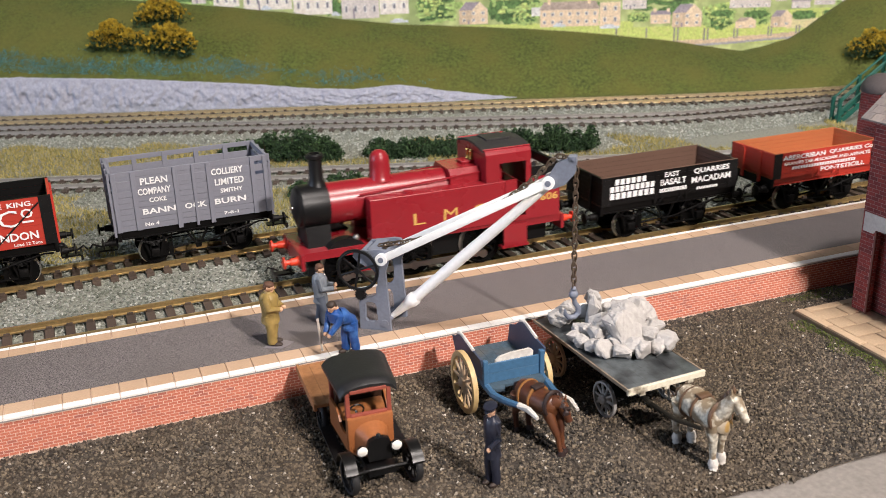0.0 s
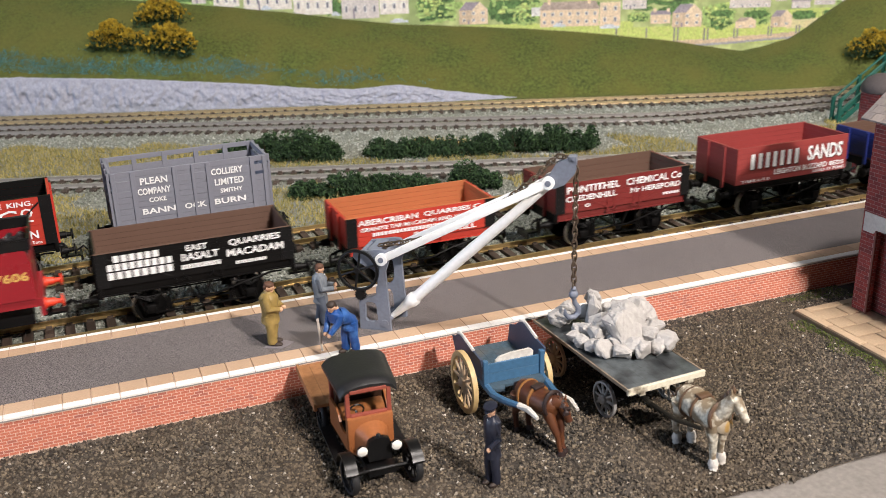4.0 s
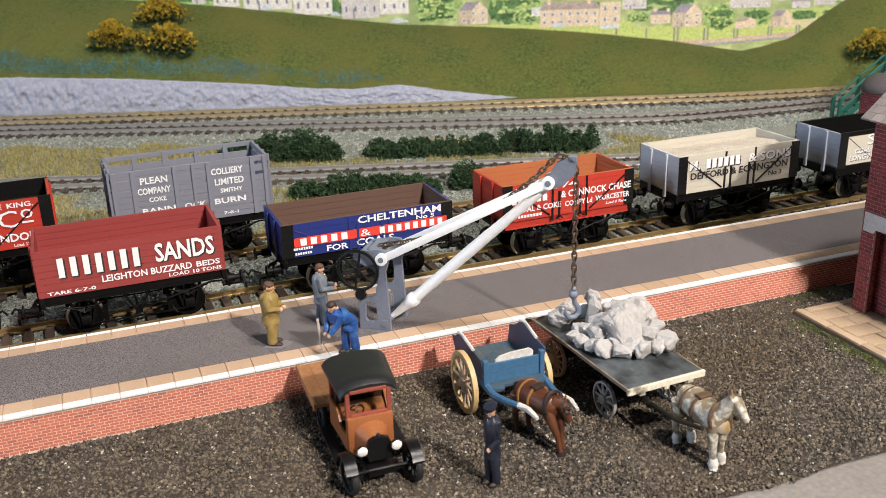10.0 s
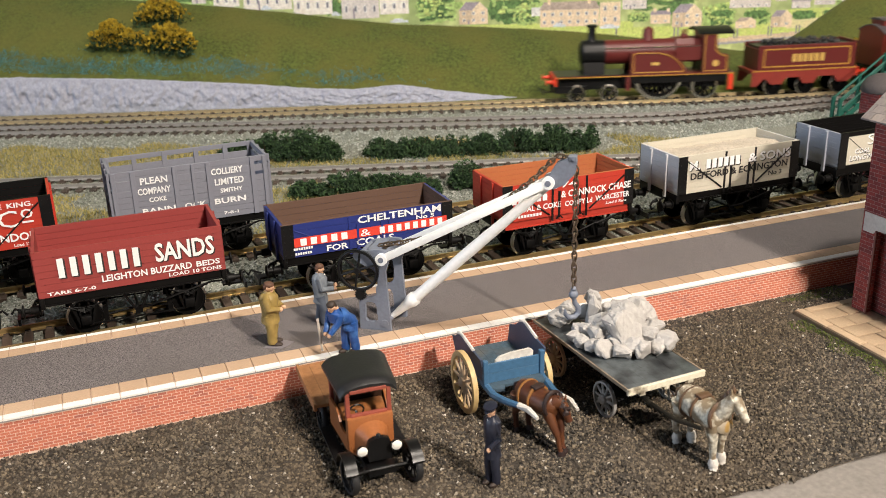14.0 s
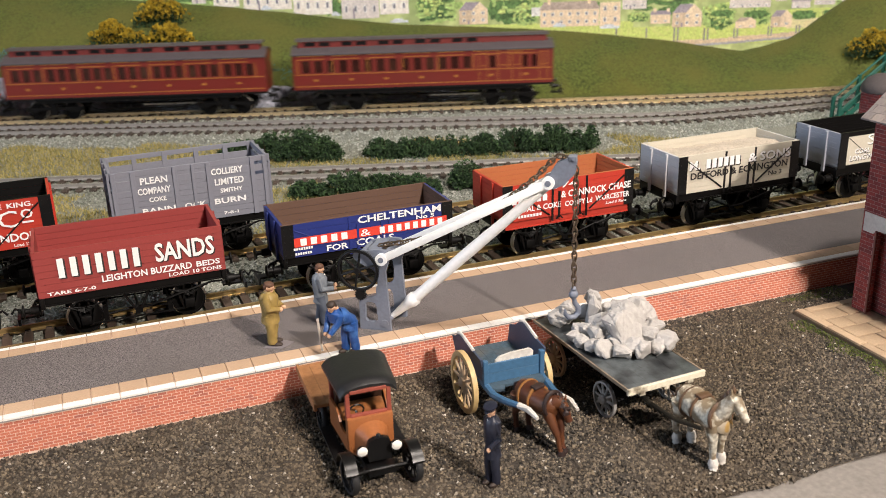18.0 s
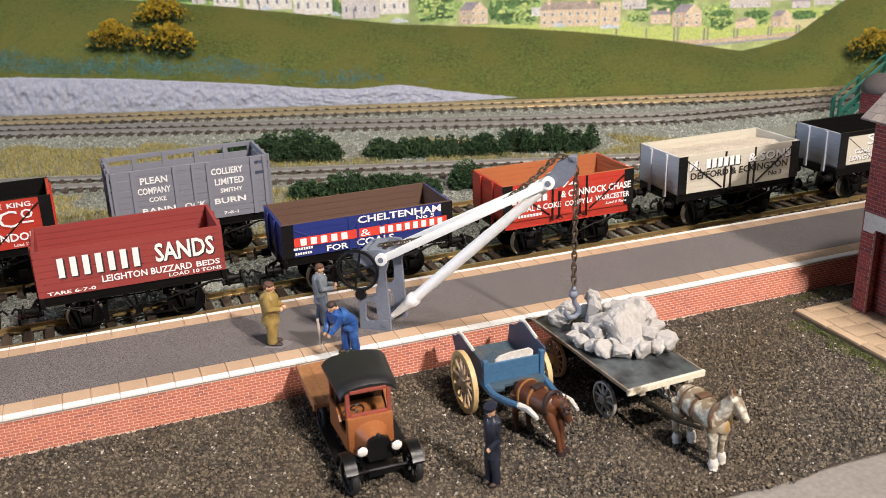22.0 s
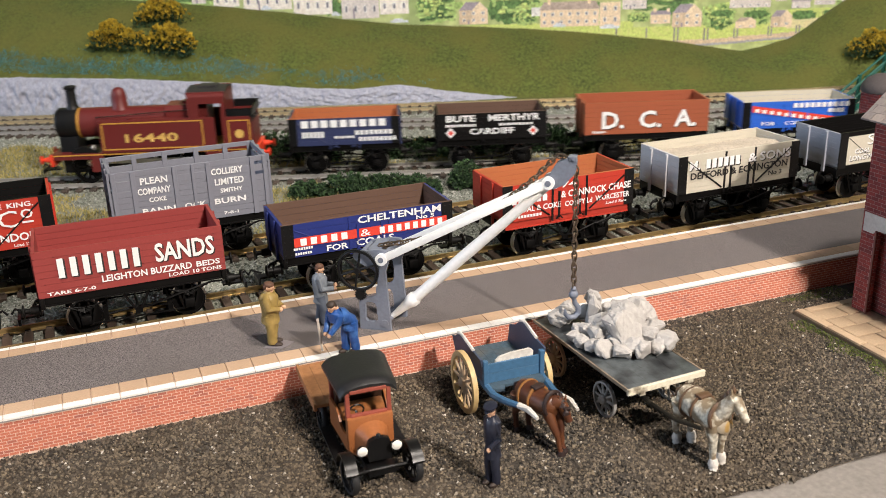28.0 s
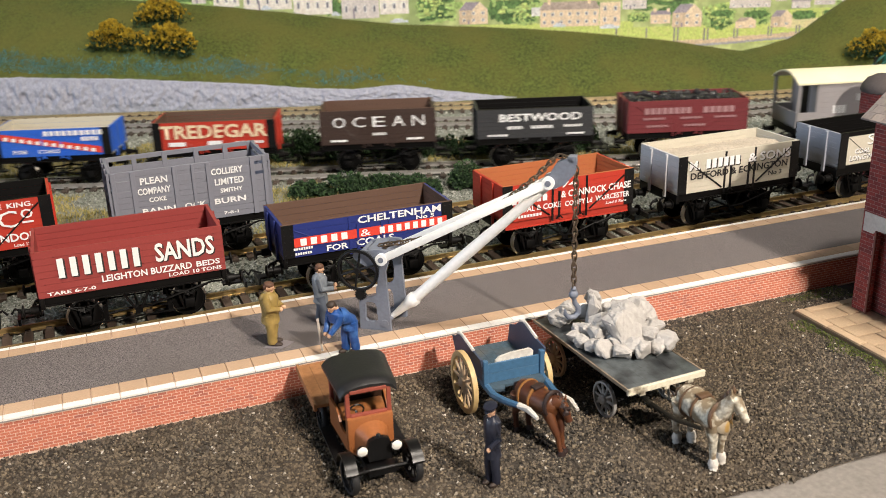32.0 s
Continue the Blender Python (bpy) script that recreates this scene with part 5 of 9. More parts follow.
bars(w, M_LET, -2, NS, 22.4, 40, 1.5, 24)
letter(w, "PONTSTICILL", M_LET, 10, NS, 19.4, 28, 2.2)
FRONT.append((w, -194.3))
w = wagon("dark oxide-red chemical wagon with white lettering", "front", 70, 5, 32.4, P_DKRED, P_BROWN_IN, sole=P_DKRED)
letter(w, "PONTITHEL", M_LET, -16, NS, 27.4, 27, 3.3)
letter(w, "CHEMICAL Co", M_LET, 15.6, NS, 27.4, 29.6, 3.3)
letter(w, "CREDENHILL", M_LET, -17, NS, 23.6, 26, 2.7)
letter(w, "Nr HEREFORD", M_LET, 16.6, NS, 23.6, 27, 2.5)
letter(w, "7  0", M_LET, -22, NS, 20.2, 9, 1.8)
bars(w, M_LET, 25, NS, 20.4, 9, 1.2, 6)
FRONT.append((w, -95.4))
w = wagon("brick-red sand wagon with large white shaded lettering", "front", 67.2, 7, 36.2, P_SANDRED, P_SANDRED, corner=P_SANDRED, door=False)
bars(w, M_LET, -11.3, NS, 25.6, 30.5, 7.4, 7, M_LETSH, gap=(0.2, 0.7))
letter(w, "SANDS", M_LET, 19.2, NS, 25.9, 21.7, 7.4, shade=M_LETSH)
letter(w, "LEIGHTON BUZZARD", M_LET, 4.9, NS, 21.4, 32.5, 2.7)
letter(w, "BEDS", M_LET, 27.2, NS, 21.6, 8.9, 2.2)
letter(w, "LOAD 10 TONS", M_LET, 22.2, NS, 19.4, 19.7, 1.5)
letter(w, "TARE 6-7-0", M_LET, -22.2, NS, 19.3, 16.7, 1.4)
FRONT.append((w, 0.0))
w = wagon("royal blue coal wagon with a red band and white lettering", "front", 72.5, 5, 32.4, P_BLUE, P_BROWN_IN, end=P_BLUE, strap=P_BLUE)
band(w, P_BAND, -31.5, 33.5, 22.9, 26.7)
letter(w, "CHELTENHAM", M_LET, 13, NS, 28.9, 36, 3.0)
letter(w, "No 5", M_LET, 24, NS, 26.9, 8.0, 1.7)
bars(w, M_LET, -19, NS - 0.04, 23.3, 21, 2.9, 5, gap=(0.12, 0.72))
letter(w, "&", M_LET, -2, NS - 0.04, 23.3, 4.4, 2.8)
bars(w, M_LET, 18, NS - 0.04, 23.3, 29, 2.8, 8, gap=(0.14, 0.72))
letter(w, "FOR", M_LET, -14, NS, 19.3, 9, 2.6)
letter(w, "COALS", M_LET, 2, NS, 19.5, 16, 3.0)
bars(w, M_LET, -28, NS, 21.6, 8, 1.0, 8)
bars(w, M_LET, -28, NS, 19.6, 7, 1.0, 7)
FRONT.append((w, 92.4))
w = wagon("bright red coal and coke wagon with white lettering", "front", 65.3, 7, 35.0, P_REDOR, P_ORANGE_IN, end=P_REDOR, strap=M_BLACK, sole=P_REDOR)
letter(w, "1774", M_LET, -3.9, NS, 31.0, 13.8, 2.6)
bars(w, M_LET, -19.7, NS, 26.4, 17.7, 3.0, 6)
letter(w, "& CANNOCK CHASE", M_LET, 13.3, NS, 26.4, 35.5, 3.2)
letter(w, "COAL & COKE", M_LET, -15.3, NS, 22.4, 21.7, 2.6)
letter(w, "COMPY Ld", M_LET, 4.4, NS, 22.2, 13.8, 2.5)
letter(w, "WORCESTER", M_LET, 21.7, NS, 22.4, 17.7, 2.6)
bars(w, M_LET, -19.7, NS, 20.0, 11.8, 1.2, 8)
letter(w, "Load 8 Tons", M_LET, 23.6, NS, 20.2, 10.8, 1.3, shear=0.3)
FRONT.append((w, 184.6))
w = wagon("cream wagon with black ironwork, shaded lettering and a sand load", "front", 69.5, 7, 36.6, P_CREAM, P_CREAM, end=P_PALE, strap=M_BLACK, corner=M_BLACK)
letter(w, "M.", M_LET, -26, NS, 29.6, 6, 4.4, shade=M_LETSH)
bars(w, M_LET, -10, NS, 29.6, 20, 4.4, 6, M_LETSH)
letter(w, "& SONS", M_LET, 17, NS, 29.6, 25, 4.4, shade=M_LETSH)
letter(w, "DEFFORD & ECKINGTON", M_LETSH, 0, NS, 25.0, 56, 3.4)
letter(w, "No 3", M_LETSH, 21, NS, 21.6, 8, 2.2)
heap(w, 69, 32.4, P_SAND, "heap of pale sand", 3)
FRONT.append((w, 276.2))
w = wagon("black coal wagon with a white lettered side panel", "front", 69.5, 7, 36.6, P_BLACKW, P_BLACKW, end=P_DIM, strap=M_BLACK)
band(w, P_CREAM, -30, 30, 20.2, 34.6)
letter(w, "S", M_LET, -15, NS - 0.06, 29.4, 5, 5.2, shade=M_LETSH)
bars(w, M_LET, 6, NS - 0.06, 29.4, 26, 5.0, 6, M_LETSH)
letter(w, "COAL", M_LET, -20, NS - 0.06, 25.4, 10, 2.6, shade=M_LETSH)
letter(w, "LONGWOOD", M_LET, -16, NS - 0.06, 22.0, 24, 2.6, shade=M_LETSH)
FRONT.append((w, 371.5))

# goods train
w = wagon("navy coal wagon with white lettering and orange inside", "goods", 64, 6, 34.5, P_NAVY, P_ORANGE_IN)
bars(w, M_LET, 0, NS, 29.2, 50, 4.2, 9)
bars(w, M_LET, 17, NS, 24.4, 22, 2.6, 8)
bars(w, M_LET, 19, NS, 20.6, 22, 2.4, 9)
bars(w, M_LET, -18, NS, 23.4, 13, 3.4, 6)
bars(w, M_LET, 0, NS, 22.6, 12, 1.4, 6)
GOODS.append((w, 127.0))
w = wagon("black coal wagon with white lettering and red diamonds", "goods", 64, 6, 34.2, P_BLACKW, P_BROWN_IN)
letter(w, "BUTE", M_LET, -18, NS, 29.4, 17, 3.8)
letter(w, "MERTHYR", M_LET, 13, NS, 29.4, 30, 3.8)
bars(w, M_LET, -18, NS, 26.6, 18, 1.4, 9)
bars(w, M_LET, 14, NS, 26.6, 20, 1.4, 9)
letter(w, "CARDIFF", M_LET, 0, NS, 21.8, 26, 3.6)
for x in (-24, 24):
    for r, m_, dy in ((3.0, M_LET, 0.0), (1.7, P_BAND, -0.06)):
        bm = bmesh.new()
        prism(bm, [(x - r, 23.1), (x, 23.1 - r), (x + r, 23.1), (x, 23.1 + r)], NS + dy, NS + dy + 0.05)
        part("diamond", bm, m_, w, smooth=False)
GOODS.append((w, 208.0))
w = wagon("bauxite brown coal wagon with three large white initials", "goods", 73, 7, 37.2, P_DCA, P_DCA, corner=P_DCA, strap=P_DCA, door=False)
for s_, x in (("D.", -20), ("C.", 2), ("A.", 22.5)):
    letter(w, s_, M_LET, x, NS, 21.9, 13.0, 10.2, shade=M_LETSH)
bars(w, M_LET, -28, NS, 19.6, 8, 1.2, 5)
GOODS.append((w, 294.0))
w = wagon("bright blue coal wagon with a diagonal red band and cream inside", "goods", 67, 6, 34.4, P_MIDBLUE, P_CREAM)
band(w, P_BAND, -28, 28, 28.6, 32.4, -9.0)
bars(w, M_LET, 13, NS, 30.4, 34, 2.8, 10)
bars(w, M_LET, 22, NS, 27.0, 10, 2.4, 4)
for k in range(12):
    bars(w, M_LET, -25 + k * 4.4, NS - 0.06, 28.4 - k * 0.71, 3.4, 2.0, 1)
letter(w, "FOR", M_LET, -18, NS, 20.4, 8, 2.2)
letter(w, "COALS", M_LET, -2, NS, 20.4, 12, 2.2)
GOODS.append((w, 379.3))
w = wagon("red coal wagon with large cream lettering", "goods", 70, 7, 35.2, P_REDOR, P_BROWN_IN)
letter(w, "TREDEGAR", P_BUFF, 0, NS, 25.6, 61, 8.0)
bars(w, M_LET, -21, NS, 21.4, 13, 2.4, 1)
bars(w, M_LET, 20, NS, 21.8, 16, 1.6, 8)
band(w, M_LET, -4, 4, 21.6, 24.0)
GOODS.append((w, 467.0))
w = wagon("chocolate brown coal wagon with spaced white lettering", "goods", 66, 7, 38.4, P_CHOC, P_BROWN_IN, corner=P_CHOC)
for k, ch in enumerate("OCEAN"):
    letter(w, ch, M_LET, -22 + 11.4 * k, NS, 28.6, 7.2, 6.0)
bars(w, M_LET, 1, NS, 23.6, 8, 1.6, 4)
bars(w, M_LET, -22, NS, 20.4, 13, 1.2, 1)
bars(w, M_LET, 22, NS, 20.4, 13, 1.2, 1)
GOODS.append((w, 555.8))
w = wagon("charcoal coal wagon with white lettering", "goods", 68, 7, 35.8, P_DKGREY, P_BLACKW, corner=P_DKGREY)
letter(w, "BESTWOOD", M_LET, 3, NS, 28.4, 48, 4.6)
bars(w, M_LET, -12, NS, 24.0, 9, 1.8, 5)
bars(w, M_LET, 4, NS, 24.0, 13, 1.8, 7)
bars(w, M_LET, 22, NS, 24.4, 11, 1.4, 7)
bars(w, M_LET, -22, NS, 20.0, 12, 1.2, 5)
bars(w, M_LET, 24, NS, 20.0, 14, 1.0, 1)
GOODS.append((w, 642.5))
w = wagon("plum red coal wagon with faded lettering and a coal load", "goods", 71, 7, 37.2, P_PLUM, P_PLUM, corner=P_PLUM)
P_FADE = paint("faded_pink_lettering", (0.36, 0.20, 0.21), 0.6)
bars(w, P_FADE, -12, NS, 29.6, 28, 3.6, 8)
bars(w, P_FADE, 18, NS, 29.6, 19, 3.6, 5)
for x, z in ((-20, 26.4), (2, 26.4), (22, 26.4), (-18, 22), (4, 22)):
    bars(w, P_FADE, x, NS, z, 13, 1.2, 7)
heap(w, 71, 34.6, M_COAL, "heap of black coal", 5, 160, 3.0)
GOODS.append((w, 727.5))


def brake_van():
    v = thing("brake_van", "grey goods brake van with a cream-white roof", "brake van", "wagons")
    L, fz, top = 96.0, 18.6, 45.0
    h = L / 2
    bm = bmesh.new()
    box(bm, -h, h, -15, 15, fz, fz + 1.2)
    part("floor", bm, P_VAN, v, smooth=False)
    for s in (-1, 1):
        y = s * 15.2
        bm = bmesh.new()
        box(bm, -h + 13, h - 13, y - 0.35, y + 0.35, fz, top)
        side = part("side", bm, P_VAN, v, smooth=False)
        for k in range(9):
            bm = bmesh.new()
            z0 = fz + k * (top - fz) / 9
            box(bm, -h + 13, h - 13, y - 0.5, y + 0.5, z0 + 0.1, z0 + (top - fz) / 9)
            part("plank", bm, P_VAN, side, smooth=False)
        for e in (-1, 1):
            bm = bmesh.new()
            a, b = sorted((e * h, e * (h - 13)))
            box(bm, a, b, y - 0.5, y + 0.5, fz, fz + 9)
            part("veranda_side", bm, P_VAN, v, smooth=False)
            for x in (e * (h - 0.8), e * (h - 12.4)):
                bm = bmesh.new()
                box(bm, x - 0.8, x + 0.8, y - 0.6, y + 0.6, fz, top)
                part("veranda_post", bm, P_VAN, v, smooth=False)
        bars(v, M_LET, -h + 26, y - 0.6 if s < 0 else y + 0.6, fz + 8, 8, 4.6, 3)
        bm = bmesh.new()
        box(bm, -12, 12, y - 0.8, y + 0.8, fz + 15, fz + 19)
        part("lookout_panel", bm, P_PALE, v, smooth=False)
    for x in (-h + 13, h - 13):
        bm = bmesh.new()
        box(bm, x - 0.5, x + 0.5, -15, 15, fz, top)
        part("bulkhead", bm, P_VAN, v, smooth=False)
        bm = bmesh.new()
        e = -1 if x < 0 else 1
        box(bm, x + e * 0.5, x + e * 0.8, -4, 4, fz + 1.2, top - 4)
        part("door", bm, M_FRAME, v, smooth=False)
    for e in (-1, 1):
        bm = bmesh.new()
        a, b = sorted((e * h, e * (h - 1)))
        box(bm, a, b, -15, 15, fz, fz + 9)
        part("veranda_end", bm, P_VAN, v, smooth=False)
    bm = bmesh.new()
    arc = [(-16.4 + 32.8 * k / 12, top + 5.5 * (1 - ((k - 6) / 6.0) ** 2)) for k in range(13)]
    prism(bm, arc + [(p[0], p[1] - 1.0) for p in arc[::-1]], -h - 1, h + 1, "x")
    part("roof", bm, P_ROOFW, v, smooth=False)
    bm = bmesh.new()
    rod(bm, (8, 3, top + 4), (8, 3, top + 10), 1.0)
    part("stove_pipe", bm, M_BLACK, v)
    underframe(v, L, "goods", 62)
    return v


GOODS.append((brake_van(), 831.5))


def jinty(train, red, lined, label):
    """A six-coupled side tank engine, chimney towards -x. x = 0 at the front of its tanks."""
    e = thing("tank_engine", label, "locomotive", "engines")
    TB, TT = 19.0, 37.6
    bm = bmesh.new()
    box(bm, -34.8, 82, -14.5, 14.5, 17.6, 19.0)
    for x0, x1 in ((-34.8, -10), (60, 82)):
        box(bm, x0, x1, -14.4, 14.4, 15.6, 17.6)
    part("running_plate", bm, red, e, smooth=False)
    bm = bmesh.new()
    box(bm, -31, 79, -6.5, 6.5, 6, 17.6)
    part("frames", bm, M_BLACK, e, smooth=False)
    for x, d in ((-35.4, -1), (82, 1)):
        bm = bmesh.new()
        box(bm, min(x, x + 1.6), max(x, x + 1.6), -15.2, 15.2, 12.0, 18.9, 0.2)
        part("buffer_beam", bm, M_BUFRED if lined else red, e, smooth=False)
        buffers(e, x + (0 if d < 0 else 1.6), d, 15.4, M_BUFRED)
        coupling(e, x, d)
    BZ = 34.2
    my = Matrix.Translation((0, 0, BZ)) @ Matrix.Rotation(radians(90), 4, "Y")
    bm = bmesh.new()
    lathe(bm, [(8.6, -20.5), (8.6, 56)], my, 36)
    part("boiler", bm, red, e)
    bm = bmesh.new()
    lathe(bm, [(0.5, -33.6), (5.4, -33.4), (7.9, -32.4), (8.3, -31.2), (9.1, -31.0), (9.1, -20.4), (9.0, -19.8)], my, 36)
    prism(bm, [(-9.0, 19.0), (9.0, 19.0), (7.4, 27.5), (-7.4, 27.5)], -30.6, -20.5, "x")
    part("smokebox", bm, M_BLACK, e)
    bm = bmesh.new()
    rod(bm, (-33.5, 0, BZ), (-34.6, 0, BZ), 0.8)
    rod(bm, (-34.2, -2.2, BZ + 1), (-34.2, 2.2, BZ - 1), 0.3)
    part("smokebox_dart", bm, M_CHROME, e)
    bm = bmesh.new()
    lathe(bm, [(4.4, 41.4), (3.6, 43.4), (2.9, 45.2), (2.75, 53.4), (3.5, 54), (3.6, 55.2), (2.9, 55.8), (2.2, 55.8), (2.2, 51)], Matrix.Translation((-23, 0, 0)), 24)
    part("chimney", bm, M_BLACK, e)
    bm = bmesh.new()
    lathe(bm, [(5.6, 41.4), (4.5, 43), (4.3, 49), (3.9, 51.4), (2.8, 53.2), (1.2, 54), (0.2, 54.1)], Matrix.Translation((4.2, 0, 0)), 24)
    part("dome", bm, red, e)
    bm = bmesh.new()
    prism(bm, [(-9.6, 32), (9.6, 32), (9.6, 41.4), (7.8, 43.8), (-7.8, 43.8), (-9.6, 41.4)], 32, 56, "x")
    box(bm, 40, 50, -3, 3, 43.8, 45.2, 0.4)
    part("firebox", bm, red, e, smooth=False)
    for y in (-1.3, 1.3):
        bm = bmesh.new()
        lathe(bm, [(1.0, 45.2), (0.8, 45.6), (0.55, 48), (0.8, 48.6), (0.5, 49.4)], Matrix.Translation((45, y * 1.3, 0)), 12)
        part("safety_valve", bm, M_BRASS, e)
    bm = bmesh.new()
    tube(bm, [(52, 2.5, 43.5), (52, 2.5, 47.5), (52, 2.5, 49)], [0.5, 0.5, 0.8])
    part("whistle", bm, M_BRASS if lined else red, e)
    for s in (-1, 1):
        y0, y1 = sorted((s * 8.9, s * 15.3))
        bm = bmesh.new()
        box(bm, -5.5, 55, y0, y1, TB, TT, 0.4)
        part("side_tank", bm, red, e, smooth=False)
        bm = bmesh.new()
        rod(bm, (12, s * 12, TT), (12, s * 12, TT + 0.8), 2.0)
        part("tank_filler", bm, red, e)
        yy = s * 15.6
        for q in ((54, 65, 1.0, 8.0, 17.6), (53, 66, 4.0, 7.2, 8.2), (-12, -5, 1.0, 8.2, 17.6)):
            bm = bmesh.new()
            box(bm, q[0], q[1], min(yy - s * q[2], yy), max(yy - s * q[2], yy), q[3], q[4])
            part("step", bm, red, e, smooth=False)
        # cab side with its opening, bunker side
        bm = bmesh.new()
        ya, yb = sorted((s * 14.3, s * 15.3))
        prism(bm, [(46, 37.6), (52.2, 37.6), (52.2, 48.6), (46, 48.6)], ya, yb)
        prism(bm, [(52.2, 45.4), (67, 45.4), (67, 48.6), (52.2, 48.6)], ya, yb)
        prism(bm, [(64.6, TB), (67.0, TB), (67.0, 45.4), (64.6, 45.4)], ya, yb)
        prism(bm, [(67.0, TB), (81, TB), (81, 36.2), (80, 37.6), (67.0, 37.6)], ya, yb)
        prism(bm, [(55, TB), (60.4, TB), (60.4, 37.6), (55, 37.6)], ya, yb)
        prism(bm, [(60.4, TB), (64.6, TB), (64.6, 21), (60.4, 21)], ya, yb)
        part("cab_side", bm, red, e, smooth=False)
        bm = bmesh.new()
        tube(bm, [(-8, s * 9.6, BZ + 4.5), (46, s * 9.6, BZ + 7.2)], 0.35, 5)
        part("handrail", bm, M_CHROME if lined else red, e)
        bm = bmesh.new()
        lathe(bm, [(1.2, 0), (1.5, 3), (0.8, 4)], Matrix.Translation((-11, s * 11.5, 19.0)), 10)
        part("lubricator", bm, M_STEEL, e)
        bm = bmesh.new()
        for x0, r in ((-16, 10.6),):
            prism(bm, [(x0 + r * math.cos(t), 11.8 + r * math.sin(t)) for t in np.linspace(0.72, 2.42, 12)] + [(x0 - 8, 18.8), (x0 + 8, 18.8)], min(s * 8.8, s * 13.4), max(s * 8.8, s * 13.4))
        part("splasher", bm, M_BLACK, e, smooth=False)
    bm = bmesh.new()
    box(bm, 46, 47, -14.4, 14.4, 37, 48.8)
    box(bm, 66.2, 67, -14.4, 14.4, 34, 48.8)
    part("cab_sheet", bm, red, e, smooth=False)
    bm = bmesh.new()
    arc = [(-13.2 + 26.4 * k / 14, 51.3 + 1.9 * (1 - ((k - 7) / 7.0) ** 2)) for k in range(15)]
    prism(bm, arc + [(p[0], p[1] - 0.9) for p in arc[::-1]], 45.2, 67.6, "x")
    box(bm, 51, 62, -5, 5, 52.8, 53.9, 0.2)
    part("cab_roof", bm, mat("cab_roof_black", (0.022, 0.02, 0.02), 0.6), e, smooth=False)
    for s in (-1, 1):
        bm = bmesh.new()
        curve = [(15.3, 48.5), (15.2, 49.5), (14.7, 50.4), (13.9, 51.1), (12.9, 51.5)]
        prism(bm, [(s * q[0], q[1]) for q in curve] + [(s * 12.6, 50.5), (s * 13.6, 49.9), (s * 14.2, 49.2), (s * 14.3, 48.5)], 46, 67, "x")
        part("cab_shoulder", bm, red, e, smooth=False)
        bm = bmesh.new()
        tube(bm, [(45.6, s * 13.3, 51.5), (67.3, s * 13.3, 51.5)], 0.4, 6)
        part("rain_strip", bm, red, e)
    bm = bmesh.new()
    for x in (47.1, 66):
        prism(bm, [(-14.2, 48.4), (14.2, 48.4), (12.8, 50.8), (0, 52.4), (-12.8, 50.8)], x - 0.7, x + 0.7, "x")
    part("cab_gable", bm, red, e, smooth=False)
    bm = bmesh.new()
    box(bm, 67, 81.6, -14.3, 14.3, 18, 33)
    part("bunker", bm, red, e, smooth=False)
    for a in ((67.2, 82.2, -15.0, -14.4), (67.2, 82.2, 14.4, 15.0), (81.6, 82.2, -14.4, 14.4)):
        bm = bmesh.new()
        box(bm, *a, 37.6, 41.6, 0.1)
        part("bunker_plate", bm, M_BLACK, e, "black bunker extension plate", smooth=False)
    bm = bmesh.new()
    tube(bm, [(67.4, -15.0, 41.7), (82.4, -15.0, 41.7), (82.4, 15.0, 41.7), (67.4, 15.0, 41.7)], 0.4, 5)
    part("coal_rail", bm, M_BLACK, e)
    bm = bmesh.new()
    g = np.random.default_rng(4)
    for k in range(60):
        blob(bm, (68.5 + 12 * g.random(), -12.5 + 25 * g.random(), 33 + 3.2 * g.random()), 0.9 + 0.9 * g.random(), 1, 0.5, k)
    box(bm, 67.4, 81, -13.8, 13.8, 32, 33.4)
    part("bunker_coal", bm, M_COAL, e, smooth=False)
    bm = bmesh.new()
    box(bm, 48, 65, -13, 13, 18.6, 20.4)
    box(bm, 47.2, 50, -9, 9, 19, 38, 0.5)
    part("cab_floor", bm, M_BLACK if not lined else mat("cab_ochre", (0.42, 0.25, 0.03), 0.6), e, smooth=False)
    for x in (-16, 14, 46):
        wheelset(e, W_JINTY, x, 9.2, train, 8.2)
    for s in (-1, 1):
        bm = bmesh.new()
        y = s * 10.6
        box(bm, -16, 46, y - 0.45, y + 0.45, -1.1, 1.1)
        for x in (-16, 14, 46):
            rod(bm, (x, y - 0.9, 0), (x, y + 0.9, 0), 1.9, n=12)
        r_ = part("coupling_rod", bm, M_STEEL, e, "bright steel coupling rod")
        r_.matrix_basis = mm(0, 0, 9.2 - 4.2)
        RODS.append((r_, (0, 0, 9.2), 4.2, 9.2, train, 0 if s < 0 else 90))
    if lined:
        for s in (-1,):
            y = -15.36
            for x0, x1, z0, z1 in ((-4.0, 53.5, TB + 1.6, TT - 1.2), (67.8, 80.2, TB + 1.6, TT - 2)):
                bm = bmesh.new()
                for a in ((x0, x1, z0, z0 + 0.7), (x0, x1, z1 - 0.7, z1), (x0, x0 + 0.7, z0, z1), (x1 - 0.7, x1, z0, z1)):
                    box(bm, a[0], a[1], y - 0.05, y + 0.08, a[2], a[3])
                part("lining", bm, M_LINE, e, smooth=False)
            bm = bmesh.new()
            box(bm, -33.5, 82, -14.66, -14.4, 17.8, 18.5)
            part("plate_lining", bm, M_LINE, e, smooth=False)
            bm = bmesh.new()
            lathe(bm, [(8.72, -19.6), (8.72, -18.4)], my, 36)
            part("boiler_band", bm, M_LINE, e)
            letter(e, "16440", M_GOLD, 24, y - 0.04, 24.6, 30, 5.2)
            bm = bmesh.new()
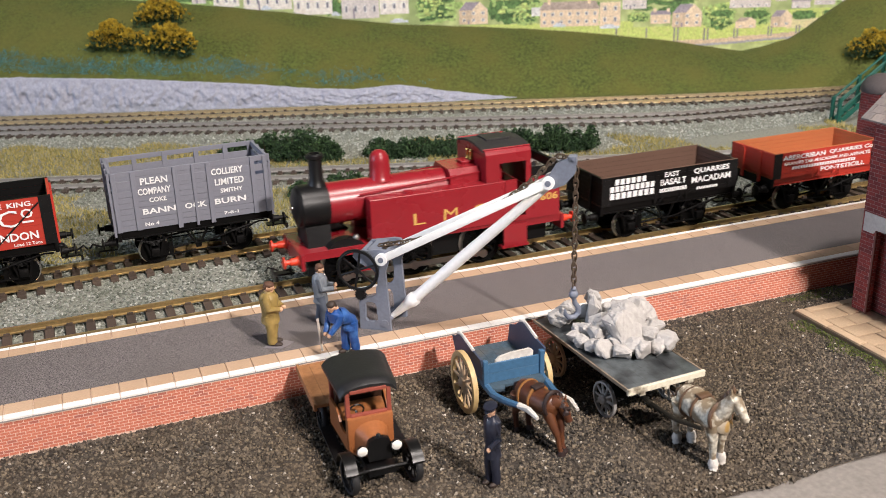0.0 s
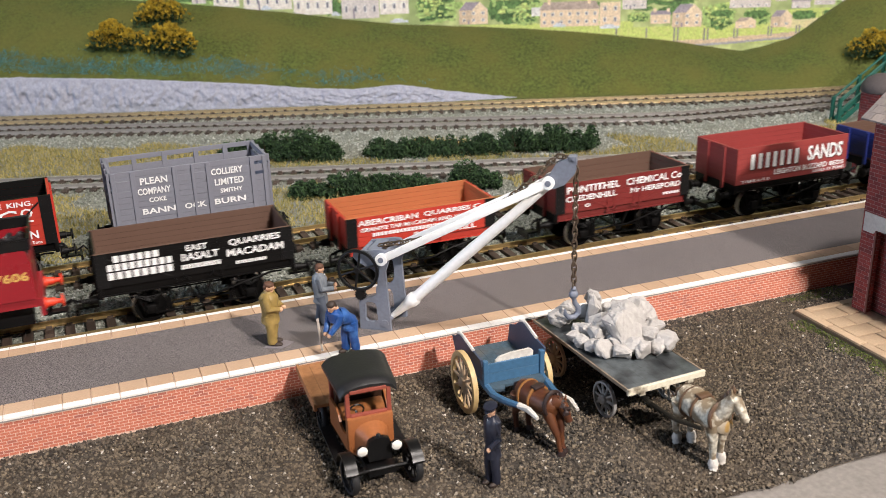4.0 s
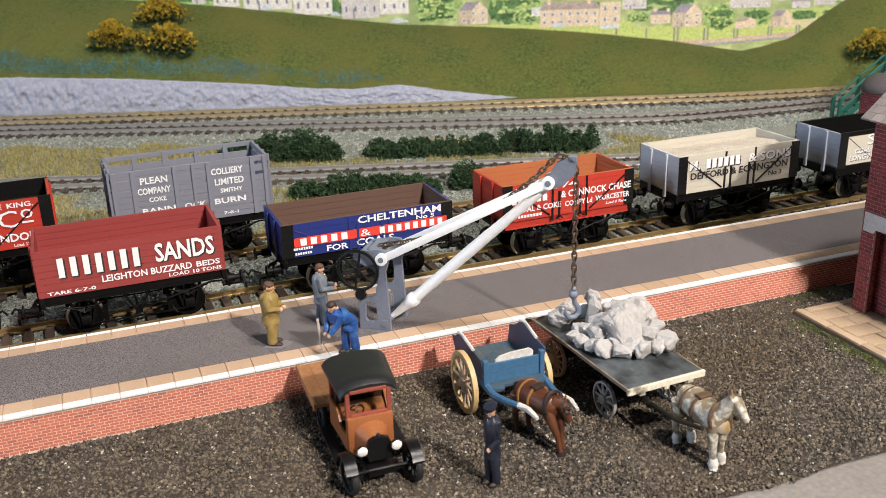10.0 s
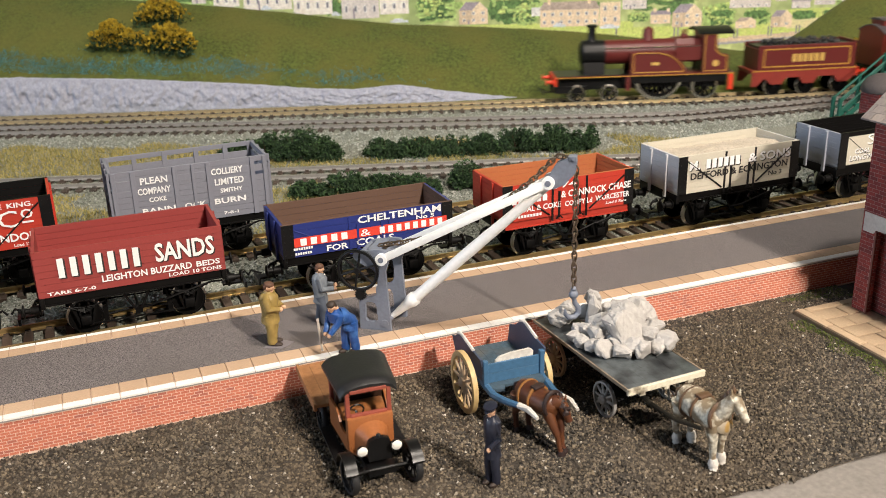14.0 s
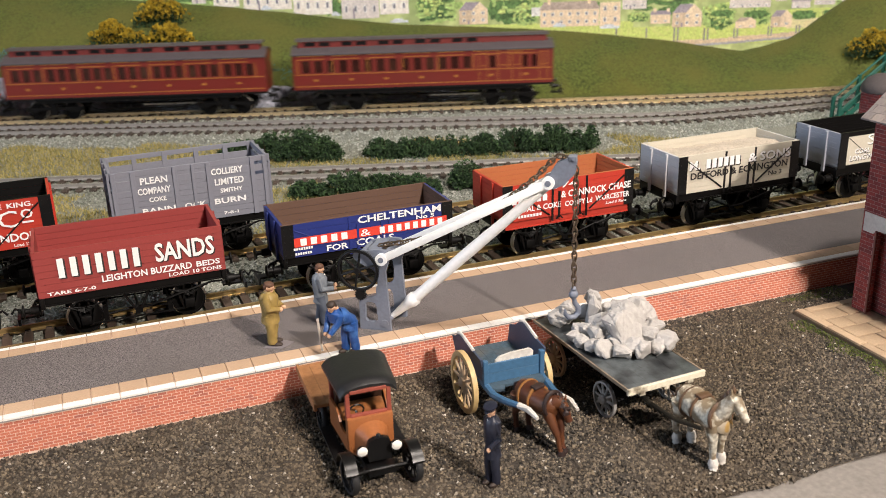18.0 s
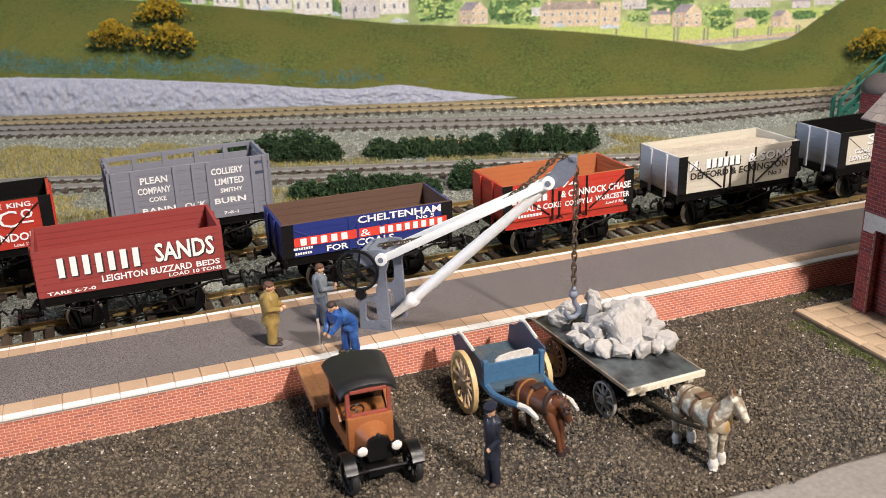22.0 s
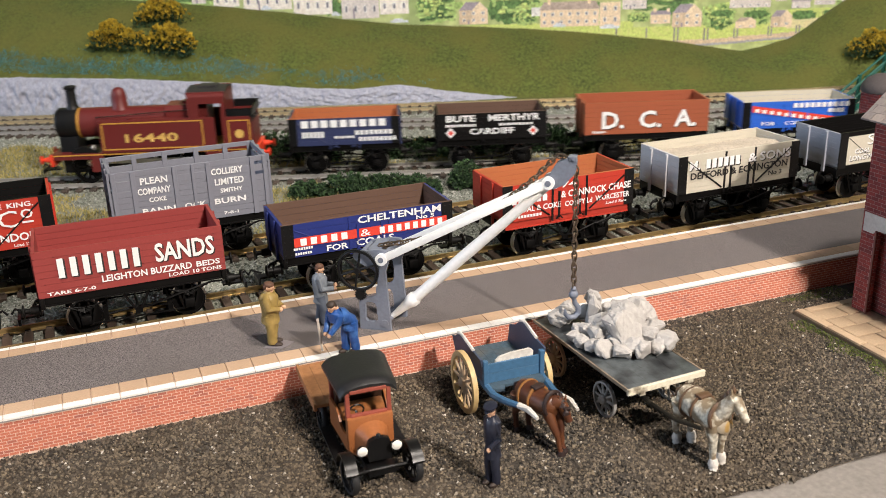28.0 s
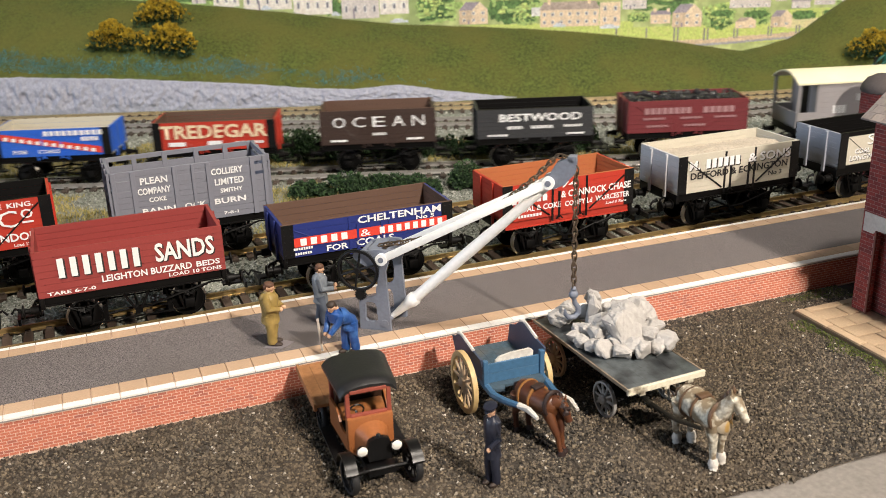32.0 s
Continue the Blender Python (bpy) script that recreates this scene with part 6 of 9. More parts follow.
            rod(bm, (74, y - 0.15, 27.5), (74, y, 27.5), 2.6, n=20)
            part("crest", bm, M_GOLD, e, "round gold crest")
    else:
        for ch, x in (("L", 15.5), ("M", 29.5), ("S", 43.0)):
            letter(e, ch, M_GOLD, x, -15.36, 24.2, 5.2 if ch != "M" else 6.2, 5.0)
        letter(e, "7606", M_GOLD, 74.4, -15.36, 26.4, 11.5, 3.4)
    return e


RODS = []
FRONT.append((jinty("front", M_RED, False, "glossy red six-wheeled tank engine with a black smokebox and gold initials"), -425.2))
GOODS.append((jinty("goods", M_MAROON, True, "maroon yellow-lined six-wheeled tank engine with a black smokebox"), 0.0))


def express_engine():
    """x = 0 at the front buffer beam."""
    e = thing("express_engine", "maroon yellow-lined express engine with four leading wheels", "locomotive", "engines")
    red = M_MAROON
    bm = bmesh.new()
    box(bm, 0, 137, -14.2, 14.2, 19.4, 20.6)
    part("running_plate", bm, red, e, smooth=False)
    bm = bmesh.new()
    box(bm, 0.5, 56, -13.9, 13.9, 20.6, 20.9)
    part("front_platform", bm, M_BLACK, e, smooth=False)
    bm = bmesh.new()
    box(bm, 3, 134, -6, 6, 9, 19.4)
    box(bm, 0, 24, -9, 9, 7, 12)
    part("frames", bm, M_BLACK, e, smooth=False)
    bm = bmesh.new()
    box(bm, -1.2, 0.4, -15, 15, 13.4, 20.4, 0.2)
    part("buffer_beam", bm, M_BUFRED, e, smooth=False)
    buffers(e, -1.2, -1, 16.5, M_BUFRED)
    coupling(e, 0, -1)
    BZ = 36.5
    my = Matrix.Translation((0, 0, BZ)) @ Matrix.Rotation(radians(90), 4, "Y")
    bm = bmesh.new()
    lathe(bm, [(9.2, 38), (9.2, 112)], my, 36)
    part("boiler", bm, red, e)
    bm = bmesh.new()
    lathe(bm, [(0.5, 19.4), (6, 19.6), (8.4, 20.6), (8.8, 21.4), (9.6, 21.8), (9.6, 38.4)], my, 36)
    prism(bm, [(-9.4, 20.6), (9.4, 20.6), (8, 30), (-8, 30)], 22, 38, "x")
    part("smokebox", bm, M_BLACK, e)
    bm = bmesh.new()
    lathe(bm, [(4.4, 44.6), (3.4, 47), (3.0, 50), (2.9, 55), (4.2, 56), (4.2, 57.4), (2.4, 57.6)], Matrix.Translation((29, 0, 0)), 24)
    part("chimney", bm, M_BLACK, e)
    bm = bmesh.new()
    lathe(bm, [(5.4, 44.6), (4.3, 46), (4.1, 51), (3.4, 53.4), (1.4, 54.8), (0.2, 55)], Matrix.Translation((72.5, 0, 0)), 24)
    part("dome", bm, red, e)
    bm = bmesh.new()
    box(bm, 98, 103, -2.4, 2.4, 45, 48.5, 0.5)
    rod(bm, (99.4, 0, 48), (99.4, 0, 52), 0.9)
    rod(bm, (101.8, 0, 48), (101.8, 0, 52), 0.9)
    part("safety_valve", bm, red, e)
    bm = bmesh.new()
    prism(bm, [(-10, 30), (10, 30), (10, 42), (7, 46), (-7, 46), (-10, 42)], 92, 113, "x")
    part("firebox", bm, red, e, smooth=False)
    for s in (-1, 1):
        ya, yb = sorted((s * 10.2, s * 13.6))
        bm = bmesh.new()
        prism(bm, [(57, 20.6), (101, 20.6), (99.5, 25), (95, 31), (88, 35.6), (79, 38), (60, 38.2), (57, 37)], ya, yb)
        part("splasher", bm, red, e, smooth=False)
        bm = bmesh.new()
        y = s * 13.75
        pts = [(59, 22), (98, 22), (96.5, 26), (92, 31), (86, 34.6), (78, 36.6), (61, 36.8), (59, 35.8)]
        for a, b in zip(pts, pts[1:] + pts[:1]):
            tube(bm, [(a[0], y, a[1]), (b[0], y, b[1])], 0.38, 4)
        part("splasher_lining", bm, M_LINE, e)
        bm = bmesh.new()
        box(bm, 73, 79, y - 0.15, y + 0.15, 27.5, 29.6)
        part("name_plate", bm, M_GOLD, e)
        bm = bmesh.new()
        ya, yb = sorted((s * 12.9, s * 13.9))
        prism(bm, [(112, 20.6), (132, 20.6), (132, 33), (130, 34.6), (126, 35), (123, 38), (122.4, 50.6), (112, 50.6)], ya, yb)
        part("cab_side", bm, red, e, smooth=False)
        bm = bmesh.new()
        pts = [(113.4, 22), (130.6, 22), (130.6, 33), (126, 33.6), (121.6, 37.4), (121.2, 49.4), (113.4, 49.4)]
        y = s * 14.0
        for a, b in zip(pts, pts[1:] + pts[:1]):
            tube(bm, [(a[0], y, a[1]), (b[0], y, b[1])], 0.36, 4)
        part("cab_lining", bm, M_LINE, e)
        bm = bmesh.new()
        rod(bm, (122, y - s * 0.1, 27.6), (122, y + s * 0.1, 27.6), 2.5, n=18)
        part("crest", bm, M_GOLD, e)
        bm = bmesh.new()
        tube(bm, [(38, s * 9.9, BZ + 4), (112, s * 9.9, BZ + 4)], 0.4, 5)
        part("handrail", bm, M_CHROME, e)
        bm = bmesh.new()
        box(bm, 133, 136.5, s * 13 - 1, s * 13 + 1, 7, 20)
        part("step", bm, M_BUFRED, e, smooth=False)
        bm = bmesh.new()
        box(bm, 54, 57, s * 13 - 1, s * 13 + 1, 8.5, 20)
        part("step", bm, red, e, smooth=False)
        bm = bmesh.new()
        box(bm, 0, 137, s * 14.2 - 0.15, s * 14.2 + 0.15, 19.5, 20.1)
        part("plate_lining", bm, M_LINE, e, smooth=False)
    bm = bmesh.new()
    box(bm, 112, 113, -13, 13, 36, 51)
    part("cab_front", bm, red, e, smooth=False)
    bm = bmesh.new()
    arc = [(-14.8 + 29.6 * k / 12, 50.4 + 3.6 * (1 - ((k - 6) / 6.0) ** 2)) for k in range(13)]
    prism(bm, arc + [(p[0], p[1] - 0.8) for p in arc[::-1]], 107.5, 135, "x")
    part("cab_roof", bm, M_BLACK, e, smooth=False)
    bm = bmesh.new()
    box(bm, 113, 134, -12.6, 12.6, 20.6, 22)
    box(bm, 113, 116, -9, 9, 22, 40)
    part("cab_floor", bm, M_BLACK, e, smooth=False)
    for x in (17, 42):
        wheelset(e, W_BOGIE, x, 6.2, "express", 8.4)
    wheelset(e, W_DRIVE, 80, 18.4, "express", 8.4)
    wheelset(e, W_TRAIL, 116, 9.8, "express", 8.4)
    for s in (-1, 1):
        bm = bmesh.new()
        box(bm, 52, 132, s * 11.4 - 0.4, s * 11.4 + 0.4, 13.5, 19.4)
        part("outside_frame", bm, M_BLACK, e, smooth=False)
    return e


M_TENDF = mat("dull_red_frame", (0.26, 0.03, 0.02), 0.5)


def tender():
    t = thing("tender", "maroon lined coal tender behind the express engine", "tender")
    red = M_MAROON
    bm = bmesh.new()
    box(bm, 0, 84, -14, 14, 17.6, 20)
    part("frame", bm, M_TENDF, t, smooth=False)
    for s in (-1, 1):
        bm = bmesh.new()
        y = s * 13.4
        prism(bm, [(0, 18), (84, 18), (84, 14), (78, 9), (70, 9), (66, 14), (54, 14), (50, 9), (42, 9), (38, 14), (28, 14), (24, 9), (16, 9), (10, 14), (4, 8), (0, 8)], y - 0.5, y + 0.5)
        part("side_frame", bm, M_TENDF, t, smooth=False)
        bm = bmesh.new()
        ya, yb = sorted((s * 12.6, s * 14.0))
        box(bm, 4, 82, ya, yb, 20, 39, 0.4)
        part("side_sheet", bm, red, t, smooth=False)
        bm = bmesh.new()
        y = s * 14.1
        for a in ((8, 78, 22.4, 23.2), (8, 78, 35.6, 36.4), (8, 8.8, 22.4, 36.4), (77.2, 78, 22.4, 36.4), (0, 84, 19.3, 20.0)):
            box(bm, a[0], a[1], y - 0.08, y + 0.1, a[2], a[3])
        part("lining", bm, M_LINE, t, smooth=False)
        bars(t, M_GOLD, 44, y - 0.1 if s < 0 else y + 0.1, 26, 27, 6, 6)
    bm = bmesh.new()
    box(bm, 81, 83, -13, 13, 20, 40)
    box(bm, 4, 6, -13, 13, 20, 36)
    part("end_sheet", bm, red, t, smooth=False)
    bm = bmesh.new()
    box(bm, 6, 81, -12.6, 12.6, 30, 38)
    g = np.random.default_rng(8)
    for k in range(140):
        blob(bm, (12 + 60 * g.random(), -11 + 22 * g.random(), 38 + 3.4 * g.random()), 1 + 1.0 * g.random(), 1, 0.5, k)
    part("coal_load", bm, M_COAL, t, smooth=False)
    bm = bmesh.new()
    box(bm, 84, 85.4, -15, 15, 13, 20)
    part("buffer_beam", bm, M_BUFRED, t, smooth=False)
    buffers(t, 85.4, 1, 16, M_BUFRED)
    for x in (20, 46, 74):
        wheelset(t, W_COACH, x, 6.8, "express", 8.4)
    return t


M_COACHRED = mat("coach_crimson", (0.165, 0.019, 0.014), 0.42, grain=1200, vary=0.06, bump=0.05, stain=30, stain_amt=0.2)
M_COACHROOF = mat("coach_roof_grey", (0.085, 0.07, 0.075), 0.6)
M_CLER = mat("clerestory_red", (0.175, 0.026, 0.022), 0.5)
M_COACHLINE = mat("dull_gold_lining", (0.42, 0.17, 0.03), 0.5, vary=0.05, bump=0, stain_amt=0.05)
M_GLASSD = mat("coach_window", (0.036, 0.012, 0.010), 0.15, stain=60, stain_amt=0.6, stain_col=(0.10, 0.05, 0.03))


def coach(brake, label):
    """A clerestory coach; x = 0 at its leading end."""
    c = thing("coach", label, "coach", "coaches")
    L, fz, eave = 197.0, 17.5, 43.5
    bm = bmesh.new()
    box(bm, 0, L, -14.6, 14.6, fz - 1.5, fz)
    part("floor", bm, M_BLACK, c, smooth=False)
    for e, x in ((-1, 0), (1, L)):
        bm = bmesh.new()
        box(bm, x - 0.6 if e > 0 else x - 0.4, x + 0.4 if e > 0 else x + 0.6, -14.5, 14.5, fz, eave + 1)
        arc = [(-14.5 + 29 * k / 10, eave + 1 + 4.6 * (1 - ((k - 5) / 5.0) ** 2)) for k in range(11)]
        prism(bm, arc, x - 0.5, x + 0.5, "x")
        part("end", bm, M_COACHRED, c, smooth=False)
        buffers(c, x, e, 14, M_BLACK)
        coupling(c, x, e)
    for s in (-1, 1):
        y = s * 14.8
        ya, yb = sorted((y, y - s * 0.9))
        wins = []
        n = 14 if brake else 21
        for k in range(n):
            if brake:
                x0 = 7 + k * 9.4
                wins.append((x0, x0 + 5.6))
            else:
                x0 = 6.5 + (k // 3) * 26.6 + (k % 3) * 8.2
                wins.append((x0, x0 + 5.4))
        if brake:
            wins += [(149, 153.5), (174, 178), (181, 185)]
        bm = bmesh.new()
        box(bm, 0.4, L - 0.4, ya, yb, fz, 30)
        box(bm, 0.4, L - 0.4, ya, yb, 39, eave + 1)
        edges = [0.4] + [q for w_ in wins for q in w_] + [L - 0.4]
        for a, b in zip(edges[::2], edges[1::2]):
            box(bm, a, b, ya, yb, 30, 39)
        part("side", bm, M_COACHRED, c, smooth=False)
        for a, b in wins:
            bm = bmesh.new()
            box(bm, a, b, y - s * 0.75 - 0.1, y - s * 0.75 + 0.1, 30, 39)
            part("window_pane", bm, M_GLASSD, c, smooth=False)
        bm = bmesh.new()
        for z in (fz + 2.2, 28.6):
            box(bm, 1, L - 1, min(y, y + s * 0.12), max(y, y + s * 0.12), z, z + 0.5)
        k = 3.0
        while k < L - 20:
            box(bm, k, k + 21, min(y, y + s * 0.12), max(y, y + s * 0.12), 40.0, 40.5)
            box(bm, k, k + 21, min(y, y + s * 0.12), max(y, y + s * 0.12), 42.4, 42.9)
            k += 26.6
        for x in np.arange(3.5, L, 26.6):
            box(bm, x - 0.3, x + 0.3, min(y, y + s * 0.12), max(y, y + s * 0.12), 29.2, 39.6)
        if brake:
            for x in (141, 147, 155.5, 166, 172.5, 187, 193):
                box(bm, x - 0.22, x + 0.22, min(y, y + s * 0.12), max(y, y + s * 0.12), fz + 2.4, 42.4)
            for x0, x1 in ((142.5, 146), (156.5, 165), (167, 171.5), (188, 192.4)):
                for z in (31.5, 40.8):
                    box(bm, x0, x1, min(y, y + s * 0.12), max(y, y + s * 0.12), z, z + 0.4)
        part("lining", bm, M_COACHLINE, c, smooth=False)
        bm = bmesh.new()
        for x in np.arange(17, L - 12, 26.6):
            box(bm, x - 1.4, x + 1.4, min(y, y + s * 0.16), max(y, y + s * 0.16), 23.6, 25.3)
        part("crest", bm, M_COACHLINE, c, smooth=False)
        bm = bmesh.new()
        box(bm, 20, L - 20, s * 13.2 - 0.6, s * 13.2 + 0.6, fz - 4.2, fz - 1.2)
        tube(bm, [(50, s * 11, fz - 3), (66, s * 11, 7), (L - 66, s * 11, 7), (L - 50, s * 11, fz - 3)], 0.5, 5)
        part("solebar", bm, M_FRAME, c, smooth=False)
        bm = bmesh.new()
        tube(bm, [(L * 0.52, s * 14.6, 10.6), (L * 0.72, s * 14.6, 10.6)], 0.7, 5)
        part("gas_pipe", bm, M_STEEL, c)
    bm = bmesh.new()
    arc = [(-15.6 + 31.2 * k / 12, eave + 0.6 + 5.2 * (1 - ((k - 6) / 6.0) ** 2)) for k in range(13)]
    prism(bm, arc + [(p[0], p[1] - 0.9) for p in arc[::-1]], -1, L + 1, "x")
    part("roof", bm, M_COACHROOF, c, smooth=False)
    bm = bmesh.new()
    box(bm, 4, L - 4, -7.2, 7.2, 47, 52.6)
    part("clerestory", bm, M_CLER, c, smooth=False)
    bm = bmesh.new()
    prism(bm, [(-8, 52.6), (8, 52.6), (4.5, 54), (0, 54.4), (-4.5, 54)], 2, L - 2, "x")
    part("clerestory_roof", bm, M_COACHROOF, c, smooth=False)
    for s in (-1, 1):
        x = 9.0
        k = 0
        while x < (L - 12 if not brake else L - 50):
            bm = bmesh.new()
            box(bm, x, x + 8.0, s * 7.2 - 0.12, s * 7.2 + 0.12, 49.0, 51.8)
            part("clerestory_light", bm, M_BLACK, c, smooth=False)
            x += 11 if k % 2 == 0 else 17
            k += 1
    for x in (33, L - 33):
        for d in (-13, 13):
            wheelset(c, W_COACH, x + d, 6.8, "express", 8.4)
        for s in (-1, 1):
            bm = bmesh.new()
            y = s * 11.4
            prism(bm, [(x - 22, 10), (x + 22, 10), (x + 22, 7.5), (x + 16, 5), (x + 10, 7.5), (x - 10, 7.5), (x - 16, 5), (x - 22, 7.5)], y - 0.7, y + 0.7)
            box(bm, x - 3, x + 3, y - 1.2, y + 1.2, 4, 13)
            part("bogie_side", bm, M_FRAME, c, smooth=False)
    return c


EXPRESS.append((express_engine(), 0.0))
EXPRESS.append((tender(), 142.0))
EXPRESS.append((coach(False, "crimson yellow-lined clerestory passenger coach"), 244.0))
EXPRESS.append((coach(True, "crimson yellow-lined clerestory brake coach with guard's end"), 449.0))

# wagons standing in the siding
def coke_wagon():
    w = thing("coke_wagon", "slate-grey coke wagon with slatted top and white lettering in the siding", "wagon", "wagons")
    L, fz, top, y1, t = 68.4, 18.6, 45.0, 15.5, 1.1
    h = L / 2
    bm = bmesh.new()
    box(bm, -h, h, -y1 + 0.2, y1 - 0.2, fz, fz + 1)
    part("floor", bm, P_GREY, w, smooth=False)
    slots = (36.6, 38.4, 40.6, 42.4)
    for s in (-1, 1):
        ya, yb = sorted((s * y1, s * (y1 - t)))
        yo = s * y1
        bm = bmesh.new()
        n = 7
        ph = (36.4 - fz) / n
        box(bm, -h + 0.1, h - 0.1, ya + 0.2, yb - 0.2, fz, 36.4)
        side = part("side", bm, P_GREY, w, smooth=False)
        for k in range(n):
            bm = bmesh.new()
            box(bm, -h, h, min(yo, yo - s * 0.3), max(yo, yo - s * 0.3), fz + k * ph + 0.08, fz + (k + 1) * ph - 0.08)
            part("plank", bm, P_GREY, side, smooth=False)
        for z0, z1 in ((38.0, 41.0), (42.6, 45.0)) if s < 0 else ((36.4, 40.6), (42.9, 45.0)):
            bm = bmesh.new()
            box(bm, -h, h, ya, yb, z0, z1, 0.1)
            part("top_slat", bm, P_GREY, w, smooth=False)
        if s > 0:
            for x in (-h + 1.5, -20.6, -7.0, 7.4, 21.0, h - 1.5):
                bm = bmesh.new()
                box(bm, x - 1.1, x + 1.1, ya - 0.5, yb + 0.5, fz, 44.9, 0.12)
                part("upright", bm, P_GREY, w, smooth=False)
            continue
        bm = bmesh.new()
        box(bm, -6.5, 7.0, ya + 0.1, yb - 0.1, 36.4, 44.8)
        box(bm, -23.8, -8, ya + 0.1, yb - 0.1, 36.4, 44.8)
        box(bm, 8, 26.2, ya + 0.1, yb - 0.1, 36.4, 44.8)
        part("side_panel", bm, P_GREY, w, smooth=False)
        for x in (-h + 1.5, -24.6, -7.0, 0.6, 7.4, 27.0, h - 1.5):
            bm = bmesh.new()
            q = 0.55 if abs(x) < 5 else 1.0
            box(bm, x - q, x + q, min(yo, yo + s * 0.7), max(yo, yo + s * 0.7), fz - (1.5 if abs(x) < 12 else 0), 44.9, 0.12)
            part("upright", bm, P_GREY, w, smooth=False)
    for e in (-1, 1):
        xo = e * h
        bm = bmesh.new()
        a, b = sorted((xo, xo - e * t))
        box(bm, a, b, -y1, y1, fz, 36.4)
        box(bm, a, b, -y1, y1, 38, 41)
        box(bm, a, b, -y1, y1, 42.6, 45)
        part("end", bm, P_GREY, w, smooth=False)
        for y in (-14.6, -5.5, 5.5, 14.6):
            bm = bmesh.new()
            box(bm, min(xo, xo + e * 0.9), max(xo, xo + e * 0.9), y - 0.9, y + 0.9, fz - 2, 45)
            part("end_pillar", bm, P_GREY, w, smooth=False)
    y = -y1 - 0.16
    letter(w, "PLEAN", M_LET, -16, y, 38.6, 11.5, 3.0)
    letter(w, "COMPANY", M_LET, -16.3, y, 34.0, 14, 3.0)
    letter(w, "COKE", M_LET, -15.3, y, 30.4, 7.4, 2.1)
    letter(w, "COLLIERY", M_LET, 15.6, y, 38.6, 14, 3.0)
    letter(w, "LIMITED", M_LET, 16.2, y, 33.8, 13, 3.0)
    letter(w, "SMITHY", M_LET, 16.8, y, 30.2, 10, 2.0)
    letter(w, "BANN", M_LET, -15.3, y, 25.2, 14, 2.6)
    letter(w, "OCK", M_LET, 0.4, y, 25.2, 9.5, 2.6)
    letter(w, "BURN", M_LET, 15.8, y, 25.2, 14, 2.6)
    letter(w, "No 4", M_LET, -19, y, 19.9, 6, 1.8)
    letter(w, "7-8-1", M_LET, 15.6, y, 20.0, 6.6, 1.4)
    underframe(w, L, "still", 38)
    return w


w = coke_wagon()
w.matrix_world = mm(99.9, line_siding(99.9), RAIL, heading(line_siding, 99.9))
w = wagon("bright red coal wagon with black ironwork standing in the siding", "still", 69, 7, 39.6, P_REDOR, P_BLACKW, end=P_REDOR, strap=M_BLACK)
letter(w, "THE", M_LET, 12, NS, 36.2, 7, 2.2)
letter(w, "KING.", M_LET, 22.5, NS, 36.2, 10, 2.2)
letter(w, "C", M_LET, 17.0, NS, 28.0, 7.6, 7.2)
letter(w, "o", M_LET, 24.4, NS, 31.2, 4.8, 4.0)
band(w, M_LET, 22.2, 26.6, 29.2, 30.0)
letter(w, "LONDON", M_LET, 17, NS, 21.8, 21, 3.6)
letter(w, "Load 12 Tons", M_LET, 23, NS, 19.5, 11, 1.4)
w.matrix_world = mm(7.5, line_siding(7.5), RAIL, heading(line_siding, 7.5))

# ---- yard crane on the platform ----
M_CRANE = mat("blue_grey_crane_paint", (0.17, 0.19, 0.24), 0.5, stain_amt=0.2)
M_JIB = mat("white_jib_paint", (0.90, 0.90, 0.89), 0.45, vary=0.04, stain_amt=0.08)
M_CHAIN = mat("dark_chain_metal", (0.20, 0.15, 0.11), 0.4, 0.8)
CA = -36.5        # turn of the jib
crane = thing("yard_crane", "blue-grey hand crane with a white jib on the platform edge", "crane", at=mm(150.6, 16.8, DECK - 0.06, CA))
NEAR, FAR, AHEAD = -4.6, 8.2, 1.9      # the two side frames, the far one a little ahead
OUTLINE = [(-6.6, 0), (5.0, 0), (4.75, 6), (4.3, 14), (3.9, 22.6), (5.2, 26.2), (5.2, 28.8), (4.0, 30.6), (1.8, 30.9), (-3.4, 30.0), (-7.4, 29.4), (-7.8, 27.6), (-6.0, 25.6),
           (-1.0, 23.4), (0.6, 22.0), (0.9, 19.0), (0.7, 15.4), (0.0, 13.7), (-1.6, 12.8), (-5.2, 12.1), (-6.2, 11.4), (-6.5, 10.2)]
HOLE = [(-4.4, 4.2), (-3.6, 3.2), (-0.7, 3.1), (0.3, 4.0), (0.15, 9.0), (-0.6, 10.5), (-2.0, 10.9), (-3.6, 10.6), (-4.3, 9.7)]


def pierced(outline, hole, lo, hi):
    """A flat plate in x and z with a hole through it."""
    bm = bmesh.new()
    for ring in (outline, hole):
        vs = [bm.verts.new((x, lo, z)) for x, z in ring]
        for k in range(len(vs)):
            bm.edges.new((vs[k], vs[(k + 1) % len(vs)]))
    bmesh.ops.triangle_fill(bm, use_beauty=True, use_dissolve=False, edges=bm.edges[:])
    ex = bmesh.ops.extrude_face_region(bm, geom=bm.faces[:])
    for v in ex["geom"]:
        if isinstance(v, bmesh.types.BMVert):
            v.co.y = hi
    bmesh.ops.recalc_face_normals(bm, faces=bm.faces[:])
    return bm


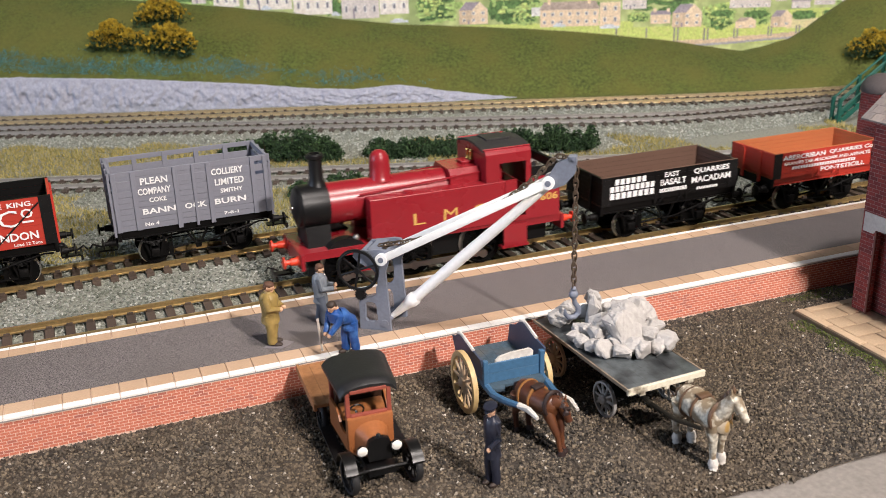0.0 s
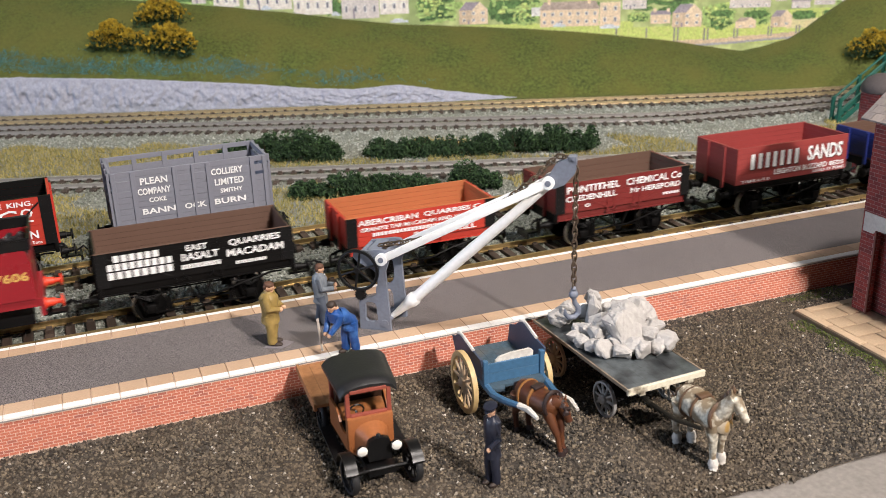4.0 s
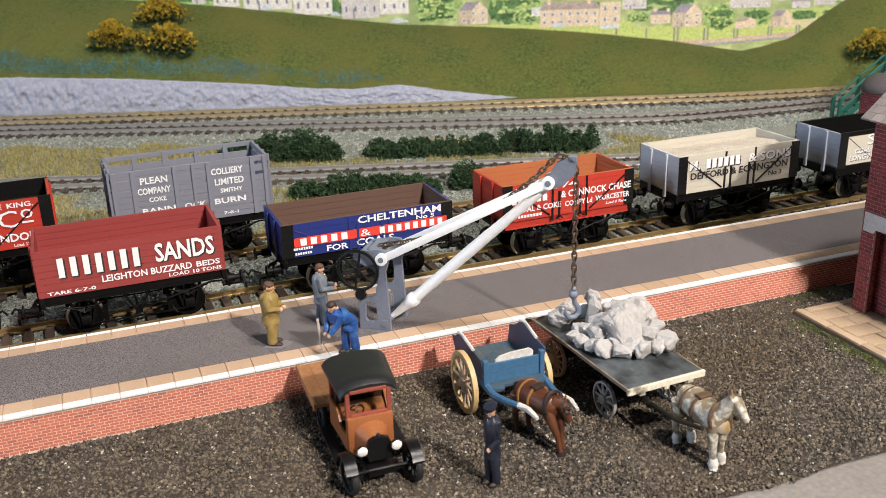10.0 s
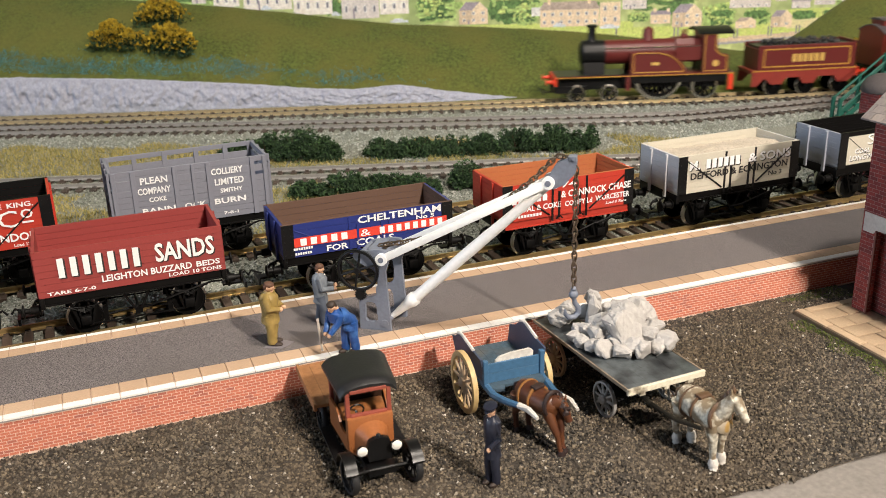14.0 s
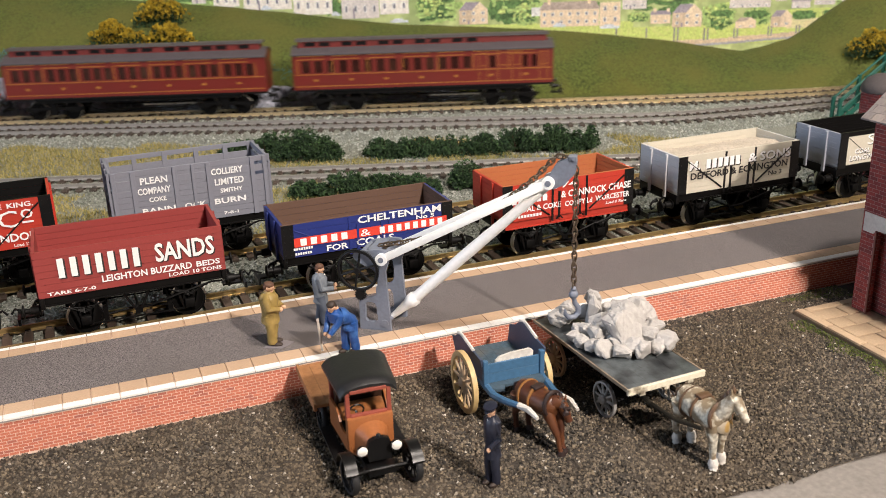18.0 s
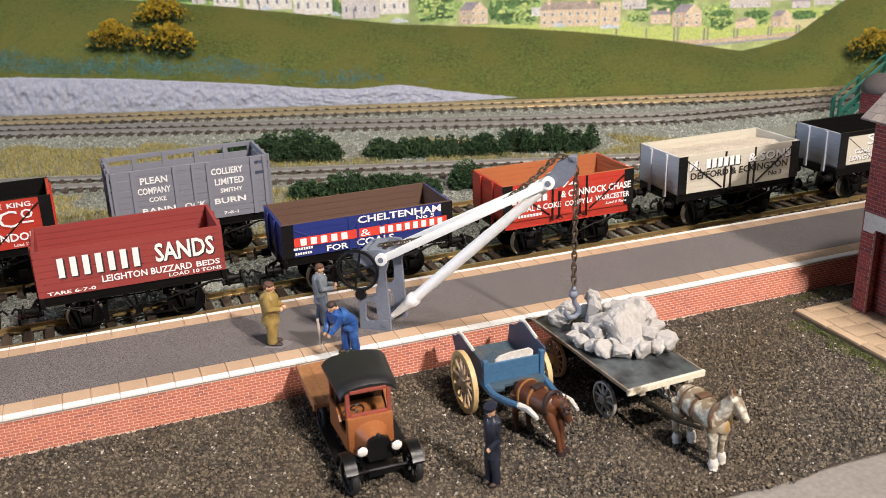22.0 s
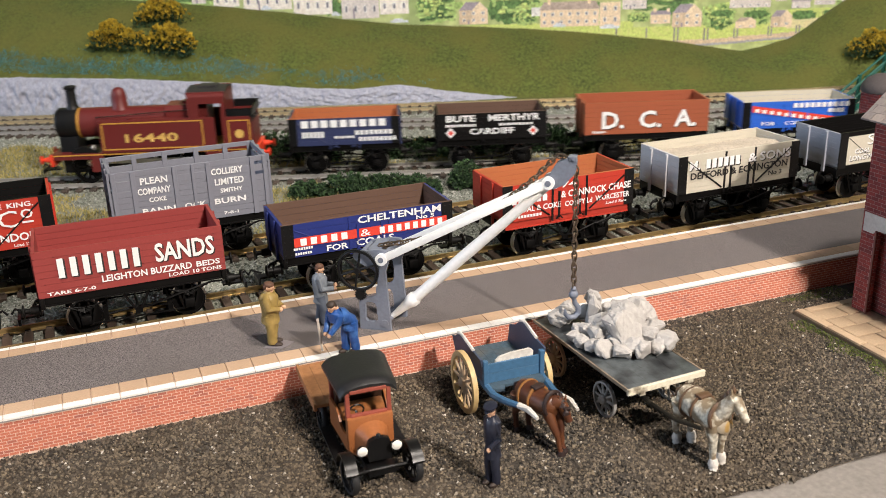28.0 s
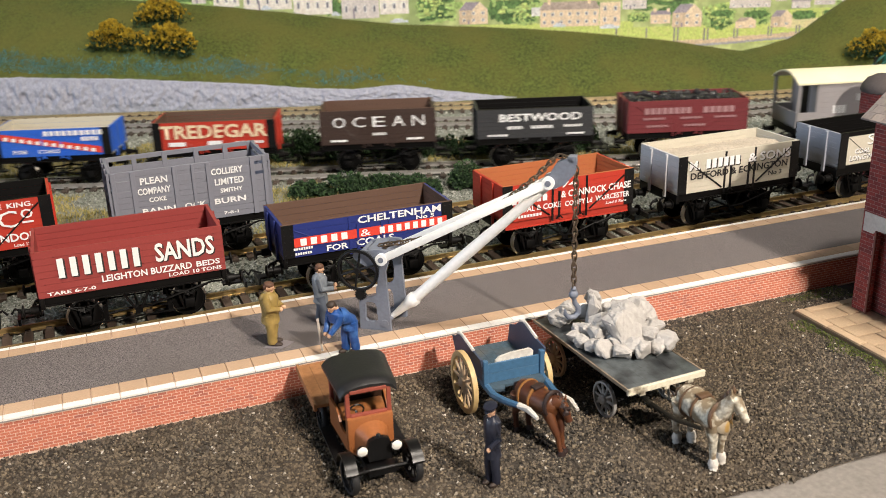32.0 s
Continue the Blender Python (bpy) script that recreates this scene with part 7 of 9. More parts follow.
for y in (NEAR, FAR):
    o = AHEAD if y == FAR else 0.0
    part("side_frame", pierced([(a + o, b) for a, b in OUTLINE], [(a + o, b) for a, b in HOLE], y - 0.75, y + 0.75), M_CRANE, crane, "cast frame with a rounded opening", smooth=False)
    bm = bmesh.new()
    rod(bm, (2.9 + o, y - 1.3, 3.0), (2.9 + o, y + 1.3, 3.0), 1.35, n=16)
    part("foot_bolt", bm, M_CRANE, crane)
bm = bmesh.new()
rod(bm, (3.2, NEAR, 3.0), (3.2 + AHEAD, FAR, 3.0), 0.7)
rod(bm, (-5.4, NEAR, 28.2), (-5.4, FAR, 28.2), 0.9)
rod(bm, (3.6, NEAR, 29.2), (3.6 + AHEAD, FAR, 29.2), 1.0)
box(bm, -2.6, 1.6, NEAR + 0.76, FAR - 0.76, 29.6, 30.3)
part("cross_member", bm, M_CRANE, crane, smooth=False)
bm = bmesh.new()
rod(bm, (-0.4, NEAR, 27.4), (-0.4, FAR, 27.4), 1.9, n=16)
part("winding_drum", bm, M_CHAIN, crane)
# hand wheel with spokes and a small pinion, on the near frame
hw = new("hand_wheel")
hw.parent = crane
hw.matrix_basis = mm(-5.7, -6.9, 23.3) @ Matrix.Scale(0.88, 4)
bm = bmesh.new()
n_ = 36
ring = [[bm.verts.new(((8.1 + 0.6 * math.cos(q)) * math.cos(2 * math.pi * k / n_), 0.6 * math.sin(q), (8.1 + 0.6 * math.cos(q)) * math.sin(2 * math.pi * k / n_))) for q in np.linspace(0, 2 * math.pi, 8, endpoint=False)] for k in range(n_)]
for k in range(n_):
    for j in range(8):
        bm.faces.new((ring[k][j], ring[k][(j + 1) % 8], ring[(k + 1) % n_][(j + 1) % 8], ring[(k + 1) % n_][j]))
for k in range(72):
    a = 2 * math.pi * k / 72
    box(bm, 8.7 * math.cos(a) - 0.18, 8.7 * math.cos(a) + 0.18, -0.6, 0.6, 8.7 * math.sin(a) - 0.18, 8.7 * math.sin(a) + 0.18)
part("rim", bm, M_BLACK, hw)
for k in range(6):
    a = math.pi * k / 3 + 0.35
    bm = bmesh.new()
    rod(bm, (0.8 * math.cos(a), 0, 0.8 * math.sin(a)), (7.6 * math.cos(a), 0, 7.6 * math.sin(a)), 0.55, 0.42, 8)
    part("spoke", bm, M_BLACK, hw)
bm = bmesh.new()
rod(bm, (0, -1.2, 0), (0, 5.4, 0), 1.3, n=12)
part("hub", bm, M_BLACK, hw)
bm = bmesh.new()
lathe(bm, [(1.7, -0.9), (1.7, 0.9)], Matrix.Translation((-5.2, -6.5, 14.0)) @ Matrix.Rotation(radians(90), 4, "X"), 14)
for k in range(12):
    a = 2 * math.pi * k / 12
    box(bm, -5.2 + 1.8 * math.cos(a) - 0.22, -5.2 + 1.8 * math.cos(a) + 0.22, -7.3, -5.7, 14.0 + 1.8 * math.sin(a) - 0.22, 14.0 + 1.8 * math.sin(a) + 0.22)
rod(bm, (-5.2, -6.5, 14.0), (-5.2, NEAR, 12.0), 0.6)
part("pinion", bm, M_BLACK, crane)
# jib: two tie bars and one strut to the head
HX, HZ = 60.5, 57.0
for s in (-1, 1):
    bm = bmesh.new()
    y0, y1 = (NEAR - 1.3 if s < 0 else FAR + 1.3), s * 2.4
    x0 = 3.0 if s < 0 else 3.0 + AHEAD
    d = Vector((HX - x0, y1 - y0, HZ - 27.6))
    q = d.to_track_quat("X", "Z").to_matrix().to_4x4()
    m = Matrix.Translation((x0, y0, 27.6)) @ q
    box(bm, 0, d.length, -0.7, 0.7, -1.35, 1.35, 0.25)
    bm.transform(m)
    rod(bm, (x0, y0 - 0.9, 27.6), (x0, y0 + 0.9, 27.6), 2.15, n=20)
    rod(bm, (HX, y1 - 0.9, HZ), (HX, y1 + 0.9, HZ), 2.15, n=20)
    part("tie_bar", bm, M_JIB, crane)
    bm = bmesh.new()
    rod(bm, (x0, y0 - 1.2, 27.6), (x0, y0 + 1.2, 27.6), 1.0, n=14)
    rod(bm, (HX, y1 - 1.2, HZ), (HX, y1 + 1.2, HZ), 1.0, n=14)
    part("pin", bm, M_CRANE, crane)
bm = bmesh.new()
tube(bm, [(3.4, 0.6, 2.9), (11.2, 0.2, 10.0)], [1.0, 2.0], 16)
tube(bm, [(10.2, 0, 9.1), (11.4, 0, 10.2), (12.8, 0, 11.45), (13.4, 0, 12.0)], [2.0, 2.6, 2.6, 2.1], 18)
tube(bm, [(13.0, 0, 11.6), (34, 0, 31.4), (HX - 0.5, 0, HZ - 1.5)], [1.95, 2.05, 1.5], 16)
part("strut", bm, M_JIB, crane, "round white strut with a collar")
for y in (-1.5, 1.5):
    bm = bmesh.new()
    prism(bm, [(HX - 2.2, HZ - 1.5), (HX + 1.6, HZ - 2.2), (HX + 5.2, HZ - 0.6), (HX + 8.6, HZ + 3.4), (HX + 8.9, HZ + 7.2), (HX + 6.6, HZ + 8.6), (HX + 2.4, HZ + 6.4)], y - 0.4, y + 0.4)
    part("head_plate", bm, M_CRANE, crane, smooth=False)
bm = bmesh.new()
rod(bm, (HX + 5.6, -1.2, HZ + 4.4), (HX + 5.6, 1.2, HZ + 4.4), 3.0, n=20)
box(bm, HX + 6.2, HX + 8.8, -1.9, 1.9, HZ + 6.9, HZ + 8.8)
part("head_pulley", bm, M_CRANE, crane)


def chain_links(parent, pts, pitch=2.1):
    """Links one by one along a line, each turned a quarter from the last."""
    pts = [Vector(p) for p in pts]
    seg = [(b - a).length for a, b in zip(pts, pts[1:])]
    total, k, d = sum(seg), 0, pitch / 2
    while d < total:
        s, e = 0, d
        while e > seg[s]:
            e -= seg[s]
            s += 1
        p = pts[s].lerp(pts[s + 1], e / seg[s])
        q = (pts[s + 1] - pts[s]).to_track_quat("Z", "Y")
        ob = part("chain_link", LINK, None, parent)
        ob.matrix_basis = Matrix.Translation(p * MM) @ q.to_matrix().to_4x4() @ Matrix.Rotation(radians(90 * (k % 2) + 20), 4, "Z")
        d += pitch
        k += 1


bm = bmesh.new()
loop = [(0.85 * math.sin(a), 0, 1.25 * math.cos(a) + (0.35 if math.cos(a) > 0 else -0.35)) for a in np.linspace(0, 2 * math.pi, 14, endpoint=False)]
rings = []
for k, p in enumerate(loop):
    d = (Vector(loop[(k + 1) % 14]) - Vector(loop[k - 1])).normalized()
    q = d.to_track_quat("Z", "Y")
    rings.append([bm.verts.new(Vector(p) + q @ Vector((0.3 * math.cos(j * math.pi / 2.5), 0.3 * math.sin(j * math.pi / 2.5), 0))) for j in range(5)])
for k in range(14):
    A, B = rings[k], rings[(k + 1) % 14]
    o = min(range(5), key=lambda j: (A[0].co - B[j].co).length)
    for j in range(5):
        bm.faces.new((A[j], A[(j + 1) % 5], B[(j + 1 + o) % 5], B[(j + o) % 5]))
LINK = mesh_of("chain_link", bm, M_CHAIN, smooth=True)
CHX = HX + 8.7
chain_links(crane, [(0.5, 0, 30.6), (10, 0, 32.4), (22, 0, 35.6), (44, 0, 48.0), (HX - 5, 0, HZ + 0.6), (HX + 2.4, 0, HZ + 8.6), (HX + 6.0, 0, HZ + 8.2)])
chain_links(crane, [(CHX, 0, HZ + 5), (CHX, 0, 19.6)])
hook = new("hook")
hook.parent = crane
hook.matrix_basis = mm(CHX, 0, 17.5, 36.5)
bm = bmesh.new()
blob(bm, (0, 0, 0), (1.7, 1.5, 1.7), 2)
blob(bm, (0, 0, 2.0), (1.0, 1.0, 1.0), 2)
part("hook_ball", bm, M_CRANE, hook)
bm = bmesh.new()
tube(bm, [(0, 0, -1.2), (0.6, 0, -3.2), (1.9, 0, -5.2), (2.0, 0, -7.0), (0.6, 0, -8.4), (-1.6, 0, -8.3), (-3.0, 0, -6.8), (-3.2, 0, -5.0)], [0.9, 0.9, 1.0, 1.1, 1.1, 1.0, 0.75, 0.4], 10)
part("hook_bend", bm, M_CRANE, hook)

# ---- painted model figures, each one plain mesh ----
SKIN = mat("figure_skin_paint", (0.60, 0.36, 0.23), 0.5)
DARK = mat("figure_dark_paint", (0.035, 0.022, 0.016), 0.6)


def figure(label, x, y, z, rz, coat, legs, head, glove, lean=0.0, cap=None, coat_tail=0.0, h=24.0, step=0.6, shirt=None, girth=1.0):
    """A standing painted figure that faces -y before it is turned."""
    bm = bmesh.new()
    idx = {}
    mats = []

    def use(m, n0):
        if m not in idx:
            idx[m] = len(mats)
            mats.append(m)
        bm.faces.ensure_lookup_table()
        for f in bm.faces[n0:]:
            f.material_index = idx[m]

    k = h / 24.0
    hip = Vector((0, 0, 11.2 * k))
    neck = Vector((0, -math.sin(lean) * 8.6 * k, (11.2 + math.cos(lean) * 8.6) * k))
    n0 = len(bm.faces)
    for s, f in ((-1, -step), (1, step)):
        tube(bm, [(s * 1.2, 0.2, 11.6 * k), (s * 1.3, f * 0.3, 8.8 * k), (s * 1.45, f * 0.5 - 0.35, 6.2 * k), (s * 1.5, f * 0.8, 3.2 * k), (s * 1.5, f, 1.9), (s * 1.5, f + 0.1, 1.0)], [1.9, 1.75, 1.6, 1.45, 1.55, 1.35], 12)
    use(legs, n0)
    n0 = len(bm.faces)
    for s, f in ((-1, -step), (1, step)):
        blob(bm, (s * 1.5, f - 1.1, 0.7), (1.1, 2.1, 0.85), 2)
    use(DARK, n0)
    n0 = len(bm.faces)
    mid = hip.lerp(neck, 0.55)
    v0 = len(bm.verts)
    tube(bm, [hip + Vector((0, 0.1, -2.2 * k - coat_tail)), hip + Vector((0, 0, -1.0)), hip + Vector((0, 0, 0.9)), hip.lerp(neck, 0.3), mid, neck + Vector((0, 0, -1.9)), neck + Vector((0, 0, -0.8)), neck], [2.75 + 0.15 * coat_tail, 2.6, 2.3, 2.55, 2.75, 2.8, 2.2, 1.1], 16)
    bm.verts.ensure_lookup_table()
    for v in bm.verts[v0:]:
        v.co.x *= 1.1
        v.co.y += 0.12 * math.sin(v.co.z * 2.3 + v.co.x * 1.7)
    for s, (elbow, wrist) in zip((-1, 1), glove):
        sh = neck + Vector((s * 2.6, 0.1, -1.6))
        tube(bm, [neck + Vector((s * 1.2, 0, -1.0)), sh, Vector(elbow) * k, Vector(wrist) * k], [1.0, 1.35, 1.15, 0.95], 10)
    tube(bm, [neck + Vector((0, 0.1, -0.9)), neck + Vector((0, 0, 0.35))], [1.75, 1.25], 12)
    use(coat, n0)
    n0 = len(bm.faces)
    for s, (elbow, wrist) in zip((-1, 1), glove):
        d = (Vector(wrist) - Vector(elbow)).normalized()
        blob(bm, Vector(wrist) * k + d * 0.7, (0.75, 0.75, 0.8), 2)
    hd = neck + Vector((0, -math.sin(lean * 0.7) * 1.8 - 0.45, 1.75))
    f0 = len(bm.verts)
    tube(bm, [neck - Vector((0, 0, 0.5)), neck.lerp(hd, 0.7)], [0.85, 0.8], 8)
    blob(bm, hd, (1.35, 1.55, 1.75), 2)
    blob(bm, hd + Vector((0, -1.5, -0.3)), (0.24, 0.32, 0.42), 1)
    blob(bm, hd + Vector((0, -0.95, -1.25)), (0.75, 0.6, 0.5), 1)
    for s in (-1, 1):
        blob(bm, hd + Vector((s * 1.38, 0.15, -0.15)), (0.2, 0.4, 0.55), 1)
    use(SKIN, n0)
    n0 = len(bm.faces)
    for s in (-1, 1):
        blob(bm, hd + Vector((s * 0.52, -1.38, 0.05)), (0.17, 0.12, 0.09), 1)
    use(DARK, n0)
    if shirt:
        n0 = len(bm.faces)
        blob(bm, neck.lerp(mid, 0.45) + Vector((0, -2.5, 0)), (0.8, 0.5, 1.9), 2)
        use(shirt, n0)
    n0 = len(bm.faces)
    if cap:
        lathe(bm, [(1.55, 0.3), (1.65, 0.9), (2.45, 1.5), (2.35, 1.9), (0.4, 2.2)], Matrix.Translation(hd), 16)
        blob(bm, hd + Vector((0, -1.7, 0.45)), (1.1, 0.9, 0.22), 2)
        use(cap, n0)
    else:
        blob(bm, hd + Vector((0, 0.2, 0.8)), (1.5, 1.62, 1.25), 2)
        blob(bm, hd + Vector((0, 0.85, 0.0)), (1.35, 1.0, 1.3), 2)
        use(head, n0)
    bm.verts.ensure_lookup_table()
    bmesh.ops.rotate(bm, verts=bm.verts[f0:], cent=hd, matrix=Matrix.Rotation(0.22 + 0.3 * lean, 3, "X"))
    for v in bm.verts:
        v.co.x *= girth
        v.co.y *= girth
    ob = tagged(new("model_figure", mesh_of("model_figure", bm, *mats, smooth=True)), label, "figurine", "model figures")
    ob.matrix_world = mm(x, y, z, rz)
    return ob


KHAKI = mat("figure_khaki", (0.29, 0.20, 0.06), 0.5, grain=420, vary=0.2, bump=0.9, stain=260, stain_amt=0.6, stain_col=(0.17, 0.11, 0.03))
SUIT = mat("figure_grey_suit", (0.16, 0.18, 0.205), 0.45, grain=420, bump=0.8, stain=260, stain_amt=0.4, stain_col=(0.09, 0.105, 0.13))
TROUS = mat("figure_slate_trousers", (0.075, 0.09, 0.12), 0.5, grain=420, bump=0.8, stain=260, stain_amt=0.4, stain_col=(0.04, 0.05, 0.07))
OVERALL = mat("figure_blue_overall", (0.016, 0.07, 0.25), 0.42, grain=420, vary=0.2, bump=1.0, stain=330, stain_amt=0.75, stain_col=(0.05, 0.15, 0.40), edge=(0.5, 0.62))
NAVYU = mat("figure_navy_uniform", (0.014, 0.016, 0.028), 0.42, grain=420, bump=0.8, stain=260, stain_amt=0.5, stain_col=(0.03, 0.035, 0.055))
SHIRT = mat("figure_shirt", (0.6, 0.57, 0.53), 0.6)
HAIR = mat("figure_brown_hair", (0.10, 0.045, 0.025), 0.7)
figure("painted brown-haired model figure in a khaki coat on the platform", 110.5, 17.5, DECK - 0.1, 62, KHAKI, KHAKI, HAIR, (((-3.4, -0.6, 14.6), (-0.9, -3.0, 13.6)), ((3.4, -0.6, 14.6), (1.4, -3.4, 13.8))), coat_tail=0.3, step=0.4, girth=1.17)
figure("painted model figure in a grey suit beside the crane", 130.6, 26.0, DECK - 0.1, 80, SUIT, TROUS, HAIR, (((-3.0, -0.4, 14.6), (-1.4, -4.6, 14.0)), ((3.0, -0.8, 14.4), (1.4, -5.0, 14.4))), h=24.3, step=0.9, shirt=SHIRT)
figure("painted model figure in blue overalls, bending forward", 133.9, 0.1, DECK - 0.1, -62, OVERALL, OVERALL, DARK, (((-3.6, -5.4, 14.2), (-2.4, -8.2, 9.8)), ((2.0, -6.4, 13.6), (0.6, -9.0, 10.2))), lean=0.74, h=24.0, step=0.8, girth=1.04)
figure("painted model figure in dark navy uniform and cap", 153.8, -73.6, 0.3, -74, NAVYU, NAVYU, DARK, (((-3.2, 0.6, 14.6), (-2.8, 0.2, 11.2)), ((3.2, -0.2, 14.4), (2.2, -2.8, 12.2))), cap=NAVYU, coat_tail=0.6, h=27.0, step=0.3, shirt=SHIRT, girth=0.84)
bm = bmesh.new()
prism(bm, [(106.5, 15.2), (112.2, 11.6), (117.6, 15.2), (113.5, 19.4)], DECK - 0.05, DECK + 0.25, "z")
surface("figure_base", bm, mat("clear_grey_base", (0.20, 0.18, 0.19), 0.3), "thin grey plastic base under the khaki figure", "base", kind="structure")
bm = bmesh.new()
tube(bm, [(124.0, 0.4, DECK + 2), (123.4, 1.6, DECK + 13.5)], 0.45, 6)
surface("rod_handle", bm, mat("pale_handle", (0.55, 0.48, 0.40), 0.5), "pale thin handle held by the bending figure", "handle")

# ---- brown motor truck ----
M_TRUCK = mat("brown_truck_enamel", (0.29, 0.098, 0.03), 0.5, grain=1200, vary=0.08, stain_amt=0.25, coat=0.08)
M_TRUCK_R = mat("red_brown_pillar", (0.27, 0.06, 0.038), 0.62)
M_BED = mat("tan_wooden_bed", (0.33, 0.15, 0.06), 0.6, grain=600, vary=0.2, stain_amt=0.3)
M_SEAT = mat("tan_seat", (0.30, 0.11, 0.035), 0.3, grain=700, vary=0.2, stain=200, stain_amt=0.5, stain_col=(0.14, 0.05, 0.02), coat=0.4)
M_GUARD = mat("black_glossy_enamel", (0.006, 0.006, 0.006), 0.3, vary=0.05, bump=0.1, stain_amt=0.1, spec=0.3)
M_ROOF = mat("black_truck_roof", (0.012, 0.012, 0.013), 0.42)
M_TYRE = mat("dark_rubber_tyre", (0.018, 0.018, 0.019), 0.6)


def narrowed(bm):
    """The cab is narrower at its front than at its back."""
    for v in bm.verts:
        t = (v.co.y - 9.0) / 21.0
        v.co.x = v.co.x * (0.83 + 0.24 * t) - 0.35 + 0.9 * t
    return bm


truck = thing("motor_truck", "vintage brown open-cab motor truck with a black roof", "truck", at=mm(124.6, -61.5, 0.2, -2.0))
for x in (-9.3, 9.3):
    for y, r in ((0.0, 5.6), (36.0, 5.6)):
        w = new("wheel")
        w.parent = truck
        w.matrix_basis = mm(x, y, r, 90 + (8 if y == 0 else 0))
        bm = bmesh.new()
        m = Matrix.Rotation(radians(90), 4, "X")
        lathe(bm, [(4.5, -0.9), (5.2, -1.0), (5.6, -0.4), (5.6, 0.4), (5.2, 1.0), (4.5, 0.9), (4.5, -0.9)], m, 26, caps=False)
        part("tyre", bm, M_TYRE, w)
        bm = bmesh.new()
        lathe(bm, [(1.1, -1.0), (1.3, 0), (1.1, 1.0)], m, 12)
        part("hub", bm, M_BLACK, w)
        for k in range(10):
            a = 2 * math.pi * k / 10
            bm = bmesh.new()
            rod(bm, (0.9 * math.cos(a), 0, 0.9 * math.sin(a)), (4.7 * math.cos(a), 0, 4.7 * math.sin(a)), 0.32, n=6)
            part("spoke", bm, M_BLACK, w)
for x in (-9.6, 9.6):
    bm = bmesh.new()
    arc = [(7.4 * math.cos(a) * (1.0 if a > 1.5 else 1.12) * 0.92 + 0.4, 5.0 + 6.9 * math.sin(a)) for a in np.linspace(2.55, 0.25, 13)] + [(9.0, 5.2)]
    outer = [(a, b) for a, b in arc]
    prism(bm, outer + [(a, b - 0.55) for a, b in arc[::-1]], x - 1.7, x + 1.7, "x")
    part("mudguard", bm, M_GUARD, truck)
    bm = bmesh.new()
    prism(bm, [(8, 4.3), (30, 4.3), (30, 5.0), (8, 5.0)], x - 1.8, x + 1.8, "x")
    part("running_board", bm, M_BLACK, truck, smooth=False)
    bm = bmesh.new()
    lathe(bm, [(0.7, 0), (1.4, 1.0), (1.7, 1.8), (1.7, 2.2)], Matrix.Translation((x * 0.52 - 0.6, 0.6, 13.4)) @ Matrix.Rotation(radians(90), 4, "X"), 18)
    hl = part("headlight", bm, M_BLACK, truck)
    bm = bmesh.new()
    blob(bm, (x * 0.52 - 0.6, -1.6, 13.4), (1.55, 0.45, 1.55), 2)
    part("lens", bm, mat("headlight_lens", (0.78, 0.76, 0.70), 0.2, vary=0.03, stain_amt=0.05), hl)
bm = bmesh.new()
box(bm, -4, 4, -1.4, 50, 4.6, 6.4)
rod(bm, (-9, 0, 5.6), (9, 0, 5.6), 0.6)
rod(bm, (-9, 36, 5.6), (9, 36, 5.6), 0.8)
tube(bm, [(-8.5, -1.6, 6.8), (-4, -2.2, 7.4), (4, -2.2, 7.4), (8.5, -1.6, 6.8)], 0.45)
part("chassis", bm, M_BLACK, truck, smooth=False)
bm = bmesh.new()
prism(bm, [(-3.4, 8.2), (3.4, 8.2), (3.7, 12.4), (3.0, 14.6), (1.4, 15.4), (-1.4, 15.4), (-3.0, 14.6), (-3.7, 12.4)], 2.2, 3.8, "y")
bm.transform(Matrix.Translation((0, -1.6, 0)))
part("radiator", bm, M_BLACK, truck, smooth=False)
bm = bmesh.new()
lathe(bm, [(0.8, 15.2), (0.7, 16.1), (0.3, 16.5)], Matrix.Translation((0, 1.4, 0)), 10)
part("radiator_cap", bm, M_BLACK, truck)
bm = bmesh.new()
rings = []
for y, w, h, z0 in ((2.2, 3.6, 14.9, 9.0), (3.4, 4.0, 15.4, 8.4), (5.6, 4.9, 16.0, 7.4), (7.4, 5.7, 16.5, 6.6), (9.6, 6.6, 17.0, 6.2)):
    arch = [(-w, z0)] + [(-w * math.cos(a), h - 4.4 + 4.4 * math.sin(a) ** 0.8) for a in np.linspace(0.0, math.pi, 15)] + [(w, z0)]
    rings.append([bm.verts.new((a, y, b)) for a, b in arch])
for A, B in zip(rings, rings[1:]):
    for k in range(len(A)):
        q = (k + 1) % len(A)
        bm.faces.new((A[k], A[q], B[q], B[k]))
bm.faces.new(rings[0])
bm.faces.new(rings[-1][::-1])
part("bonnet", narrowed(bm), M_TRUCK, truck)
bm = bmesh.new()
box(bm, -8.2, 8.2, 8.4, 10.8, 7.4, 18.2, 0.2)
part("dashboard", narrowed(bm), M_TRUCK, truck)
for s in (-1, 1):
    bm = bmesh.new()
    prism(bm, [(9.4, 7.4), (28, 7.4), (28, 16.4), (20.5, 16), (18.6, 14.8), (17, 12.8), (15, 11.9), (12, 12.0), (10.6, 12.8), (9.4, 14)], s * 8.0 - 0.35, s * 8.0 + 0.35, "x")
    part("cab_side", narrowed(bm), M_TRUCK, truck, smooth=False)
    for y, w in ((10.4, 0.75), (27.6, 0.75)):
        bm = bmesh.new()
        box(bm, s * 7.3 - w, s * 7.3 + w, y - 0.7, y + 0.7, 15, 26.6, 0.15)
        part("pillar", narrowed(bm), M_TRUCK_R, truck, smooth=False)
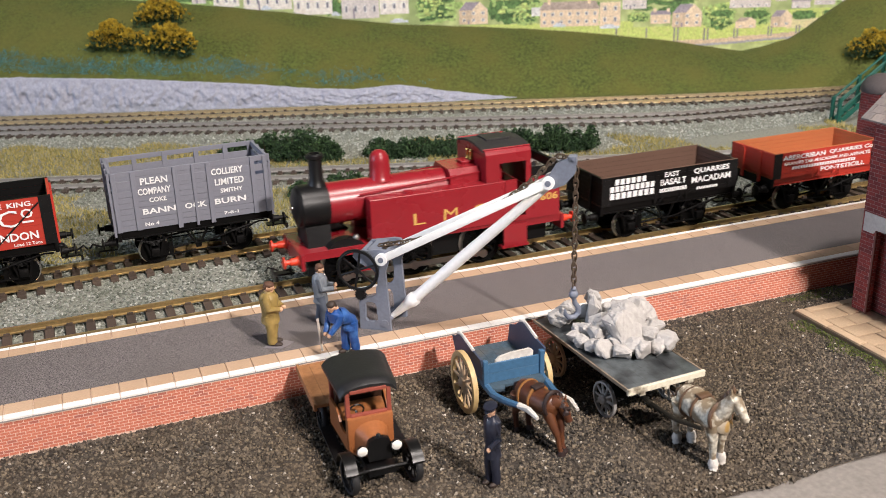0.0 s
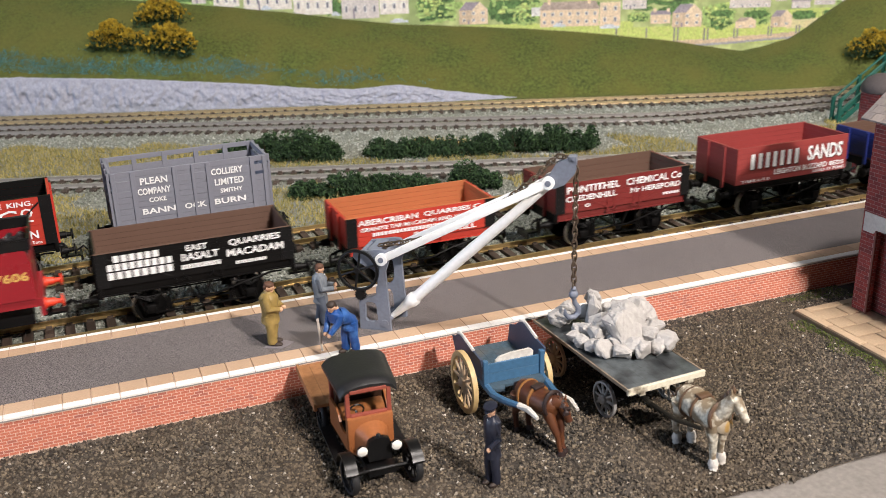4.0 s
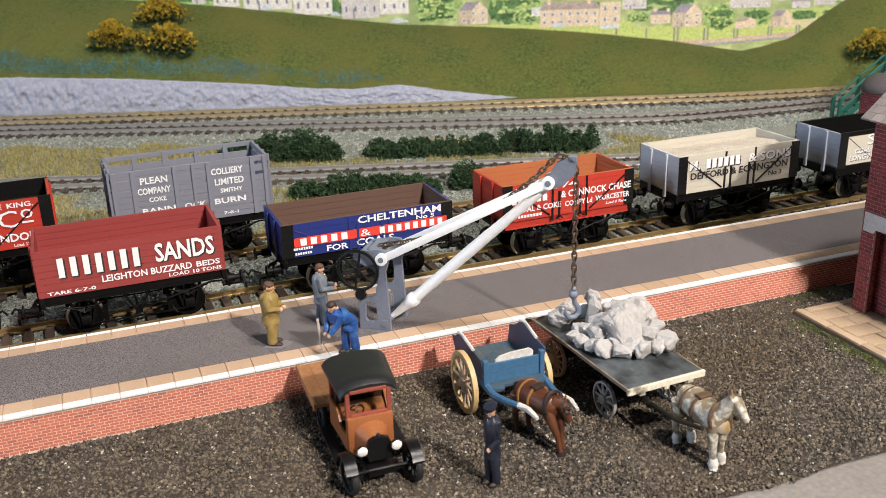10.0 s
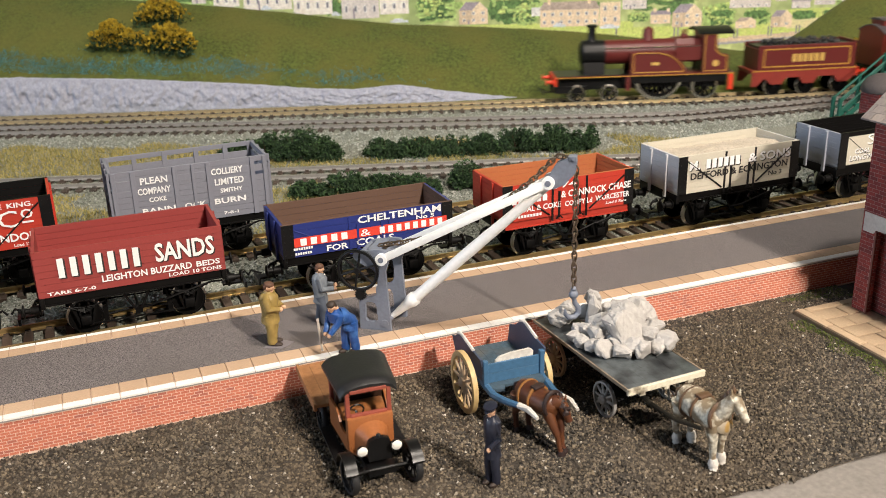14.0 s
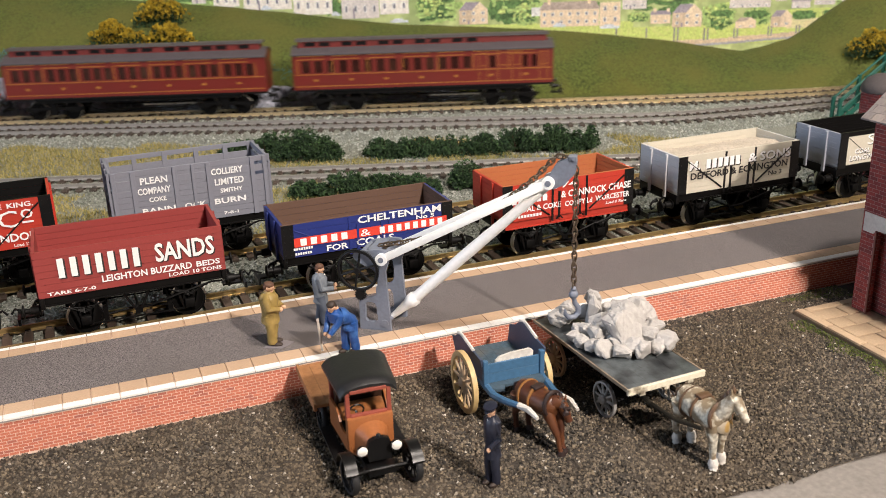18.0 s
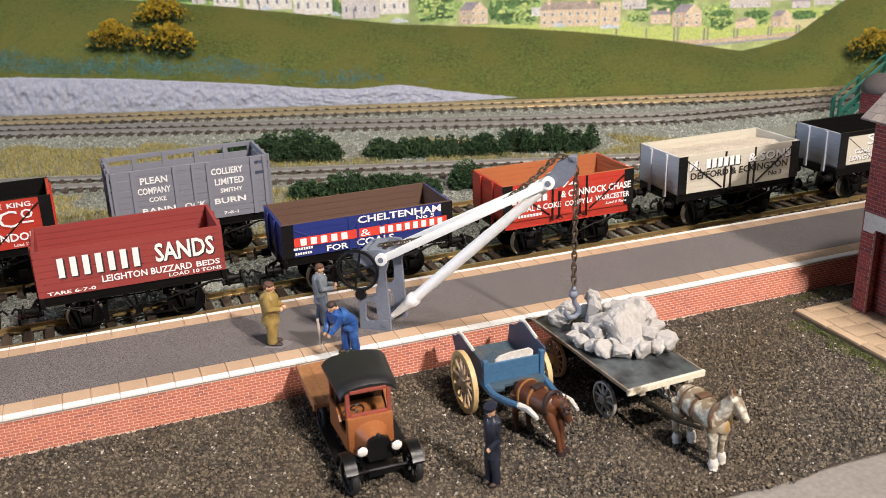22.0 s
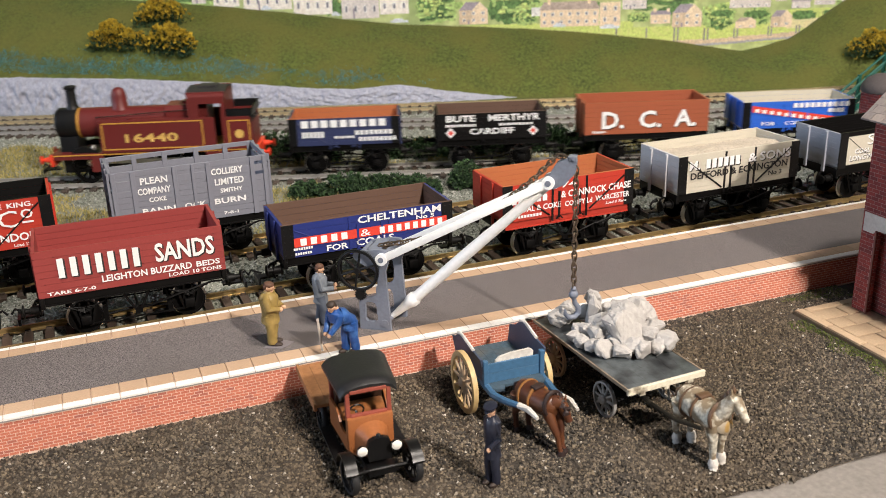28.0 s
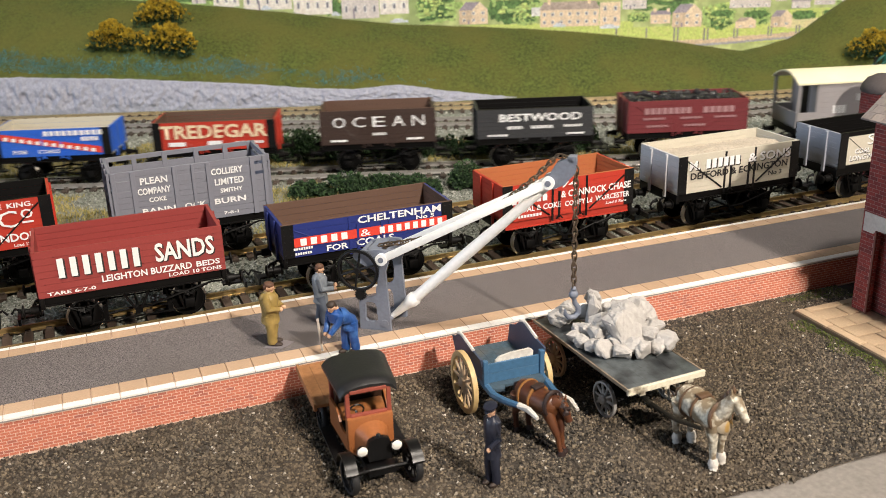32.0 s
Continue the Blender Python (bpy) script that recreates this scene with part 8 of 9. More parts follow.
for z0, z1 in ((18.0, 18.9), (25.6, 26.7)):
    bm = bmesh.new()
    box(bm, -6.5, 6.5, 9.4, 10.6, z0, z1, 0.12)
    part("windscreen_rail", narrowed(bm), M_TRUCK_R, truck, smooth=False)
# Cab back and floor take roof black: the cab's inner shade as colour.
bm = bmesh.new()
box(bm, -7.6, 7.6, 27.2, 28.2, 6, 26.4)
part("cab_back", narrowed(bm), M_ROOF, truck, "cab back coloured black for the shade under the roof", smooth=False)
bm = bmesh.new()
box(bm, -7.6, 7.6, 10.9, 27.1, 6.6, 7.3)
part("cab_floor", narrowed(bm), M_ROOF, truck, "cab floor coloured black for the shade inside", smooth=False)
bm = bmesh.new()
box(bm, -7.2, 7.2, 18.0, 24.0, 12.4, 16.0, 1.1)
part("seat", narrowed(bm), M_SEAT, truck)
# Seat back darker than the seat: shade under the roof put in its colour.
bm = bmesh.new()
box(bm, -7.2, 7.2, 24.2, 27.1, 13, 21.5, 0.8)
part("seat_back", narrowed(bm), mat("shaded_seat_back", (0.03, 0.014, 0.009), 0.35), truck, "seat back coloured dark for the shade under the roof")
bm = bmesh.new()
tube(bm, [(-3.2, 11, 11), (-3.2, 15, 17.2)], 0.4)
for k in range(18):
    a, b = 2 * math.pi * k / 18, 2 * math.pi * (k + 1) / 18
    tube(bm, [(-3.2 + 2.6 * math.cos(a), 15 - 1.0 * math.sin(a), 17.2 + 2.4 * math.sin(a)), (-3.2 + 2.6 * math.cos(b), 15 - 1.0 * math.sin(b), 17.2 + 2.4 * math.sin(b))], 0.3, 5)
part("steering_wheel", narrowed(bm), M_BLACK, truck)
bm = bmesh.new()
nx, ny = 15, 14
G = []
for d in (0.0, -0.9):
    for j in range(ny):
        y = 9.6 + 20.4 * j / (ny - 1)
        for i in range(nx):
            x = -9.3 + 18.6 * i / (nx - 1)
            e = max(0.0, (12.4 - y) / 2.8)
            f = max(0.0, (abs(x) - 7.0) / 2.3)
            G.append(bm.verts.new((x * (1 - 0.02 * e), y, 27.4 + 1.7 * (1 - (x / 9.3) ** 2) - 1.2 * min(1, e) ** 2 - 1.3 * f * f + d)))
N = nx * ny
for j in range(ny - 1):
    for i in range(nx - 1):
        q = [j * nx + i, j * nx + i + 1, (j + 1) * nx + i + 1, (j + 1) * nx + i]
        bm.faces.new([G[k] for k in q])
        bm.faces.new([G[N + k] for k in q[::-1]])
rim = [i for i in range(nx)] + [j * nx + nx - 1 for j in range(1, ny)] + [(ny - 1) * nx + i for i in range(nx - 2, -1, -1)] + [j * nx for j in range(ny - 2, 0, -1)]
for k in range(len(rim)):
    p, q = rim[k], rim[(k + 1) % len(rim)]
    bm.faces.new((G[p], G[N + p], G[N + q], G[q]))
for v in bm.verts:
    t = (v.co.y - 9.0) / 21.0
    v.co.x = v.co.x * (0.93 + 0.14 * t) - 0.25 + 0.8 * t
part("roof", bm, M_ROOF, truck)
for k in range(6):
    bm = bmesh.new()
    x = -12.4 + 22.4 * k / 6
    box(bm, x + 0.04, x + 3.73 - 0.04, 29, 57.5, 12.4, 13.3)
    part("bed_plank", bm, M_BED, truck, smooth=False)
for x in (-12.4, 10):
    bm = bmesh.new()
    box(bm, x - 0.5, x + 0.5, 29, 57.5, 11.2, 13.9, 0.15)
    part("bed_rail", bm, M_BED, truck, smooth=False)
bm = bmesh.new()
for y in (33, 43, 53):
    box(bm, -9, 9, y - 0.6, y + 0.6, 11.2, 12.4)
box(bm, -3.4, -2.4, 28, 57, 6.4, 11.2)
box(bm, 2.4, 3.4, 28, 57, 6.4, 11.2)
part("bed_bearer", bm, M_BLACK, truck, smooth=False)


# ---- horses ----
def horse(label, x, y, rz, coat, mane, hoof, k=1.0, turn=0.0, drop=0.0, patches=None, muzzle=(5.6, 4.0), reach=10.6, stride=0.0, forelock=0):
    """Faces -y before it is turned. turn: head to its left side (+x)."""
    h = thing("horse", label, "horse", "horses", at=mm(x, y, 0.2, rz))
    bm = bmesh.new()
    tube(bm, [(0, 9.5 * k, 15.2 * k), (0, 8.2 * k, 15.6 * k), (0, 5.0 * k, 15.6 * k), (0, 0, 14.9 * k), (0, -4.6 * k, 15.2 * k), (0, -7.6 * k, 15.6 * k), (0, -9.0 * k, 15.4 * k)],
         [1.4 * k, 3.6 * k, 4.5 * k, 4.3 * k, 4.3 * k, 3.7 * k, 1.8 * k], 18)
    part("body", bm, coat, h)
    base = Vector((0, -6.4 * k, 16.6 * k))
    poll = Vector((3.2 * k * math.sin(turn), (-reach - 1.2 * math.cos(turn)) * k, (23.6 - drop) * k))
    nose = poll + Vector((muzzle[0] * math.sin(turn), -muzzle[0] * math.cos(turn), -muzzle[1])) * k
    bm = bmesh.new()
    tube(bm, [base + Vector((0, 1.4, -1.0)), base, base.lerp(poll, 0.5) + Vector((0, -0.2, 0.5)), poll + Vector((0, 0, 0.3))], [3.2 * k, 3.0 * k, 2.3 * k, 1.9 * k], 14)
    part("neck", bm, coat, h)
    bm = bmesh.new()
    tube(bm, [poll + Vector((0, 0, 0.9 * k)), poll, poll.lerp(nose, 0.35), poll.lerp(nose, 0.75), nose, nose + (nose - poll) * 0.08], [0.8 * k, 1.75 * k, 1.75 * k, 1.25 * k, 1.2 * k, 0.5 * k], 14)
    hd = part("head", bm, coat, h)
    for s in (-1, 1):
        bm = bmesh.new()
        q = poll + Vector((s * 1.0 * math.cos(turn), -s * 1.0 * math.sin(turn) + 0.2, 1.3)) * k
        tube(bm, [q, q + Vector((s * 0.3, 0, 1.9 * k))], [0.6 * k, 0.12], 7)
        part("ear", bm, coat, hd)
        bm = bmesh.new()
        q = poll.lerp(nose, 0.3) + Vector((s * 1.55 * math.cos(turn), -s * 1.55 * math.sin(turn), 0.5)) * k
        blob(bm, q, 0.35 * k, 1)
        part("eye", bm, M_BLACK, hd)
    for sx, fy, kind in ((-1, -6.6, 0), (1, -6.6, 0), (-1, 7.6, 1), (1, 7.6, 1)):
        bm = bmesh.new()
        o = 0.8 * sx * (1 if kind else -1)
        if kind == 0 and stride:
            pts = [(sx * 2.0, fy + 0.6, 14.5), (sx * 1.6, fy - stride * 0.45, 10.0), (sx * 1.2, fy - stride * 0.75 - o * 0.5, 6.4), (sx * 1.1, fy - stride * 0.95 - o * 0.6, 2.4), (sx * 1.1, fy - stride - 0.3 - o * 0.6, 0.9)]
            rr = [2.3, 1.6, 1.05, 0.8, 0.95]
        elif kind == 0:
            pts = [(sx * 2.1, fy + 0.4, 14.5), (sx * 2.2, fy - o * 0.4, 10.0), (sx * 2.15, fy - o, 6.4), (sx * 2.1, fy - o - 0.2, 2.4), (sx * 2.1, fy - o - 0.5, 0.9)]
            rr = [2.3, 1.6, 1.1, 0.85, 1.0]
        else:
            pts = [(sx * 2.1, fy, 14.8), (sx * 2.3, fy - 0.4 - o * 0.4, 10.4), (sx * 2.2, fy + 1.1 - o, 6.8), (sx * 2.1, fy + 0.6 - o, 2.4), (sx * 2.1, fy + 0.1 - o, 0.9)]
            rr = [3.0, 2.0, 1.15, 0.9, 1.0]
        tube(bm, [Vector(p) * k for p in pts], [r * k for r in rr], 12)
        lg = part("leg", bm, coat, h)
        bm = bmesh.new()
        p = Vector(pts[-1]) * k
        lathe(bm, [(1.45 * k, 0), (1.25 * k, 0.9 * k), (1.05 * k, 1.6 * k)], Matrix.Translation((p.x, p.y - 0.2, 0)), 12)
        if patches:
            lathe(bm, [(1.5 * k, 1.2 * k), (1.6 * k, 1.8 * k), (1.1 * k, 3.4 * k)], Matrix.Translation((p.x, p.y, 0)), 12)
        part("hoof", bm, hoof, lg)
    bm = bmesh.new()
    tube(bm, [Vector(p) * k for p in ((0, 9.2, 17.4), (0, 11.2, 16.0), (0, 11.6, 12.0), (0.3, 11.4, 7.5))], [0.9 * k, 1.1 * k, 1.2 * k, 0.3 * k], 10)
    part("tail", bm, mane, h)
    bm = bmesh.new()
    for j in range(8):
        p = base.lerp(poll, j / 7) + Vector((0.4, 1.6, 1.6 + 0.4 * (j % 2))) * k
        blob(bm, p, (0.9 * k, 1.2 * k, 1.5 * k), 1, 0.4, j)
    for j in range(forelock):
        p = poll.lerp(nose, 0.06 * j) + Vector((0.5 * math.sin(2.1 * j) - 0.5, 0.6 - 0.5 * j, 1.5 - 0.35 * j)) * k
        blob(bm, p, (1.25 * k, 1.0 * k, 1.1 * k), 1, 0.5, j + 20)
    part("mane", bm, mane, h)
    return h


def harness(h, k, collar, strap, pad):
    bm = bmesh.new()
    n = 26
    R = []
    for j in range(n):
        a = 2 * math.pi * j / n
        c = Vector((3.9 * k * math.sin(a), -7.0 * k - 1.2 * k * math.cos(a) * -0.4, 16.0 * k + 4.3 * k * math.cos(a)))
        R.append([bm.verts.new(c + Vector((0.65 * k * math.cos(q) * math.sin(a), 0.75 * k * math.sin(q), 0.65 * k * math.cos(q) * math.cos(a)))) for q in np.linspace(0, 2 * math.pi, 7, endpoint=False)])
    for j in range(n):
        for q in range(7):
            bm.faces.new((R[j][q], R[j][(q + 1) % 7], R[(j + 1) % n][(q + 1) % 7], R[(j + 1) % n][q]))
    part("collar", bm, collar, h)
    for y, r in ((0.6, 4.5), (5.2, 4.75)):
        bm = bmesh.new()
        m = Matrix.Translation((0, y * k, 15.1 * k)) @ Matrix.Rotation(radians(90), 4, "X")
        lathe(bm, [(r * k, -0.4 * k), (r * k + 0.25, -0.3 * k), (r * k + 0.25, 0.3 * k), (r * k, 0.4 * k)], m, 22)
        part("girth_strap", bm, strap, h)
    bm = bmesh.new()
    box(bm, -2.2 * k, 2.2 * k, -0.8 * k, 2.0 * k, 18.9 * k, 20.0 * k, 0.4)
    part("saddle_pad", bm, pad, h)


M_BAY = mat("glossy_bay_coat", (0.10, 0.034, 0.013), 0.4, stain=190, stain_amt=0.65, stain_col=(0.05, 0.014, 0.008), edge=(0.46, 0.6))
M_MANE = mat("dark_mane", (0.022, 0.010, 0.008), 0.6)
M_GREYH = mat("dappled_white_coat", (0.55, 0.51, 0.42), 0.5, grain=620, vary=0.6, stain=290, stain_amt=0.95, stain_col=(0.19, 0.14, 0.085), edge=(0.42, 0.54))
M_HOOFW = mat("white_feather", (0.62, 0.58, 0.53), 0.6, stain=400, stain_amt=0.4, edge=(0.52, 0.58))
M_LEATH = mat("brown_leather", (0.10, 0.055, 0.03), 0.5)
M_OCHRE = mat("ochre_strap", (0.24, 0.105, 0.03), 0.5)
hb = horse("glossy bay model horse between the cart's shafts", 176.6, -57.2, 15, M_BAY, M_MANE, M_MANE, 0.92, 0.5, 6.6, muzzle=(2.4, 5.8), reach=8.6, stride=4.6, forelock=6)
harness(hb, 0.93, M_MANE, M_OCHRE, M_MANE)
hg = horse("white dappled model horse harnessed to the flat dray", 216.8, -84.2, 4, M_GREYH, M_LEATH, M_HOOFW, 1.0, 0.55, 0.4, True, (3.4, 6.0), 9.6)
harness(hg, 1.0, M_LEATH, M_LEATH, M_LEATH)
bm = bmesh.new()
blob(bm, (0.6, -8.3, 13.6), (3.0, 1.3, 2.6), 2, 0.2, 5)
part("breast", bm, mat("ochre_grey_coat", (0.40, 0.25, 0.08), 0.55, stain=300, stain_amt=0.7, stain_col=(0.36, 0.33, 0.28), edge=(0.5, 0.56)), hg, "ochre breast")


def cart_wheel(parent, x, y, r, rim, hub, spokes, turn=0, inner=0.84, half=0.82):
    w = new("wheel")
    w.parent = parent
    w.matrix_basis = mm(x, y, r, 90 + turn)
    m = Matrix.Rotation(radians(90), 4, "X")
    bm = bmesh.new()
    lathe(bm, [(r * inner, -half), (r, -half), (r, half), (r * inner, half), (r * inner, -half)], m, 36, caps=False)
    part("rim", bm, rim, w)
    for k in range(spokes):
        a = 2 * math.pi * k / spokes
        bm = bmesh.new()
        rod(bm, (0.9 * math.cos(a), 0, 0.9 * math.sin(a)), ((inner + 0.03) * r * math.cos(a), 0, (inner + 0.03) * r * math.sin(a)), 0.5, 0.38, 7)
        part("spoke", bm, hub, w)
    bm = bmesh.new()
    lathe(bm, [(1.0, -1.9), (1.7, -1.2), (1.8, 1.2), (1.0, 1.9)], m, 14)
    part("hub", bm, hub, w)


# ---- blue two-wheeled tip cart ----
M_CARTB = mat("blue_cart_paint", (0.045, 0.125, 0.23), 0.5, grain=700, vary=0.12, stain=90, stain_amt=0.3)
M_CARTD = mat("dark_blue_cart_side", (0.045, 0.06, 0.10), 0.55, stain_amt=0.25)
M_CARTF = mat("dusty_blue_boards", (0.042, 0.075, 0.105), 0.7, grain=700, vary=0.3, stain=110, stain_amt=0.7, stain_col=(0.11, 0.10, 0.085))
M_CREAMW = mat("cream_wheel_rim", (0.50, 0.35, 0.16), 0.55, stain_amt=0.25)
M_WOODW = mat("weathered_wheel_wood", (0.38, 0.27, 0.17), 0.7, stain_amt=0.35)
M_CREAMP = mat("cream_cart_edge", (0.62, 0.59, 0.54), 0.6, stain=160, stain_amt=0.4, stain_col=(0.30, 0.27, 0.25))
cart = thing("tip_cart", "blue two-wheeled cart with cream wheels and raised sides", "cart", at=mm(176.6, -31.9, 0.2, -1))
for x, r in ((-14.0, 10.4), (12.9, 8.8)):
    cart_wheel(cart, x, 0, r, M_CREAMW, M_WOODW, 12)
bm = bmesh.new()
rod(bm, (-14.8, 0, 10.4), (13.7, 0, 8.8), 0.8)
box(bm, -10, 10, -1.2, 1.2, 10.2, 11.2)
part("axle", bm, M_CARTD, cart)
for k in range(5):
    bm = bmesh.new()
    box(bm, -9.4 + 3.9 * k, -9.4 + 3.9 * (k + 1) - 0.05, -5.2, 19.5, 11.0, 11.9)
    part("floor_board", bm, M_CARTF, cart, smooth=False)


def flared(bm, s, prof, t=0.7):
    """A side board that leans outwards; prof is (y, z) along its outline."""
    lean = lambda z: 9.9 + 0.16 * (z - 11)
    o = 1.4 if s < 0 else 0.3
    A = [bm.verts.new((s * lean(z) + o, y, z)) for y, z in prof]
    B = [bm.verts.new((s * (lean(z) + t) + o, y, z)) for y, z in prof]
    bm.faces.new(A)
    bm.faces.new(B[::-1])
    for k in range(len(prof)):
        q = (k + 1) % len(prof)
        bm.faces.new((A[k], B[k], B[q], A[q]))


RISEN = [(0.5, 20.8), (3.0, 21.2), (6.0, 21.8), (8.6, 22.2), (11.4, 22.4), (13.6, 21.4)]
for s in (-1, 1):
    bm = bmesh.new()
    flared(bm, s, [(-5.4, 11.0), (20, 11.0), (20.4, 17.5), (17.0, 18.6), (13.6, 21.2)] + [(y, z - 0.2) for y, z in RISEN[::-1]][1:] + [(-6.0, 20.2)])
    side = part("side_board", bm, M_CARTD, cart, smooth=False)
    bm = bmesh.new()
    tube(bm, [(s * (9.9 + 0.16 * (z - 11) + 0.35) + (1.4 if s < 0 else 0.3), y, z) for y, z in RISEN], 0.62, 6)
    part("side_edge", bm, M_CREAMP, side, "cream painted top edge")
    bm = bmesh.new()
    box(bm, s * 9.9 + 0.1, s * 9.9 + 1.7, -6.6, -4.9, 9.8, 19.6, 0.2)
    part("corner_post", bm, M_CARTB, cart, smooth=False)
    bm = bmesh.new()
    tube(bm, [(s * 9.6 + 1.0, 4, 10.6), (s * 9.8 + 1.0, -6, 10.6), (s * 9.6 + 0.8, -12, 10.4), (s * 8.2 + 0.6, -19, 11.6), (s * 7.2 + 1.4, -25, 12.8)], [1.0, 1.2, 1.25, 1.1, 0.95], 8)
    sh = part("shaft", bm, M_CARTB, cart)
    bm = bmesh.new()
    tube(bm, [(s * 7.2 + 1.4, -24.8, 12.8), (s * 7.0 + 2.0, -29.5, 13.6), (s * 6.6 + 2.4, -34.2, 13.0)], [1.05, 1.0, 0.6], 8)
    part("shaft_tip", bm, M_CREAMP, sh, "cream painted shaft tip")
for k in range(2):
    bm = bmesh.new()
    box(bm, -8.6, 10.4, -5.9, -5.2, 11.4 + 3.4 * k, 11.4 + 3.4 * (k + 1) - 0.1, 0.1)
    part("front_board", bm, M_CARTB, cart, smooth=False)
bm = bmesh.new()
prism(bm, [(-5.2, 17.0), (8.0, 17.0), (8.2, 19.6), (7.0, 20.6), (0, 20.3), (-3.6, 19.6), (-5.0, 18.6)], -5.1, -4.3, "y")
part("raised_headboard", bm, M_CREAMP, cart, smooth=False)
bm = bmesh.new()
prism(bm, [(-8.6, -5.9), (-8.4, -10.0), (-4.6, -11.6), (-3.6, -8.8), (6.4, -8.8), (7.4, -11.6), (11.2, -10.0), (11.4, -5.9)], 10.6, 11.4, "z")
part("footboard", bm, M_CARTF, cart, smooth=False)

# ---- flat dray with boulders ----
M_DECK = mat("worn_dark_deck", (0.088, 0.10, 0.104), 0.42, grain=500, vary=0.35, stain=70, stain_amt=0.9, stain_col=(0.010, 0.010, 0.011), edge=(0.42, 0.62))
M_DRAYE = mat("cream_dray_edge", (0.66, 0.61, 0.48), 0.6, stain=150, stain_amt=0.8, stain_col=(0.10, 0.07, 0.04), edge=(0.52, 0.60))
M_GREYW = mat("grey_spoked_wheel", (0.34, 0.33, 0.32), 0.55, stain_amt=0.3)
dray = thing("flat_dray", "four-wheeled flat dray with a worn dark deck and cream edge", "dray", at=mm(213.6, -38.6, 0.2, 3.0))
for k in range(7):
    bm = bmesh.new()
    x = -13.6 + 27.2 * k / 7
    box(bm, x + 0.012, x + 3.886 - 0.012, -28.5, 28.5, 15.6, 16.8)
    part("deck_plank", bm, M_DECK, dray, smooth=False)
for s in (-1, 1):
    bm = bmesh.new()
    box(bm, s * 13.95 - 0.3, s * 13.95 + 0.3, -28.8, 28.8, 15.8, 17.0, 0.12)
    part("side_rail", bm, mat("tan_dray_rail", (0.25, 0.19, 0.13), 0.6, stain=120, stain_amt=0.7, stain_col=(0.06, 0.045, 0.03)), dray, smooth=False)
bm = bmesh.new()
box(bm, -14.4, 14.4, -29.6, -28.5, 15.1, 17.1, 0.15)
for x in (-9, 0, 9):
    box(bm, x - 1, x + 1, -29.4, -28.6, 14.0, 15.2)
part("front_edge", bm, M_DRAYE, dray, "chipped cream front edge", smooth=False)
bm = bmesh.new()
for x in (-8, 8):
    box(bm, x - 0.9, x + 0.9, -27, 27, 12.6, 15.6)
for y in (-14, 17):
    box(bm, -10, 10, y - 1.3, y + 1.3, 6.2, 12.6)
    rod(bm, (-12, y, 6.4), (12, y, 6.4), 0.7)
part("underframe", bm, M_FRAME, dray, smooth=False)
for x in (-12.2, 12.2):
    cart_wheel(dray, x, -14, 6.0, M_GREYW, M_GREYW, 10, 0, 0.88, 0.55)
    cart_wheel(dray, x, 17, 6.9, M_WOODW, M_WOODW, 12, 0, 0.88, 0.55)
    bm = bmesh.new()
    s = 1 if x > 0 else -1
    tube(bm, [(s * 5.2, -22, 11), (s * 6.0, -30, 10.6), (s * 6.4, -42, 11.8), (s * 6.2, -54, 14.8)], [0.8, 0.8, 0.75, 0.6], 8)
    part("shaft", bm, mat("olive_black_shaft", (0.016, 0.013, 0.008), 0.6, spec=0.25), dray)
M_BOULD = mat("pale_plaster_stone", (0.40, 0.38, 0.36), 0.9, grain=700, vary=0.12, bump=0.7, stain=160, stain_amt=0.5, stain_col=(0.32, 0.305, 0.30))


def boulder(x, y, z, r, seed, tall=1.0):
    """A broken lump: the hull of a few corners, roughened."""
    g = np.random.default_rng(seed + 90)
    bm = bmesh.new()
    d = g.normal(size=(24, 3))
    d /= np.linalg.norm(d, axis=1)[:, None]
    d *= (0.88 + 0.2 * g.random(24))[:, None] * np.array([1.18, 0.98, tall])
    hull = bmesh.ops.convex_hull(bm, input=[bm.verts.new(p) for p in d])
    bmesh.ops.delete(bm, geom=[v for v in hull["geom_interior"] if isinstance(v, bmesh.types.BMVert)], context="VERTS")
    bmesh.ops.bevel(bm, geom=bm.edges[:], offset=0.04, segments=1, affect="EDGES")
    bmesh.ops.triangulate(bm, faces=bm.faces[:])
    bmesh.ops.subdivide_edges(bm, edges=bm.edges[:], cuts=3, use_grid_fill=True)
    for v in bm.verts:
        q = v.co * 2.3 + Vector((seed * 1.7, seed, 0))
        v.co *= r * (1 + 0.16 * noise.noise(q) + 0.05 * noise.noise(q * 2.7) + 0.03 * noise.noise(q * 6))
    me = mesh_of("boulder", bm, M_BOULD, smooth=True)
    me.set_sharp_from_angle(angle=radians(24))
    ob = tagged(new("boulder", me), "large pale grey plaster boulder on the dray" if r > 4.5 else "rough pale grey plaster boulder on the dray", "boulder", "boulders on the dray")
    ob.matrix_world = mm(x, y, z, seed * 47 % 360)


